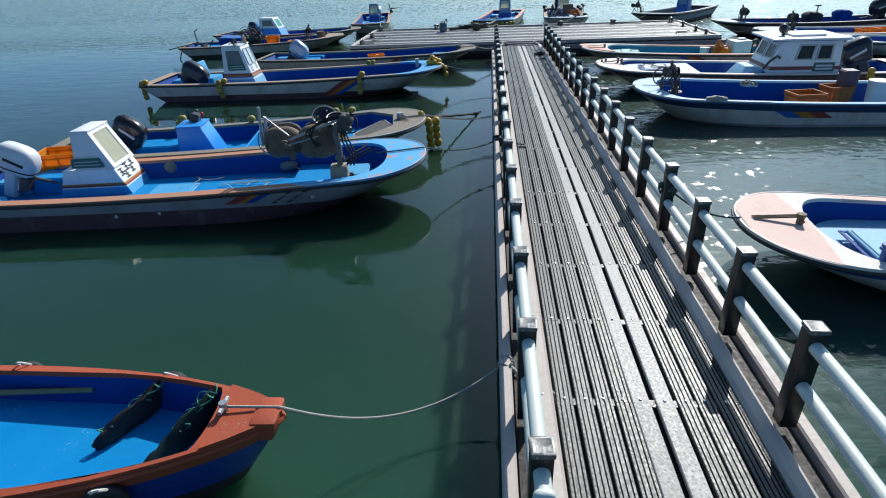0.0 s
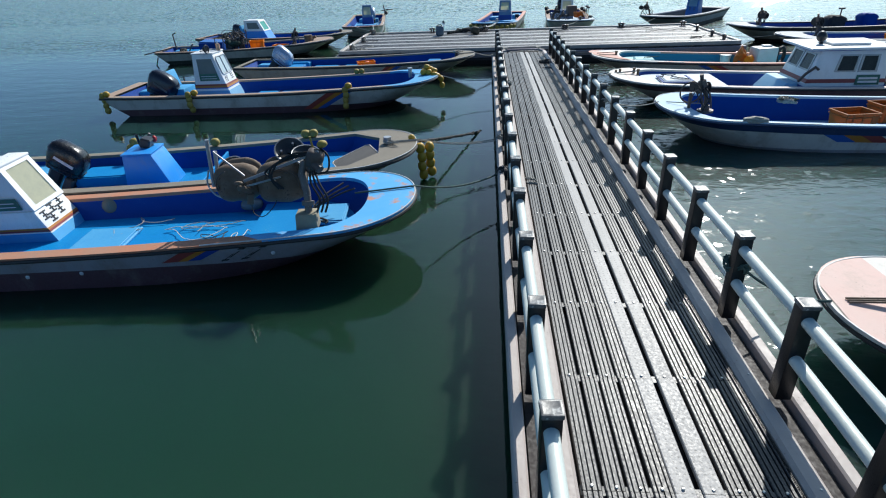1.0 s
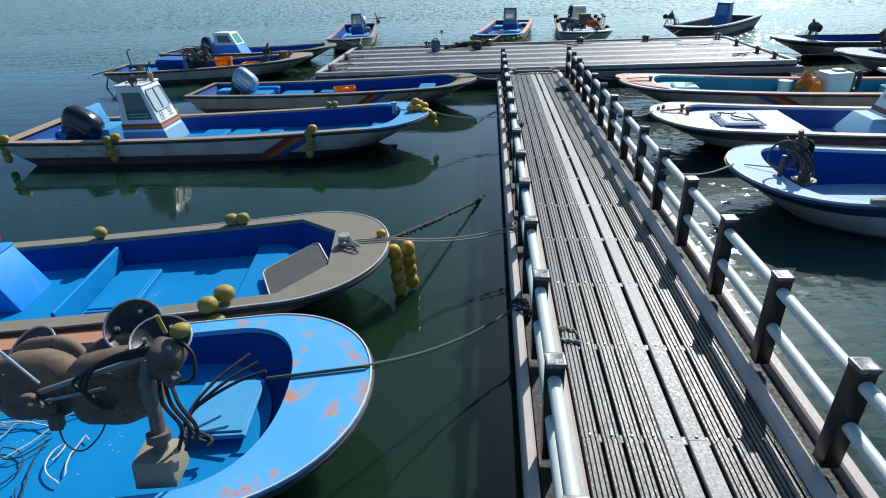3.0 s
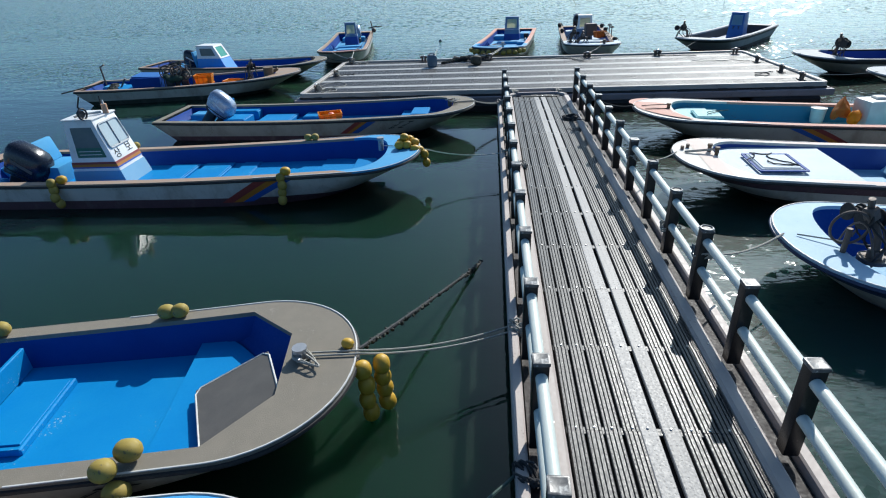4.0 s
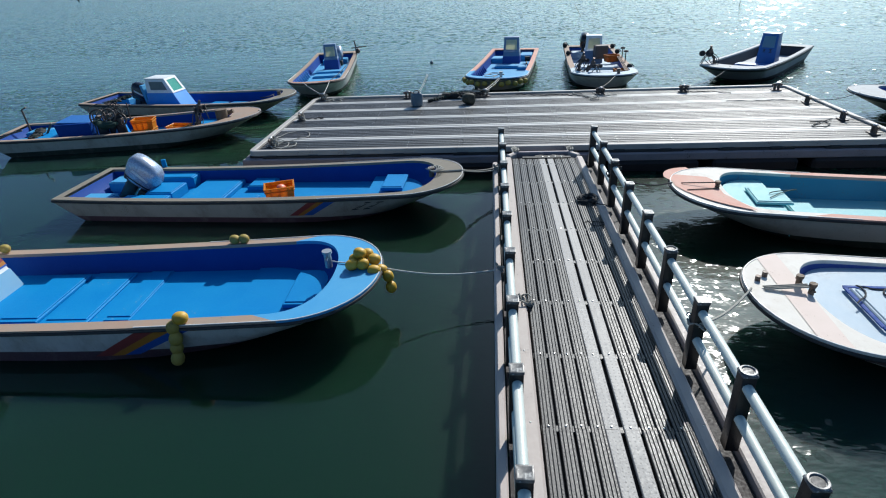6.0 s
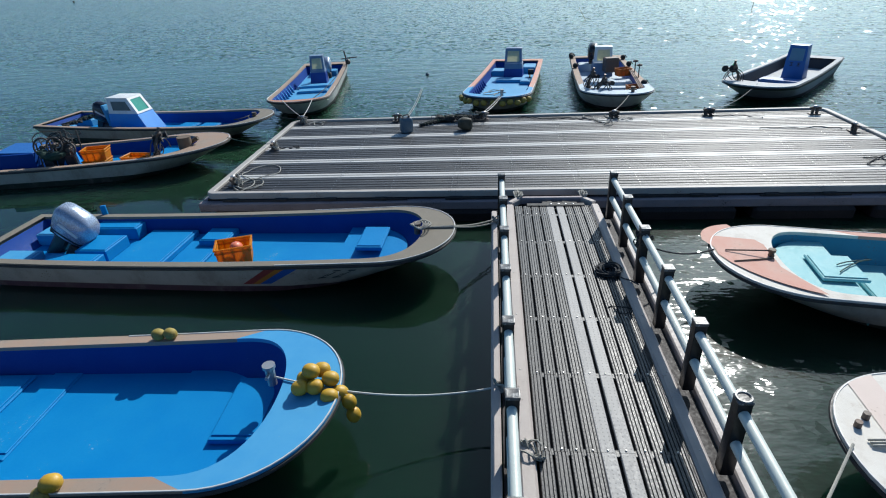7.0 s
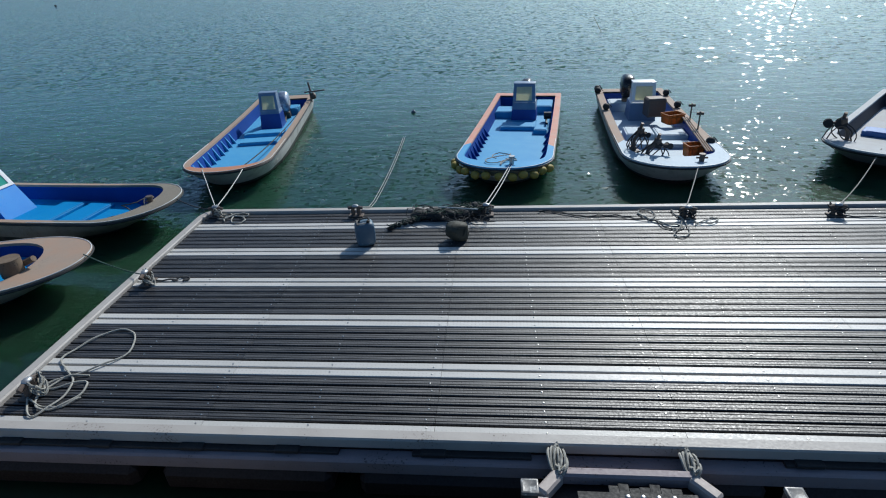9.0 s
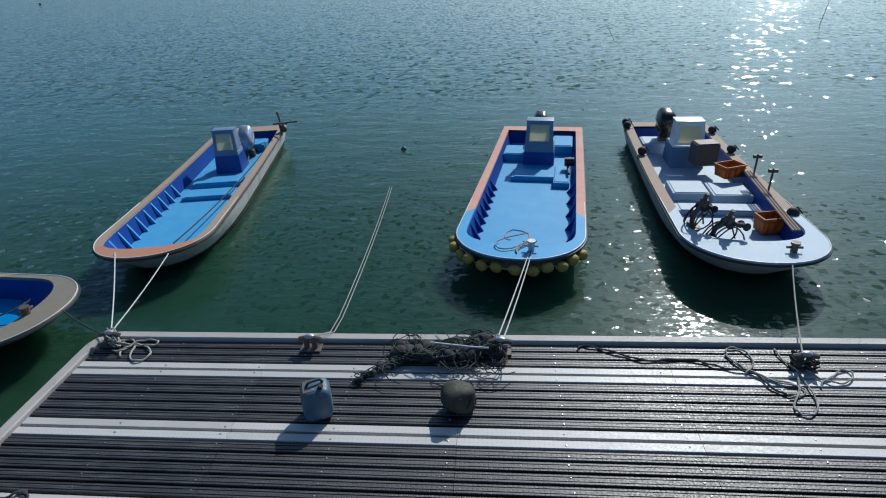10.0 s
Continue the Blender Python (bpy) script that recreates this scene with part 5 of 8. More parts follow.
FLAG = [(0.24, stripe_red, "red_band"), (0.20, stripe_orange, "orange_band"), (0.22, stripe_blue, "blue_band")]

# -- small red and blue boat beside the gangway --
A = Boat("small blue boat with red rim and dark nets inside", (3.93, -24.46), (-1.3, -24.72), 1.42, 0.46, 0.62, round_at=0.42, blunt=2.0, edge=1.45, gun=0.032,
         nose=None, fore=0.50, aft=0.3, floor=0.25, open_blunt=12.0, rake=0.55, over=0.2, narrow=0.85, strake=(red_paint, 0.10), mats=dict(hull=blue_navy, boot=boot_dark, gun=red_paint, fore=red_paint, wall=blue_wall, floor=blue_floor, rub=red_paint))
bm = bmesh.new()
hexa(bm, (A.L / 2 - 0.2, A.L / 2 - 0.06, -0.11, 0.11, 0.45), (A.L / 2 - 0.2, A.L / 2 + 0.0, -0.14, 0.14, 0.650), 0.045)
part("bow_block", bm, red_paint, A.root, "blunt red stem head")
A.deck_cap(A.L / 2 - 0.47, red_paint, 0.022, 1.02)
bm = bmesh.new()
tube(bm, [(A.L / 2 - 0.42, 0.03, 0.58), (A.L / 2 - 0.42, 0.03, 0.69)], 0.03, 8)
tube(bm, [(A.L / 2 - 0.42, -0.05, 0.66), (A.L / 2 - 0.42, 0.11, 0.66)], 0.018, 6)
part("mooring_cleat", bm, galvanised, A.root)
bm = bmesh.new()
tube(bm, [(A.L / 2 - 4.2, 0.49, 0.34), (A.L / 2 - 1.75, 0.53, 0.37)], 0.024, 8)
single("bamboo_pole", bm, bamboo, "greenish bamboo pole lying inside the boat", "pole", m=A.m)


def net_heap(name, pts, width, mat, seed, label, boat=None):
    rng_ = random.Random(seed)
    bm = bmesh.new()
    P = [Vector(p) for p in pts]
    for i in range(34):
        t = i / 33 * (len(P) - 1)
        k = min(int(t), len(P) - 2)
        c = P[k].lerp(P[k + 1], t - k)
        blob(bm, c + Vector((rng_.uniform(-1, 1) * width * 0.3, rng_.uniform(-1, 1) * width * 0.3, rng_.uniform(0, 0.04))), (width * rng_.uniform(0.45, 0.75), width * rng_.uniform(0.4, 0.7), width * rng_.uniform(0.3, 0.5)), 10, 7,
             rot=(rng_.uniform(-30, 30), rng_.uniform(-30, 30), rng_.uniform(0, 180)), rough=0.55)
    ob = single(name, bm, mat, label, "net", "heaped nets")
    bm = bmesh.new()
    for i in range(16):
        t = rng_.random() * (len(P) - 1)
        k = min(int(t), len(P) - 2)
        c = P[k].lerp(P[k + 1], t - k)
        tube(bm, [(c.x + width * 0.45 * math.sin(u * 2.3 + i), c.y + width * 0.45 * math.cos(u * 1.7 + i * 2), c.z + width * 0.28 + 0.025 * math.sin(u * 3 + i)) for u in np.linspace(0, 3, 9)], 0.006, 4)
    part("net_cord", bm, net_green if mat is not net_green else rope_green, ob)
    return ob


def lump(name, pts, width, mat, seed, label):
    """One soft sack drawn through a few places, creased all over."""
    bm = bmesh.new()
    P = [Vector(p) for p in pts]
    line = [P[min(int(t), len(P) - 2)].lerp(P[min(int(t), len(P) - 2) + 1], t - min(int(t), len(P) - 2)) for t in np.linspace(0, len(P) - 1, 16)]
    seg, rings = 18, []
    for i, c in enumerate(line):
        r = width * 0.5 * math.sin(math.pi * (i + 0.6) / 16.2) ** 0.4
        ring = []
        for k in range(seg):
            a = math.tau * k / seg
            q = Vector((0.35 * math.cos(a), math.cos(a), 0.8 * math.sin(a)))
            ring.append(bm.verts.new(c + q * r * (1 + 0.45 * noise.noise(c * 9 + q * 2.2 + Vector((seed, 0, 0))))))
        rings.append(ring)
    for ra, rb in zip(rings, rings[1:]):
        for k in range(seg):
            bm.faces.new((ra[k], ra[(k + 1) % seg], rb[(k + 1) % seg], rb[k]))
    bm.faces.new(rings[0][::-1])
    bm.faces.new(rings[-1])
    return single(name, bm, mat, label, "sack", "net sacks")


def draped_net(pts, width, mat, seed, label):
    """A bundled net hung from the rim and trailing over the floor, with a few loose cords."""
    ob = lump("fishing_net", pts, width * 1.55, mat, seed, label)
    tagged(ob, label, "net", "heaped nets")
    rng_ = random.Random(seed)
    P = [Vector(p) for p in pts]
    bm = bmesh.new()
    for i in range(5):
        k = rng_.randrange(len(P) - 1)
        a, b = P[k], P[k + 1]
        tube(bm, [a.lerp(b, t) + Vector((width * 0.30 * math.sin(t * 5 + i * 2), width * 0.25 * math.cos(t * 4 + i), width * (0.40 + 0.06 * math.sin(t * 9 + i)))) for t in np.linspace(0.05, 0.95, 12)], 0.006, 5)
    part("net_cord", bm, cord_teal, ob, "thin teal net cord")
    return ob


cord_teal = mixed("cord_teal", (0.03, 0.20, 0.14), (0.05, 0.14, 0.11), rough=0.7, scale=20)
draped_net([(2.78, -24.06, 0.46), (2.72, -24.16, 0.38), (2.62, -24.32, 0.33), (2.50, -24.48, 0.31)], 0.19, net_dark, 3, "dark bundled net draped over the boat's inside")
draped_net([(3.30, -24.22, 0.52), (3.22, -24.34, 0.42), (3.14, -24.52, 0.37), (3.06, -24.74, 0.38)], 0.21, net_green, 8, "dark green tangled net by the red foredeck")
for x, y, turn in ((1.5, -23.86, 4), (2.84, -23.95, -14), (2.92, -25.03, 20)):
    root = thing("tyre_fender", "old black tyre hung outside the hull as fender", "tyre", "tyre fenders", pose(x, y, 0.37, 90, 0, turn))
    bm = bmesh.new()
    tube(bm, [(0.10 * math.cos(k * math.tau / 24), 0.10 * math.sin(k * math.tau / 24), 0) for k in range(25)], 0.042, 10, cap=False)
    part("tread", bm, rubber, root)
    bm = bmesh.new()
    tube(bm, [(0.05 * math.cos(k), 0.10 + 0.09 * math.sin(k), 0.07 * math.sin(k)) for k in np.linspace(0, 6.3, 12)], 0.010, 5)
    part("tie", bm, rope_white, root, "white cord tie")
A.rope_heap(1.45, -0.2, 0.16, 6, 0.03, 4, rope_white, 0.006)

# -- blue boat with brown net hauler --
B2 = Boat("blue-decked white boat with white console and rusty net hauler", (4.36, -18.83), (-3.05, -19.66), 2.02, 0.44, 0.68, round_at=0.66, blunt=2.2, edge=2.1, gun=0.17, fore=0.62, aft=0.26,
          open_blunt=3.0, fore_from=1.75, strake=(gun_orange, 0.02), mats=dict(gun=gun_orange, fore=worn_blue, hull=hull_slate, boot=boot_maroon), step=(1.55, 0.10, blue_floor), floor=0.165, band=0.27)
B2.flag(B2.local((1.75, -19.8, 0)).x, [(0.20, stripe_red, "red_band"), (0.12, stripe_orange, "orange_band"), (0.16, blue_navy, "blue_band")], False, 0.08, 0.03, 0.20)
B2.marks([B2.local((2.45, -19.7, 0)).x, B2.local((2.7, -19.7, 0)).x], False, 0.10, 0.03)
p = B2.local((-1.05, -18.98, 0))
B2.console(p.x, p.y, 1.15, 0.72, 1.02, console_white, blue_light, 0.12, slope=0.46, back_slope=0.34, hood=0.42, screen=screen_dull, screen_v=(0.47, 0.94), bands=((0.14, 0.165, stripe_red), (0.165, 0.19, stripe_orange)), plate=True, marks=((0.10, 0.27), (0.38, 0.30), (0.66, 0.33), (0.24, 0.21), (0.55, 0.24)))
p = B2.local((-2.25, -19.35, 0))
B2.motor(p.x, p.y, 0.46, cowl_white, 24, 0.88, "white outboard motor with a tilted head", ink)
B2.hatch(B2.local((3.15, -18.75, 0)).x, 0.12, 0.5, 0.62, 0.04, blue_light, z=0.33)
B2.hatch(B2.local((-0.1, -19.0, 0)).x + 0.3, -0.1, 0.7, 0.9, 0.04, blue_light)
B2.hatch(B2.local((-1.9, -19.0, 0)).x, 0.5, 0.5, 0.5, 0.25, blue_floor)
bm = bmesh.new()
for k in range(3):
    tube(bm, flow([B2.local((3.55 - 0.1 * k, -18.80 + 0.1 * k, 0.70)), B2.local((3.30 - 0.08 * k, -18.86, 0.62)), B2.local((3.02, -19.0 - 0.05 * k, 0.48)), B2.local((3.05 + 0.1 * k, -19.22, 0.44)), B2.local((3.25, -19.2 - 0.04 * k, 0.42))]), 0.013, 6)
single("rope_tangle", bm, rope_dark, "dark rope hanging from the foredeck into the boat", "rope", "loose ropes", m=B2.m)
# hauler
base = B2.local((3.15, -19.62, 0.60))
root = part("net_hauler", hexa(bmesh.new(), (base.x - 0.13, base.x + 0.13, base.y - 0.11, base.y + 0.11, base.z - 0.06), (base.x - 0.12, base.x + 0.12, base.y - 0.08, base.y + 0.12, base.z + 0.13), 0.014), mixed("block_wood", (0.30, 0.27, 0.19), (0.22, 0.19, 0.13), rough=0.8, scale=6), B2.root, "rusty net hauler on a wooden block")
L = B2.local
bm = bmesh.new()
tube(bm, [L((3.17, -19.60, 0.68)), L((3.16, -19.52, 0.95)), L((3.10, -19.44, 1.14)), L((3.14, -19.38, 1.28))], 0.044, 12)
tube(bm, [L((3.17, -19.575, 0.80)), L((3.17, -19.56, 0.85))], 0.074, 12)
part("arm", bm, pipe_worn, root, "worn grey inclined pipe arm")


def dish(c, r, ax, mat, name, label, deep=0.07):
    """A shallow bowl of turned plate with a rolled rim and a hub."""
    c, ax = L(c), Vector(ax).normalized()
    u = ax.orthogonal().normalized()
    v = ax.cross(u)
    bm = bmesh.new()
    rings = []
    for k, (f, d) in enumerate(((0.16, -deep), (0.55, -deep * 0.8), (0.9, -deep * 0.25), (1.0, 0.0), (1.0, -0.012), (0.9, -deep * 0.25 - 0.014), (0.55, -deep * 0.8 - 0.014), (0.16, -deep - 0.014))):
        rings.append([bm.verts.new(c + ax * d + (u * math.cos(a) + v * math.sin(a)) * r * f) for a in np.linspace(0, math.tau, 24, endpoint=False)])
    for ra, rb in zip(rings, rings[1:]):
        for k in range(24):
            bm.faces.new((ra[k], ra[(k + 1) % 24], rb[(k + 1) % 24], rb[k]))
    tube(bm, [c - ax * (deep + 0.03), c - ax * (deep - 0.05)], r * 0.18, 12)
    ob = part(name, bm, mat, root, label)
    bm = bmesh.new()
    tube(bm, [c + (u * math.cos(a) + v * math.sin(a)) * r for a in np.linspace(0, math.tau, 25)], 0.008, 5)
    part("rolled_rim", bm, galvanised, ob, "worn bright rim")
    for a in (0.4, 2.5, 4.6):
        bm = bmesh.new()
        q = c - ax * (deep * 0.6) + (u * math.cos(a) + v * math.sin(a)) * r * 0.55
        tube(bm, [q, q + ax * 0.05], 0.014, 6)
        part("bolt", bm, galvanised, ob)
    return ob


TOWARDS = (0.15, -0.62, 0.77)
dish((2.08, -19.12, 1.10), 0.19, (-0.25, -0.55, 0.8), black_plastic, "dish", "dark grey turned dish")
dish((2.88, -19.10, 1.33), 0.18, TOWARDS, black_plastic, "dish", "dark grey turned dish")
dish((3.12, -19.20, 1.30), 0.18, (0.2, -0.35, 0.92), black_plastic, "dish", "dark grey turned dish")
for (cx, cy, cz), sx, sz, sd in (((2.25, -19.32, 1.00), 0.56, 0.46, 2), ((2.80, -19.32, 1.01), 0.60, 0.50, 5)):
    c = L((cx, cy, cz))
    bm = bmesh.new()
    blob(bm, c, (sx, 0.26, sz), 26, 16, rot=(-22, 0, sd * 3 - 8), power=0.75, rough=0.10)
    blob(bm, c + Vector((0.03, 0.11, 0.05)), (sx * 0.92, 0.12, sz * 0.92), 26, 14, rot=(-22, 0, sd * 3 - 8), power=0.75, rough=0.10)
    blob(bm, c + Vector((-0.04, -0.08, -0.05)), (sx * 0.55, 0.12, sz * 0.5), 18, 10, rot=(-22, 0, 0), rough=0.25)
    drum = part("drum", bm, rust, root, "rust-brown rubbered drum")
    bm = bmesh.new()
    for k in range(3):
        a0 = 1.1 * k + sd
        tube(bm, [c + Vector((sx * (0.42 - 0.05 * k) * math.cos(a), -0.10 - 0.01 * k, sz * (0.42 - 0.04 * k) * math.sin(a))) for a in np.linspace(a0, a0 + 2.3, 12)], 0.007, 5)
    part("worn_edge", bm, iron, drum)
bm = bmesh.new()
blob(bm, L((3.27, -19.40, 1.32)), (0.22, 0.20, 0.24), 16, 10, rot=(15, 20, 0), power=0.7, rough=0.2)
blob(bm, L((3.20, -19.36, 1.22)), (0.16, 0.18, 0.20), 12, 8, rough=0.3)
tube(bm, [L((3.28, -19.46, 1.28)), L((3.36, -19.52, 1.22))], 0.05, 10)
part("hydraulic_block", bm, iron, root)
bm = bmesh.new()
blob(bm, L((3.36, -19.33, 1.47)), (0.13, 0.11, 0.10), 12, 8, rough=0.4)
tube(bm, [L((3.24, -19.30, 1.42)), L((3.22, -19.30, 1.55))], 0.014, 6)
part("valve", bm, float_mossy, root, "dull yellow valve head")
bm = bmesh.new()
beam(bm, L((2.38, -19.46, 1.08)), L((3.34, -19.44, 1.43)), 0.022, 0.035, 0.005)
beam(bm, L((2.42, -19.48, 1.02)), L((2.85, -19.47, 1.13)), 0.016, 0.022, 0.004)
beam(bm, L((2.02, -19.32, 1.40)), L((2.42, -19.46, 1.14)), 0.016, 0.022, 0.004)
part("frame_bar", bm, galvanised, root, "pale steel frame bars")
bm = bmesh.new()
box(bm, L((2.40, -19.50, 0.98)), (0.17, 0.07, 0.07), rot=(0, 30, 20), bevel=0.012)
box(bm, L((2.44, -19.49, 0.85)), (0.08, 0.07, 0.13), rot=(0, 10, 10), bevel=0.012)
blob(bm, L((2.34, -19.50, 1.05)), (0.12, 0.08, 0.07), 10, 7, rough=0.3)
part("clamp", bm, rust, root, "rusty clamp")
for dx, z1 in ((0.0, 1.52), (0.07, 1.38)):
    bm = bmesh.new()
    tube(bm, [L((1.92 + dx, -19.30, 0.94)), L((1.95 + dx, -19.27, z1))], 0.024, 10)
    part("guard_post", bm, galvanised, root, "upright guard post")
bm = bmesh.new()
tube(bm, flow([L((1.90, -19.30, 1.15)), L((1.88, -19.36, 1.0)), L((1.98, -19.42, 0.88)), L((2.12, -19.42, 0.82))]), 0.012, 6)
part("guard_bow", bm, galvanised, root)
bm = bmesh.new()
for k in range(3):
    tube(bm, flow([L((3.26 + 0.02 * k, -19.40 - 0.02 * k, 1.40)), L((3.06 - 0.06 * k, -19.48, 1.40 - 0.04 * k)), L((2.86 - 0.08 * k, -19.50, 1.30 - 0.05 * k)), L((2.76, -19.52, 1.12)), L((2.82 + 0.03 * k, -19.50, 0.98))]), 0.013, 6)
for k in range(3):
    tube(bm, flow([L((3.20, -19.40 + 0.03 * k, 1.26)), L((3.22 + 0.05 * k, -19.50, 1.05)), L((3.30 + 0.05 * k, -19.52, 0.86)), L((3.26 + 0.05 * k, -19.56, 0.70))]), 0.013, 6)
tube(bm, flow([L((3.33, -19.36, 1.44)), L((3.44, -19.4, 1.34)), L((3.42, -19.44, 1.18)), L((3.28, -19.46, 1.16))]), 0.012, 6)
part("hose", bm, rubber, root, "black hydraulic hoses")
bm = bmesh.new()
tube(bm, flow([L((2.45, -19.5, 0.84)), L((2.46, -19.52, 0.68)), L((2.58, -19.54, 0.64)), L((2.72, -19.50, 0.76)), L((2.80, -19.46, 0.92))]), 0.006, 5)
part("cord", bm, rope_dark, root)
crate(tuple(B2.m @ Vector((B2.local((-2.02, -18.5, 0)).x, B2.local((-2.02, -18.5, 0)).y, 0.24))), 12, (0.80, 0.52, 0.42), label="orange basket behind the console", name="basket")
bm = bmesh.new()
blob(bm, (0, 0, 0), (0.28, 0.28, 0.27), 16, 10)
single("float_ball", bm, gun_grey, "grey round float lying on the boat's floor", "float", m=pose(-0.15, -18.45, 0.33))
bm = bmesh.new()
blob(bm, (0, 0, 0), (0.32, 0.2, 0.16), 14, 9, power=0.8)
single("jug", bm, screen_dark, "pale translucent jug lying in the boat", "jug", m=pose(1.9, -18.35, 0.29, 0, 0, 15))
for k, (x, y, sd, mt) in enumerate(((1.35, -18.95, 11, rope_white), (1.5, -18.8, 12, rope_grey), (2.2, -19.45, 13, rope_white), (1.75, -19.5, 14, rope_dark), (0.6, -19.0, 17, rope_grey))):
    q = B2.local((x, y, 0))
    B2.rope_heap(q.x, q.y, 0.205, 16, 0.045, sd, mt, 0.006)
for x, v in ((0.7, 0.3), (0.0, 0.32), (3.05, 0.2)):
    bm = bmesh.new()
    blob(bm, B2.side(B2.local((x, -19.8, 0)).x, v, False), (0.05, 0.02, 0.05), 10, 6)
    part("drain_plug", bm, letter_white, B2.root)

# -- grey-rimmed boat with blue console --
B1 = Boat("blue boat with wide grey gunwales, blue console and black outboard", (4.11, -16.50), (-3.0, -17.56), 2.08, 0.42, 0.64, round_at=0.66, blunt=2.3, edge=2.2, gun=0.17, fore=0.64, aft=0.26, chamfer=(0.46, 0.46),
          open_blunt=9.0, mats=dict(gun=gun_grey, fore=gun_grey, hull=hull_cream), step=(1.92, 0.12, blue_floor), floor=0.14)
p = B1.local((-0.30, -17.02, 0))
B1.console(p.x, p.y, 0.75, 0.62, 0.56, console_blue, None, slope=0.24, top_in=0.03)
bm = bmesh.new()
box(bm, (p.x - 0.05, p.y + 0.12, 0.80), (0.16, 0.22, 0.16), rot=(0, 20, 0), bevel=0.02)
tube(bm, [(p.x - 0.2, p.y + 0.3, 0.74), (p.x - 0.05, p.y + 0.3, 0.90)], 0.02, 6)
tube(bm, [(p.x - 0.2, p.y + 0.18, 0.74), (p.x - 0.18, p.y + 0.1, 0.94)], 0.02, 6)
part("throttle_box", bm, black_plastic, B1.root)
bm = bmesh.new()
blob(bm, (p.x + 0.04, p.y + 0.22, 0.82), (0.08, 0.08, 0.12), 10, 8)
part("signal_lamp", bm, mixed("lamp_red", (0.5, 0.03, 0.03), (0.4, 0.03, 0.03), rough=0.25), B1.root)
p = B1.local((-1.75, -17.3, 0))
B1.motor(p.x, p.y, 0.34, cowl_black, 35, 0.92, "black tilted outboard motor")
p = B1.local((0.75, -16.95, 0))
bm = bmesh.new()
box(bm, (p.x, p.y, 0.28), (0.04, 1.45, 0.26), bevel=0.008)
part("partition", bm, blue_floor, B1.root)
B1.hatch(p.x + 0.35, p.y, 0.5, 0.9, 0.07, blue_floor)
B1.hatch(p.x - 1.9, p.y + 0.3, 0.9, 0.6, 0.16, blue_floor)
q = B1.local((3.14, -16.88, 0))
lean = pose(q.x + 0.02, q.y - 0.06, 0.445, 0, -17, 20)
mat_ = single("foam_mat", box(bmesh.new(), (0, 0, 0), (0.70, 0.88, 0.018), bevel=0.008, m=lean), mat_grey, "grey ribbed mat with pale edge leaning on the foredeck", "mat", m=B1.m)
cs = [lean @ Vector((0.35 * a, 0.44 * b, 0.008)) for a, b in ((-0.9, -1), (0.9, -1), (1, -0.9), (1, 0.85), (0.85, 1), (-0.85, 1), (-1, 0.85), (-1, -0.9), (-0.9, -1))]
part("edging", tube(bmesh.new(), cs, 0.010, 5), rope_white, mat_, "pale cord edging")
bx = B1.local((3.62, -16.55, 0))
B1.bitt(bx.x, bx.y, 0.10, galvanised)
for k in range(4):
    r = rope([B1.m @ Vector((bx.x + (0.07 + 0.02 * k) * math.cos(u + k) + 0.02 * k, bx.y + (0.08 + 0.015 * k) * math.sin(u + 0.6 * k) - 0.03 * k, 0.635 + 0.012 * k + 0.008 * math.sin(u * 2 + k))) for u in np.linspace(0, 6.4, 18)], rope_grey, 0.009, "grey-white rope coiled round the bow bitt", "rope_coil", 5, "loose ropes")
for x, up in ((0.48, 0.075), (2.12, 0.07), (2.26, 0.07), (-1.0, 0.075), (-0.85, 0.08), (-0.92, 0.18)):
    rim_float(B1, x, True, 0.15, float_mossy, up, seed=int(x * 10))
for x, up, inset in ((2.56, 0.10, 0.75), (2.44, 0.08, -0.05), (2.50, -0.10, -0.35)):
    rim_float(B1, x, False, 0.165, float_mossy, up, inset, seed=int(x * 10))
float_string((3.95, -16.40, 0.67), (4.07, -16.43, 0.67), 1, 0.10, float_yellow, 0.0, 9, "mossy yellow float lying on the foredeck")
float_string((4.18, -16.62, 0.62), (4.20, -16.66, 0.02), 4, 0.155, None, 0.015, 21)
float_string((4.30, -16.50, 0.60), (4.33, -16.52, 0.04), 4, 0.155, None, 0.015, 22)
B1.marks([B1.local((2.55, -17.5, 0)).x, B1.local((2.8, -17.5, 0)).x], False, 0.12, 0.1)

# -- white boat with the cab --
B3 = Boat("white boat, blue inside, with white cab and colour bands", (4.0, -10.70), (-4.6, -11.02), 2.16, 0.46, 0.66, round_at=0.68, blunt=2.3, edge=2.1, gun=0.15, fore=0.6, aft=0.3,
          open_blunt=3.0, over=0.95, fore_from=1.05, floor=0.17, mats=dict(gun=gun_tan, fore=blue_light, hull=hull_white, boot=boot_maroon, floor=blue_floor), step=(2.35, 0.03, blue_floor), band=0.17)
B3.flag(B3.local((1.32, -11.8, 0)).x, FLAG, False, 0.20, 0.02, 0.55)
p = B3.local((-1.90, -10.78, 0))
B3.console(p.x - 0.02, p.y, 1.0, 0.84, 1.20, console_white, blue_pale, 0.24, slope=0.36, back_slope=0.10, top_in=0.07, screen=None, bands=((0.283, 0.303, stripe_blue), (0.303, 0.345, stripe_orange), (0.345, 0.378, stripe_red)), side_pane=(0.58, 0.90), plate=True, roof=True)
con = [c for c in B3.root.children if c.name.startswith("console")][-1]
lettering("상", B3.front, 0.12, 0.36, 0.405, 0.545, ink, con)
lettering("보", B3.front, 0.60, 0.82, 0.425, 0.55, ink, con)
# one rounded window rim round two panes
fr_o, fr_u, fr_v = Vector(B3.front[0]), Vector(B3.front[1]) - Vector(B3.front[0]), Vector(B3.front[3]) - Vector(B3.front[0])


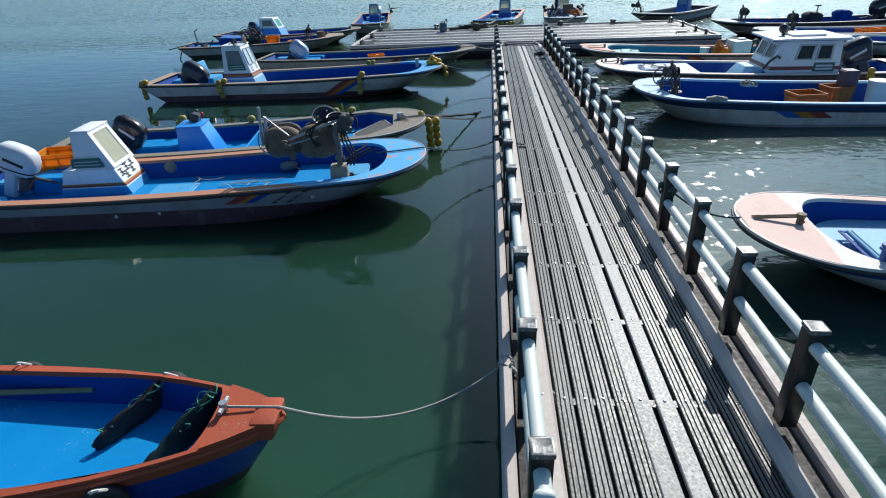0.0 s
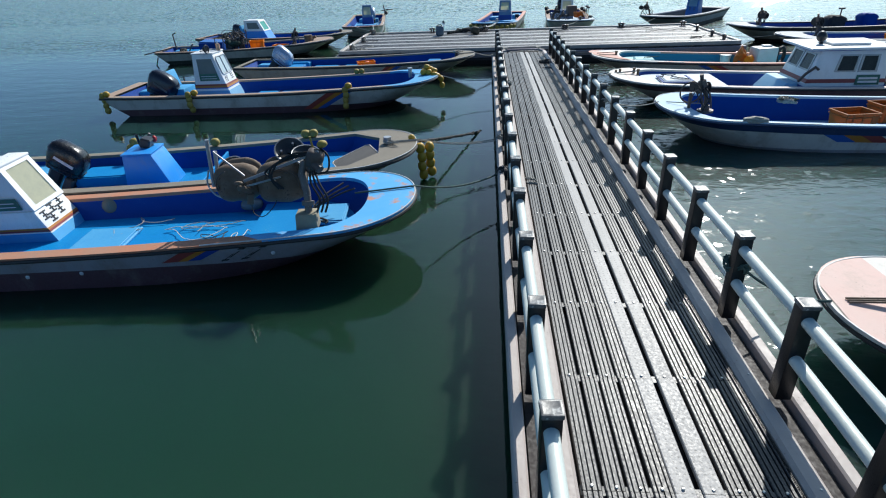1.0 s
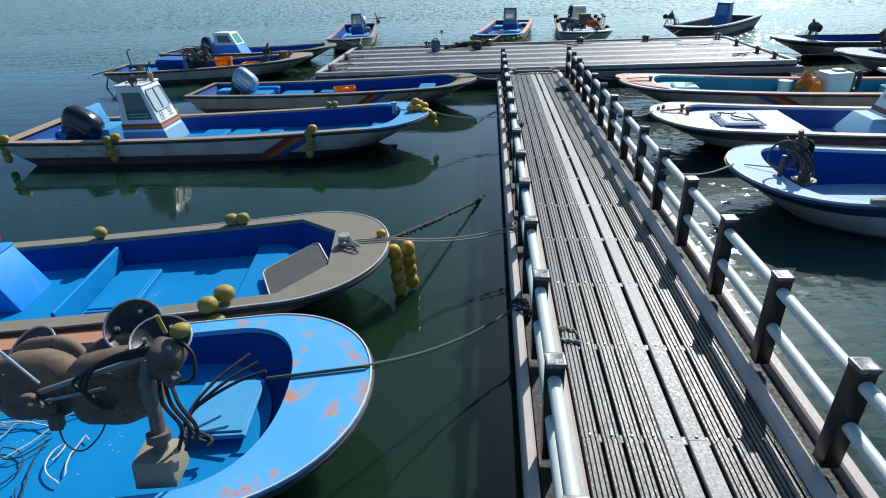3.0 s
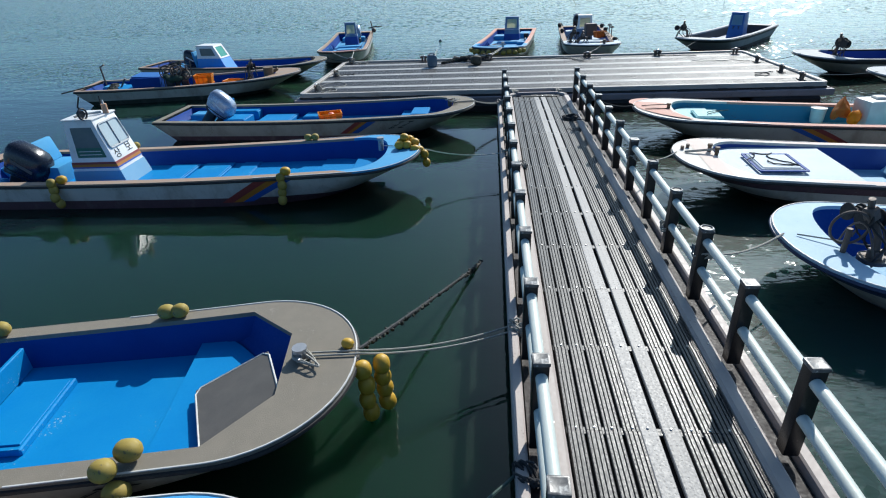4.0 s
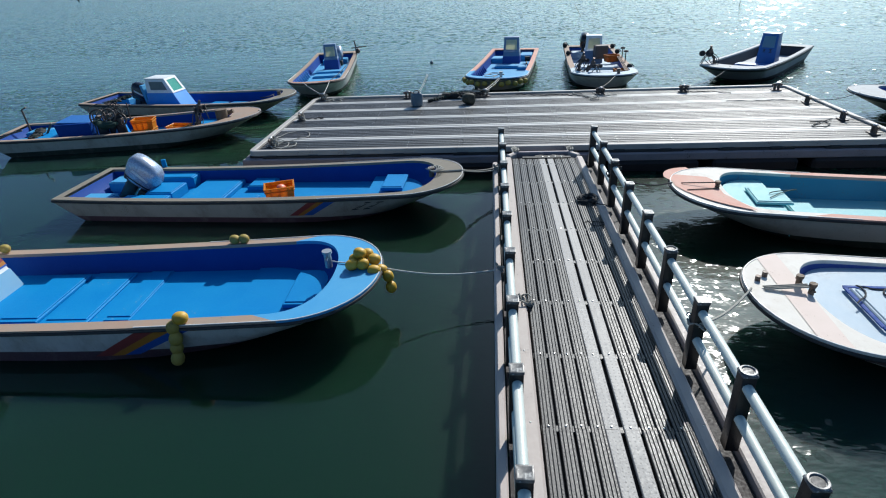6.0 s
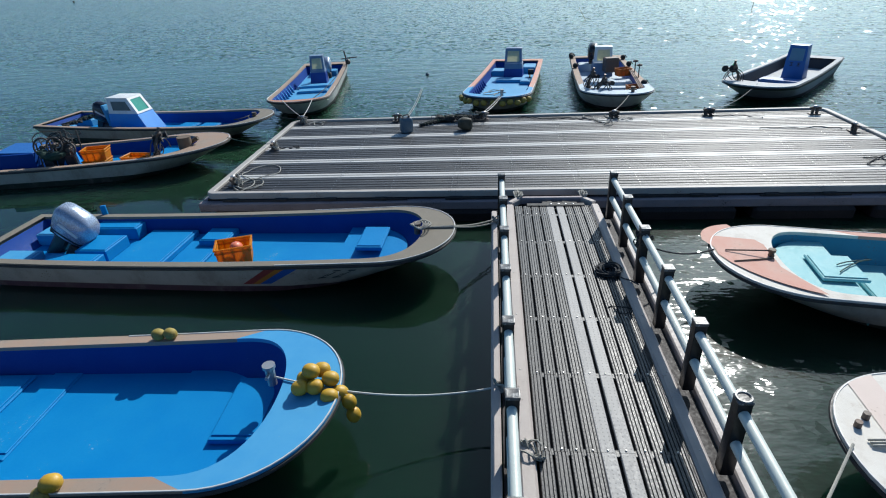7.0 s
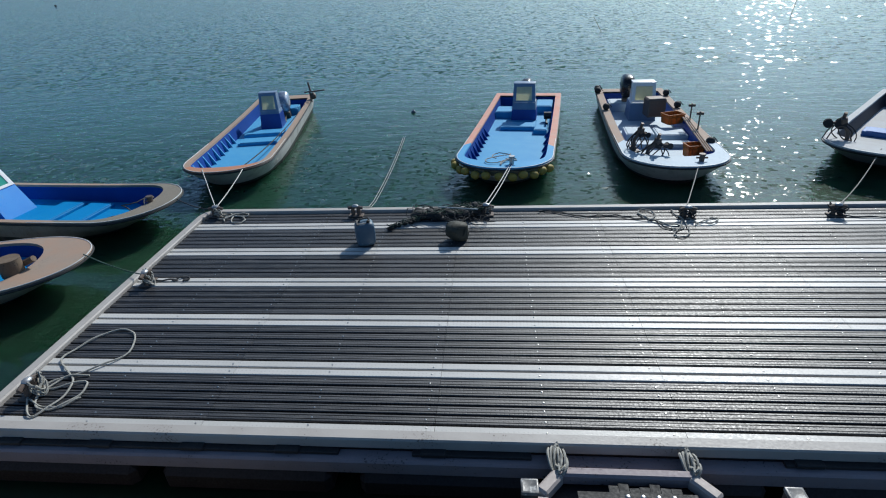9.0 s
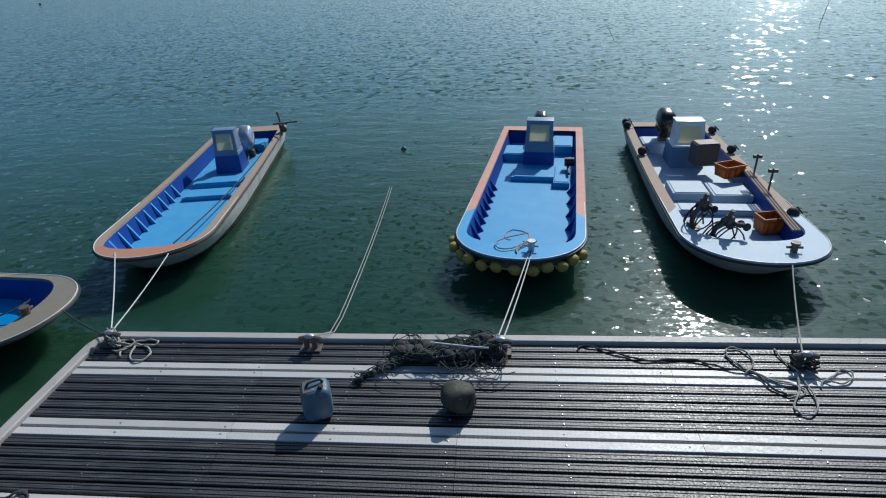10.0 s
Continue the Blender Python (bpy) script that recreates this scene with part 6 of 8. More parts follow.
def on_front(u, v):
    a, b, c, d = (Vector(p) for p in B3.front)
    return a.lerp(b, u).lerp(d.lerp(c, u), v) + fr_u.cross(fr_v).normalized() * 0.012


ring = []
for cu, cv, a0 in ((0.84, 0.87, 0), (0.16, 0.87, 90), (0.16, 0.62, 180), (0.84, 0.62, 270)):
    ring += [on_front(cu + 0.075 * math.cos(radians(a0 + k * 22.5)), cv + 0.055 * math.sin(radians(a0 + k * 22.5))) for k in range(5)]
bm = bmesh.new()
tube(bm, ring + ring[:1], 0.016, 6, cap=False)
fr = part("window_rim", bm, galvanised, con, "aluminium window rim with rounded corners")
part("mullion", tube(bmesh.new(), [on_front(0.5, 0.57), on_front(0.5, 0.92)], 0.013, 6), galvanised, con)
for u0, u1 in ((0.09, 0.495), (0.505, 0.91)):
    part("pane", slab(bmesh.new(), B3.front, u0, u1, 0.585, 0.905, 0.006), screen_pale, con, "pale blue-grey front pane")
t = Vector(B3.top)
part("signal_lamp", tube(bmesh.new(), [t + Vector((0.27, 0.12, -0.01)), t + Vector((0.27, 0.12, 0.05)), t + Vector((0.27, 0.12, 0.13)), t + Vector((0.27, 0.12, 0.16))], 0.05, 14), lamp_peach, B3.root, "faded orange signal lamp")
part("lamp_tip", tube(bmesh.new(), [t + Vector((0.27, 0.12, 0.16)), t + Vector((0.27, 0.12, 0.23))], 0.022, 10, taper=0.4), tank_white, B3.root)
part("antenna", tube(bmesh.new(), [t + Vector((0.20, 0.16, 0.0)), t + Vector((0.19, 0.16, 0.12)), t + Vector((0.21, 0.15, 0.30))], 0.010, 6), black_plastic, B3.root, "short black whip aerial")
part("lamp_arm", tube(bmesh.new(), [t + Vector((0.22, 0.05, 0.03)), t + Vector((0.05, -0.18, 0.05)), t + Vector((-0.02, -0.34, 0.04))], 0.022, 8), galvanised, B3.root)
bm = bmesh.new()
c = t + Vector((0.16, -0.36, 0.09))
tube(bm, [c + Vector((0.02 * math.cos(u), 0.085 * math.cos(u), 0.095 * math.sin(u))) for u in np.linspace(0, math.tau, 20)], 0.017, 7)
tube(bm, [c + Vector((-0.07, 0.02, 0)), c], 0.06, 12)
tube(bm, [c + Vector((-0.03, 0.02, -0.10)), c + Vector((-0.03, 0.02, 0))], 0.016, 6)
part("searchlight", bm, black_plastic, B3.root, "round black searchlight")
p = B3.local((-3.42, -11.1, 0))
B3.motor(p.x - 0.1, p.y, 0.20, cowl_navy, 32, 1.18, "dark navy tilted outboard motor", mat_grey)
p = B3.local((-2.98, -10.75, 0))
bm = bmesh.new()
hexa(bm, (p.x - 0.2, p.x + 0.2, p.y - 0.35, p.y + 0.35, 0.16), (p.x - 0.2, p.x + 0.2, p.y - 0.35, p.y + 0.35, 0.5), 0.03)
hexa(bm, (p.x - 0.24, p.x - 0.16, p.y - 0.35, p.y + 0.35, 0.5), (p.x - 0.34, p.x - 0.26, p.y - 0.33, p.y + 0.33, 0.92), 0.03)
part("helm_seat", bm, blue_light, B3.root, "light blue moulded seat")
for x, y, lx, ly, h in ((-0.75, -10.75, 0.55, 1.2, 0.05), (-0.1, -10.7, 0.6, 1.3, 0.035), (0.55, -10.6, 0.35, 1.3, 0.02)):
    q = B3.local((x, y, 0))
    B3.hatch(q.x, q.y, lx, ly, h)
q = B3.local((2.75, -10.55, 0))
B3.hatch(q.x + 0.2, q.y, 0.5, 0.9, 0.06, blue_floor, z=0.22)
q = B3.local((3.25, -10.5, 0))
B3.bitt(q.x, q.y, 0.16, galvanised)
# the mossy tone also holds the shade on these hull-side floats
for x, y, n, sd in ((-4.45, -11.92, 4, 31), (-2.15, -12.0, 4, 32), (1.78, -11.86, 4, 33)):
    float_string((x, y, 0.60), (x + 0.02, y - 0.09, 0.12), n, 0.145, float_mossy, 0.03, sd, "string of mossy yellow fender floats at the hull, shade in their colour")
    rim_float(B3, x, False, 0.15, None, 0.07, 0.3, sd, "yellow float lying on the gunwale")
for x, up in ((1.64, 0.06), (-2.05, 0.07), (-1.90, 0.07), (1.78, 0.06)):
    rim_float(B3, x, True, 0.135, float_mossy, up, seed=int(x * 7))
rng = random.Random(9)
for k, (dx, dy, z) in enumerate(((0, 0, 0.72), (0.13, 0.1, 0.74), (-0.12, 0.1, 0.74), (0.02, 0.2, 0.75), (-0.05, 0.1, 0.84), (0.15, -0.06, 0.66), (-0.14, -0.02, 0.71), (0.22, 0.05, 0.62))):
    float_string((3.72 + dx, -10.72 + dy, z), (3.82 + dx, -10.70 + dy, z + rng.uniform(-0.03, 0.03)), 1, 0.145, None, 0.0, 60 + k, "yellow float in the cluster on the bow")
float_string((4.06, -10.70, 0.62), (4.12, -10.72, 0.30), 2, 0.14, None, 0.01, 70)

# -- grey-rimmed boat with silver outboard and crate --
B4 = Boat("blue boat with weathered grey rim, silver outboard and orange crate", (4.89, -7.06), (-2.8, -6.92), 1.96, 0.42, 0.62, round_at=0.70, blunt=2.3, edge=2.2, gun=0.13, fore=0.5, aft=0.16,
          open_blunt=2.8, over=0.75, mats=dict(gun=gun_grey, fore=gun_grey, hull=hull_cream, boot=boot_maroon), step=(2.0, 0.10, blue_floor), floor=0.14, band=0.11)
B4.flag(B4.local((2.20, -7.8, 0)).x, [(0.17, stripe_red, "red_band"), (0.13, stripe_orange, "orange_band"), (0.20, stripe_blue, "blue_band")], False, 0.05, 0.03, 0.42)
B4.marks([B4.local((3.32, -7.8, 0)).x, B4.local((3.55, -7.8, 0)).x], False, 0.14, 0.08)
p = B4.local((-1.72, -6.85, 0))
B4.motor(p.x, p.y, 0.30, cowl_silver, 40, 1.05, "silver-blue tilted outboard motor")
for x, y, lx, ly, h in ((-1.15, -6.2, 0.85, 0.5, 0.22), (-1.05, -6.95, 0.55, 0.6, 0.2), (-1.2, -7.55, 0.9, 0.45, 0.2), (-0.15, -6.9, 0.85, 1.3, 0.10), (0.75, -6.45, 0.5, 0.5, 0.10), (0.62, -7.3, 0.5, 0.6, 0.05)):
    q = B4.local((x, y, 0))
    B4.hatch(q.x, q.y, lx, ly, h)
q = B4.local((3.55, -6.85, 0))
B4.hatch(q.x, q.y, 0.42, 0.75, 0.06, blue_floor, z=0.32)
q = B4.local((4.3, -7.03, 0))
B4.bitt(q.x, q.y, 0.10)
for k in range(4):
    rope([B4.m @ Vector((q.x + 0.1 * math.cos(u) + 0.04 * k, q.y + (0.09 + 0.02 * k) * math.sin(u), 0.68 + 0.02 * math.sin(u * 2 + k))) for u in np.linspace(0, 6.4, 14)], rope_grey, 0.012, "grey rope wound round the bow bitt", "rope_coil", 5, "loose ropes")
c = crate((1.40, -7.25, 0.165), 20, (0.52, 0.37, 0.31), label="orange crate with a pink buoy inside, on the boat's floor")
bm = bmesh.new()
blob(bm, (0, 0, 0), (0.20, 0.20, 0.26), 16, 10, rot=(60, 20, 0))
single("pink_buoy", bm, buoy_pink, "faded pink buoy lying in the orange crate", "buoy", m=pose(1.42, -7.21, 0.38))
bm = bmesh.new()
box(bm, (0, 0, 0.1), (0.09, 0.06, 0.24), bevel=0.01)
single("cleat_board", bm, blue_floor, "blue painted board standing at the stern gunwale", "board", m=pose(-1.55, -6.02, 0.40, 0, 0, 20))

# -- boat with blue tank and crates --
B5 = Boat("tan-rimmed boat loaded with a blue tank, crates and net gear", (-1.04, -1.78), (-7.8, -2.98), 2.02, 0.42, 0.60, round_at=0.60, blunt=2.0, edge=1.8, gun=0.12, fore=0.8, aft=0.16,
          nose=1.6, over=0.7, mats=dict(gun=gun_tan, fore=gun_tan, hull=hull_cream, boot=boot_green), step=(1.6, 0.14, blue_floor))
q = B5.local((-5.75, -2.68, 0))
root = part("live_tank", hexa(bmesh.new(), (q.x - 0.42, q.x + 0.42, q.y - 0.45, q.y + 0.45, 0.14), (q.x - 0.46, q.x + 0.46, q.y - 0.5, q.y + 0.5, 0.70), 0.03), blue_wall, B5.root, "square blue tank")
bm = bmesh.new()
box(bm, (q.x, q.y, 0.71), (0.86, 0.86, 0.03), bevel=0.01, rot=(0, 3, 0))
part("lid", bm, console_deep, root)
q = B5.local((-4.75, -2.63, 0))
B5.console(q.x, q.y, 0.4, 0.5, 0.5, console_blue, None, slope=0.1)
gear = thing("net_gear", "dark net winch with drums, posts and hanging nets on the boat", "net gear", "net gear", B5.m)
rng = random.Random(3)
bm = bmesh.new()
for k in range(3):
    box(bm, (q.x - 0.28 + 0.2 * k, q.y - 0.1 + 0.12 * (k % 2), 0.40 + 0.05 * k), (0.22, 0.5, 0.5 + 0.08 * k), rot=(rng.uniform(-5, 5), rng.uniform(-5, 5), 12 * k), bevel=0.03)
part("winch_body", bm, black_plastic, gear)
for dx, dy, z, r in ((-0.30, -0.30, 0.82, 0.20), (0.02, -0.38, 0.86, 0.17), (0.25, -0.30, 0.72, 0.15)):
    bm = bmesh.new()
    c = Vector((q.x + dx, q.y + dy, z))
    tube(bm, [c + Vector((r * math.cos(u), 0.05 * math.sin(u), r * math.sin(u))) for u in np.linspace(0, math.tau, 22)], 0.022, 7)
    for u in (0.3, 1.8, 3.4, 4.9):
        tube(bm, [c, c + Vector((r * math.cos(u), 0.05 * math.sin(u), r * math.sin(u)))], 0.012, 5)
    tube(bm, [c + Vector((0, -0.06, 0)), c + Vector((0, 0.10, 0))], 0.05, 10)
    part("wheel", bm, iron, gear, "dark iron wheel")
for k in range(5):
    bm = bmesh.new()
    x0, y0 = q.x - 0.4 + 0.19 * k, q.y + rng.uniform(-0.4, 0.4)
    tube(bm, [(x0, y0, 0.3), (x0 + rng.uniform(-0.05, 0.05), y0, 0.85 + rng.uniform(0.0, 0.35))], 0.018, 7)
    part("post", bm, iron, gear)
for k in range(12):
    bm = bmesh.new()
    a0 = rng.uniform(0, 6)
    tube(bm, [(q.x - 0.08 + (0.22 + 0.02 * k) * math.cos(a0 + u), q.y + 0.3 * math.sin(a0 * 2 + u), 0.62 + 0.035 * k + 0.10 * math.sin(u * 2 + k)) for u in np.linspace(0, 4, 11)], 0.012, 5)
    part("hose", bm, rubber, gear)
ob = lump("hung_net", [(q.x - 0.35, q.y - 0.42, 0.75), (q.x - 0.1, q.y - 0.48, 0.62), (q.x + 0.2, q.y - 0.46, 0.66)], 0.26, net_green, 5, "dark green net hung on the winch")
ob.parent = gear
tagged(ob, "dark green hung net")
del ob["category"], ob["group"]
for x, y, z, tn in ((-3.95, -2.73, 0.16, 10), (-3.93, -2.71, 0.42, 14), (-2.95, -2.75, 0.24, -5)):
    crate((x, y, z), tn, (0.52, 0.36, 0.26), label="orange plastic crate standing in the boat")
q = B5.local((-2.45, -2.53, 0))
hauler(B5, q.x, q.y - 0.2, 0.45, (0.05, 0.5), 0.4, 0.16)
q = B5.local((-1.95, -2.23, 0))
bm = bmesh.new()
tube(bm, [(q.x, q.y, 0.50), (q.x, q.y, 0.78)], 0.16, 16)
tube(bm, [(q.x - 0.05, q.y + 0.15, 0.55), (q.x + 0.3, q.y + 0.1, 0.70)], 0.05, 8)
part("mooring_drum", bm, rust, B5.root)
H5 = B5.L / 2
part("stern_post", tube(bmesh.new(), [(-H5 + 0.45, 0.35, 0.4), (-H5 + 0.42, 0.35, 0.98), (-H5 + 0.58, 0.30, 1.05)], 0.025, 8), iron, B5.root)
part("stern_post", tube(bmesh.new(), [(-H5 - 0.45, -0.75, 0.40), (-H5 + 0.8, -0.55, 0.62)], 0.02, 6), iron, B5.root)
part("stern_post", tube(bmesh.new(), [(-H5 + 0.1, -0.9, 0.3), (-H5 - 0.05, -0.95, -0.1)], 0.025, 6), iron, B5.root)
part("stern_post", tube(bmesh.new(), [(-H5 + 0.9, 0.1, 0.2), (-H5 + 1.2, 0.1, 0.62)], 0.03, 6), iron, B5.root)
B5.hatch(-H5 + 1.2, 0, 0.7, 1.2, 0.2)
net_heap("fishing_net", [tuple(B5.m @ Vector((-H5 + 0.7, 0.4, 0.35))), tuple(B5.m @ Vector((-H5 + 0.9, -0.4, 0.32)))], 0.25, net_dark, 18, "dark net heaped at the boat's stern")

# -- boat with green-windowed console --
B6 = Boat("tan-rimmed boat with white and blue console and green windscreen", (-0.80, 0.37), (-7.95, 1.28), 2.0, 0.42, 0.60, round_at=0.62, blunt=2.2, edge=2.0, gun=0.11, fore=0.48, aft=0.16,
          over=0.7, fore_from=1.7, mats=dict(gun=gun_tan, fore=gun_grey, hull=hull_brown, boot=boot_green))
p = B6.local((-5.15, 0.95, 0))
B6.console(p.x, p.y, 1.3, 0.72, 0.98, console_white, console_blue, 0.56, slope=0.55, screen=screen_green, screen_v=(0.60, 0.95), side_pane=(0.66, 0.92), marks=((0.2, 0.58), (0.58, 0.59)))
p = B6.local((-6.30, 1.07, 0))
B6.motor(p.x, p.y, 0.28, cowl_navy, 20, 1.0, "dark outboard motor")
p = B6.local((-5.82, 1.02, 0))
bm = bmesh.new()
hexa(bm, (p.x - 0.08, p.x + 0.02, p.y - 0.3, p.y + 0.3, 0.3), (p.x - 0.2, p.x - 0.1, p.y - 0.28, p.y + 0.28, 0.92), 0.03)
part("helm_seat", bm, blue_light, B6.root)
for x, y in ((-3.7, 0.77), (-3.0, 0.67)):
    q = B6.local((x, y, 0))
    B6.hatch(q.x, q.y, 0.55, 1.2, 0.07)
q = B6.local((-1.40, 0.42, 0))
B6.rope_heap(q.x, q.y, 0.50, 14, 0.05, 41, rope_dark, 0.012)
B6.rope_heap(q.x - 0.5, q.y - 0.3, 0.22, 14, 0.05, 42, rope_dark, 0.010)
B6.bitt(q.x + 0.15, q.y, 0.1)
q = B6.local((-7.20, 1.07, 0))
net_heap("fishing_net", [tuple(B6.m @ Vector((q.x, 0.5, 0.38))), tuple(B6.m @ Vector((q.x, -0.6, 0.38)))], 0.24, net_dark, 19, "dark net lying at the boat's stern")

for b in (B1, B2, B3, B4, B5, B6):
    b.hatch(-b.L / 2 + 0.62, 0.55, 0.6, 0.55, 0.20, blue_light, name="stern_locker")
    b.hatch(-b.L / 2 + 0.62, -0.55, 0.6, 0.55, 0.20, blue_light, name="stern_locker")

# -- boats beyond the platform --
F1 = Boat("white boat with tan rim, blue ribbed inside and dull console", (-0.62, 1.90), (-1.78, 9.92), 2.0, 0.46, 0.62, round_at=0.84, blunt=2.4, edge=2.6, gun=0.145, fore=0.36, aft=0.5,
          open_blunt=4.5, rake=1.0, narrow=0.94, mats=dict(gun=gun_tan, fore=gun_orange, hull=hull_white, boot=boot_green, wall=blue_wall, floor=blue_light))
F1.ribs(0.2, 3.1, 9, False, blue_light)
p = F1.local((-1.38, 7.35, 0))
F1.console(p.x, p.y, 0.62, 0.62, 1.02, console_slate, blue_navy, 0.42, slope=0.2, screen=screen_dull, screen_v=(0.58, 0.93), hood=0.5)
p = F1.local((-1.30, 8.4, 0))
F1.motor(p.x, p.y, 0.36, cowl_silver, 30, 0.9, "grey-hooded outboard motor")
for y, l, h in ((5.6, 0.5, 0.08), (6.3, 0.45, 0.12), (9.0, 0.6, 0.2)):
    F1.hatch(F1.local((-1.2, y, 0)).x, 0.0, l, 1.1, h)
q = F1.local((-0.75, 9.4, 0))
bm = bmesh.new()
tube(bm, [(q.x, q.y, 0.4), (q.x + 0.1, q.y, 0.75), (q.x + 0.35, q.y + 0.25, 0.8)], 0.03, 6)
tube(bm, [(q.x, q.y - 0.2, 0.72), (q.x + 0.1, q.y + 0.5, 0.78)], 0.022, 6)
tube(bm, [(q.x - 0.05, q.y, 0.75), (q.x - 0.12, q.y - 0.06, 1.02)], 0.03, 6)
blob(bm, (q.x + 0.05, q.y + 0.1, 0.6), (0.22, 0.2, 0.25), 8, 6, rough=0.4)
part("stern_gear", bm, iron, F1.root)
rope(hang(F1.m @ Vector((3.2, 0.3, 0.42)), F1.m @ Vector((-2.6, 0.85, 0.5)), 0.12), rope_dark, 0.014, "dark rope stretched along the boat's floor", "rope_line", 6, "loose ropes")

F2 = Boat("blue boat with pink side rims and mossy floats round its bow", (5.47, 1.86), (6.52, 9.35), 2.14, 0.42, 0.60, round_at=0.80, blunt=2.3, edge=2.5, gun=0.16, fore=0.5, aft=0.35,
          open_blunt=4.0, rake=0.9, narrow=0.96, fore_from=1.7, mats=dict(gun=gun_pink, fore=blue_light, hull=hull_cream, boot=boot_green, floor=blue_light))
F2.ribs(0.0, 2.7, 9, False, blue_wall)
F2.ribs(0.0, 2.4, 5, True, blue_wall)
p = F2.local((6.30, 7.55, 0))
F2.console(p.x, p.y, 0.6, 0.72, 1.02, console_slate, blue_navy, 0.30, slope=0.12, screen=screen_dull, screen_v=(0.56, 0.93), hood=0.5)
p = F2.local((6.42, 8.75, 0))
F2.motor(p.x, p.y, 0.38, cowl_black, 10, 0.95, "black outboard motor")
for x, y, lx, ly, h in ((6.2, 6.4, 0.5, 1.2, 0.10), (5.75, 7.9, 0.7, 0.55, 0.18), (6.95, 8.4, 0.9, 0.5, 0.22), (6.7, 6.3, 1.1, 0.35, 0.12)):
    q = F2.local((x, y, 0))
    F2.hatch(q.x, q.y, lx, ly, h, blue_light)
q = F2.local((6.82, 6.1, 0))
bm = bmesh.new()
tube(bm, [(q.x, q.y, 0.34), (q.x - 0.45, q.y - 0.03, 0.36)], 0.03, 8)
tube(bm, [(q.x - 0.48, q.y - 0.1, 0.44), (q.x - 0.5, q.y + 0.1, 0.44)], 0.10, 12)
single("deck_brush", bm, black_plastic, "dark long-handled tool lying on the hatch", "tool", m=F2.m)
q = F2.local((5.75, 2.15, 0))
F2.bitt(q.x, q.y, 0.16, galvanised)
F2.rope_heap(q.x - 0.25, q.y - 0.35, 0.61, 30, 0.045, 44, rope_grey, 0.011)
n = len(F2.out)
for i in range(12, n - 12, 2):
    x, y = F2.out[i]
    pt = F2.m @ Vector((x * 1.005, y * 1.05, 0.42 - 0.04 * math.sin(i * 1.3)))
    nx = F2.m @ Vector((F2.out[i + 2][0] * 1.005, F2.out[i + 2][1] * 1.05, 0.42))
    float_string(tuple(pt), tuple(nx), 1 if (nx - pt).length < 0.30 else 2, 0.17, float_mossy, 0.02, i, "mossy yellow fender float roped along the bow")

F3 = Boat("white boat with cream rim, dark outboard, crates and net gear", (9.14, 1.68), (9.70, 9.45), 2.16, 0.44, 0.62, round_at=0.74, blunt=2.3, edge=2.2, gun=0.20, fore=0.75, aft=0.4,
          open_blunt=3.0, rake=1.0, narrow=0.95, fore_from=1.9, mats=dict(gun=gun_tan, fore=deck_frost, hull=hull_white, boot=boot_dark, wall=blue_navy, floor=deck_frost))
p = F3.local((9.58, 7.25, 0))
F3.console(p.x, p.y, 0.8, 0.72, 1.0, console_white, console_slate, 0.46, slope=0.22, screen=screen_dull, screen_v=(0.55, 0.92), hood=0.5)
p = F3.local((9.40, 8.3, 0))
F3.motor(p.x, p.y, 0.42, cowl_black, 8, 1.05, "large black outboard motor")
for x, y, lx, ly, h in ((9.1, 5.35, 0.7, 0.7, 0.16), (9.85, 5.2, 0.7, 0.75, 0.16), (9.4, 4.45, 0.35, 1.6, 0.10), (9.2, 8.2, 0.6, 0.7, 0.25)):
    q = F3.local((x, y, 0))
    F3.hatch(q.x, q.y, lx, ly, h, deck_frost)
q = F3.local((9.75, 6.5, 0))
bm = bmesh.new()
box(bm, (q.x, q.y, 0.62), (0.4, 0.5, 0.5), rot=(0, 0, 10), bevel=0.04)
part("gear_box", bm, iron, F3.root)
# brown plastic here: the orange crates' shade is in the colour
crate((10.05, 5.8, 0.36), 20, (0.46, 0.34, 0.24), basket_brown, label="orange basket of gear beside the console")
crate((9.95, 3.6, 0.18), 8, (0.42, 0.30, 0.28), basket_brown, label="orange crate standing on the pale deck")
q = F3.local((8.65, 2.75, 0))
hauler(F3, q.x, q.y, 0.42, (0.1, 0.4), 0.36, 0.11)
hauler(F3, q.x - 0.3, q.y - 0.25, 0.50, (0.05, 0.25), 0.42, 0.10)
q = F3.local((9.55, 2.05, 0))
F3.bitt(q.x, q.y, 0.14)
for x, y in ((8.69, 9.3), (8.54, 6.9), (10.58, 8.4), (10.48, 6.9), (10.22, 3.5), (8.66, 9.0)):
    p = Vector((x, y, 0.56))
    bm = bmesh.new()
    blob(bm, (0, 0, 0), (0.2, 0.2, 0.19), 12, 8, rough=0.1)
    tube(bm, [(0, 0, 0.08), (0.1, 0.1, 0.06), (0.16, 0.0, -0.02)], 0.012, 5)
    single("black_float", bm, rubber, "round black float lying on the boat's rim", "float", "black floats", m=pose(*p))
for y in (4.6, 5.4):
    q = F3.local((10.30 + 0.07 * (y - 4.6), y, 0))
    bm = bmesh.new()
    tube(bm, [(q.x, q.y, 0.45), (q.x, q.y, 0.95)], 0.02, 6)
    box(bm, (q.x, q.y, 0.9), (0.05, 0.16, 0.06))
    part("rod_holder", bm, iron, F3.root)
for k in range(3):
    single("wooden_pole", tube(bmesh.new(), [F3.local((9.96 + 0.05 * k, 2.9, 0.52)), F3.local((10.18 + 0.05 * k, 5.4, 0.60))], 0.018, 6), gun_tan, "thin wooden pole lying along the boat's side", "pole", "wooden poles", m=F3.m)

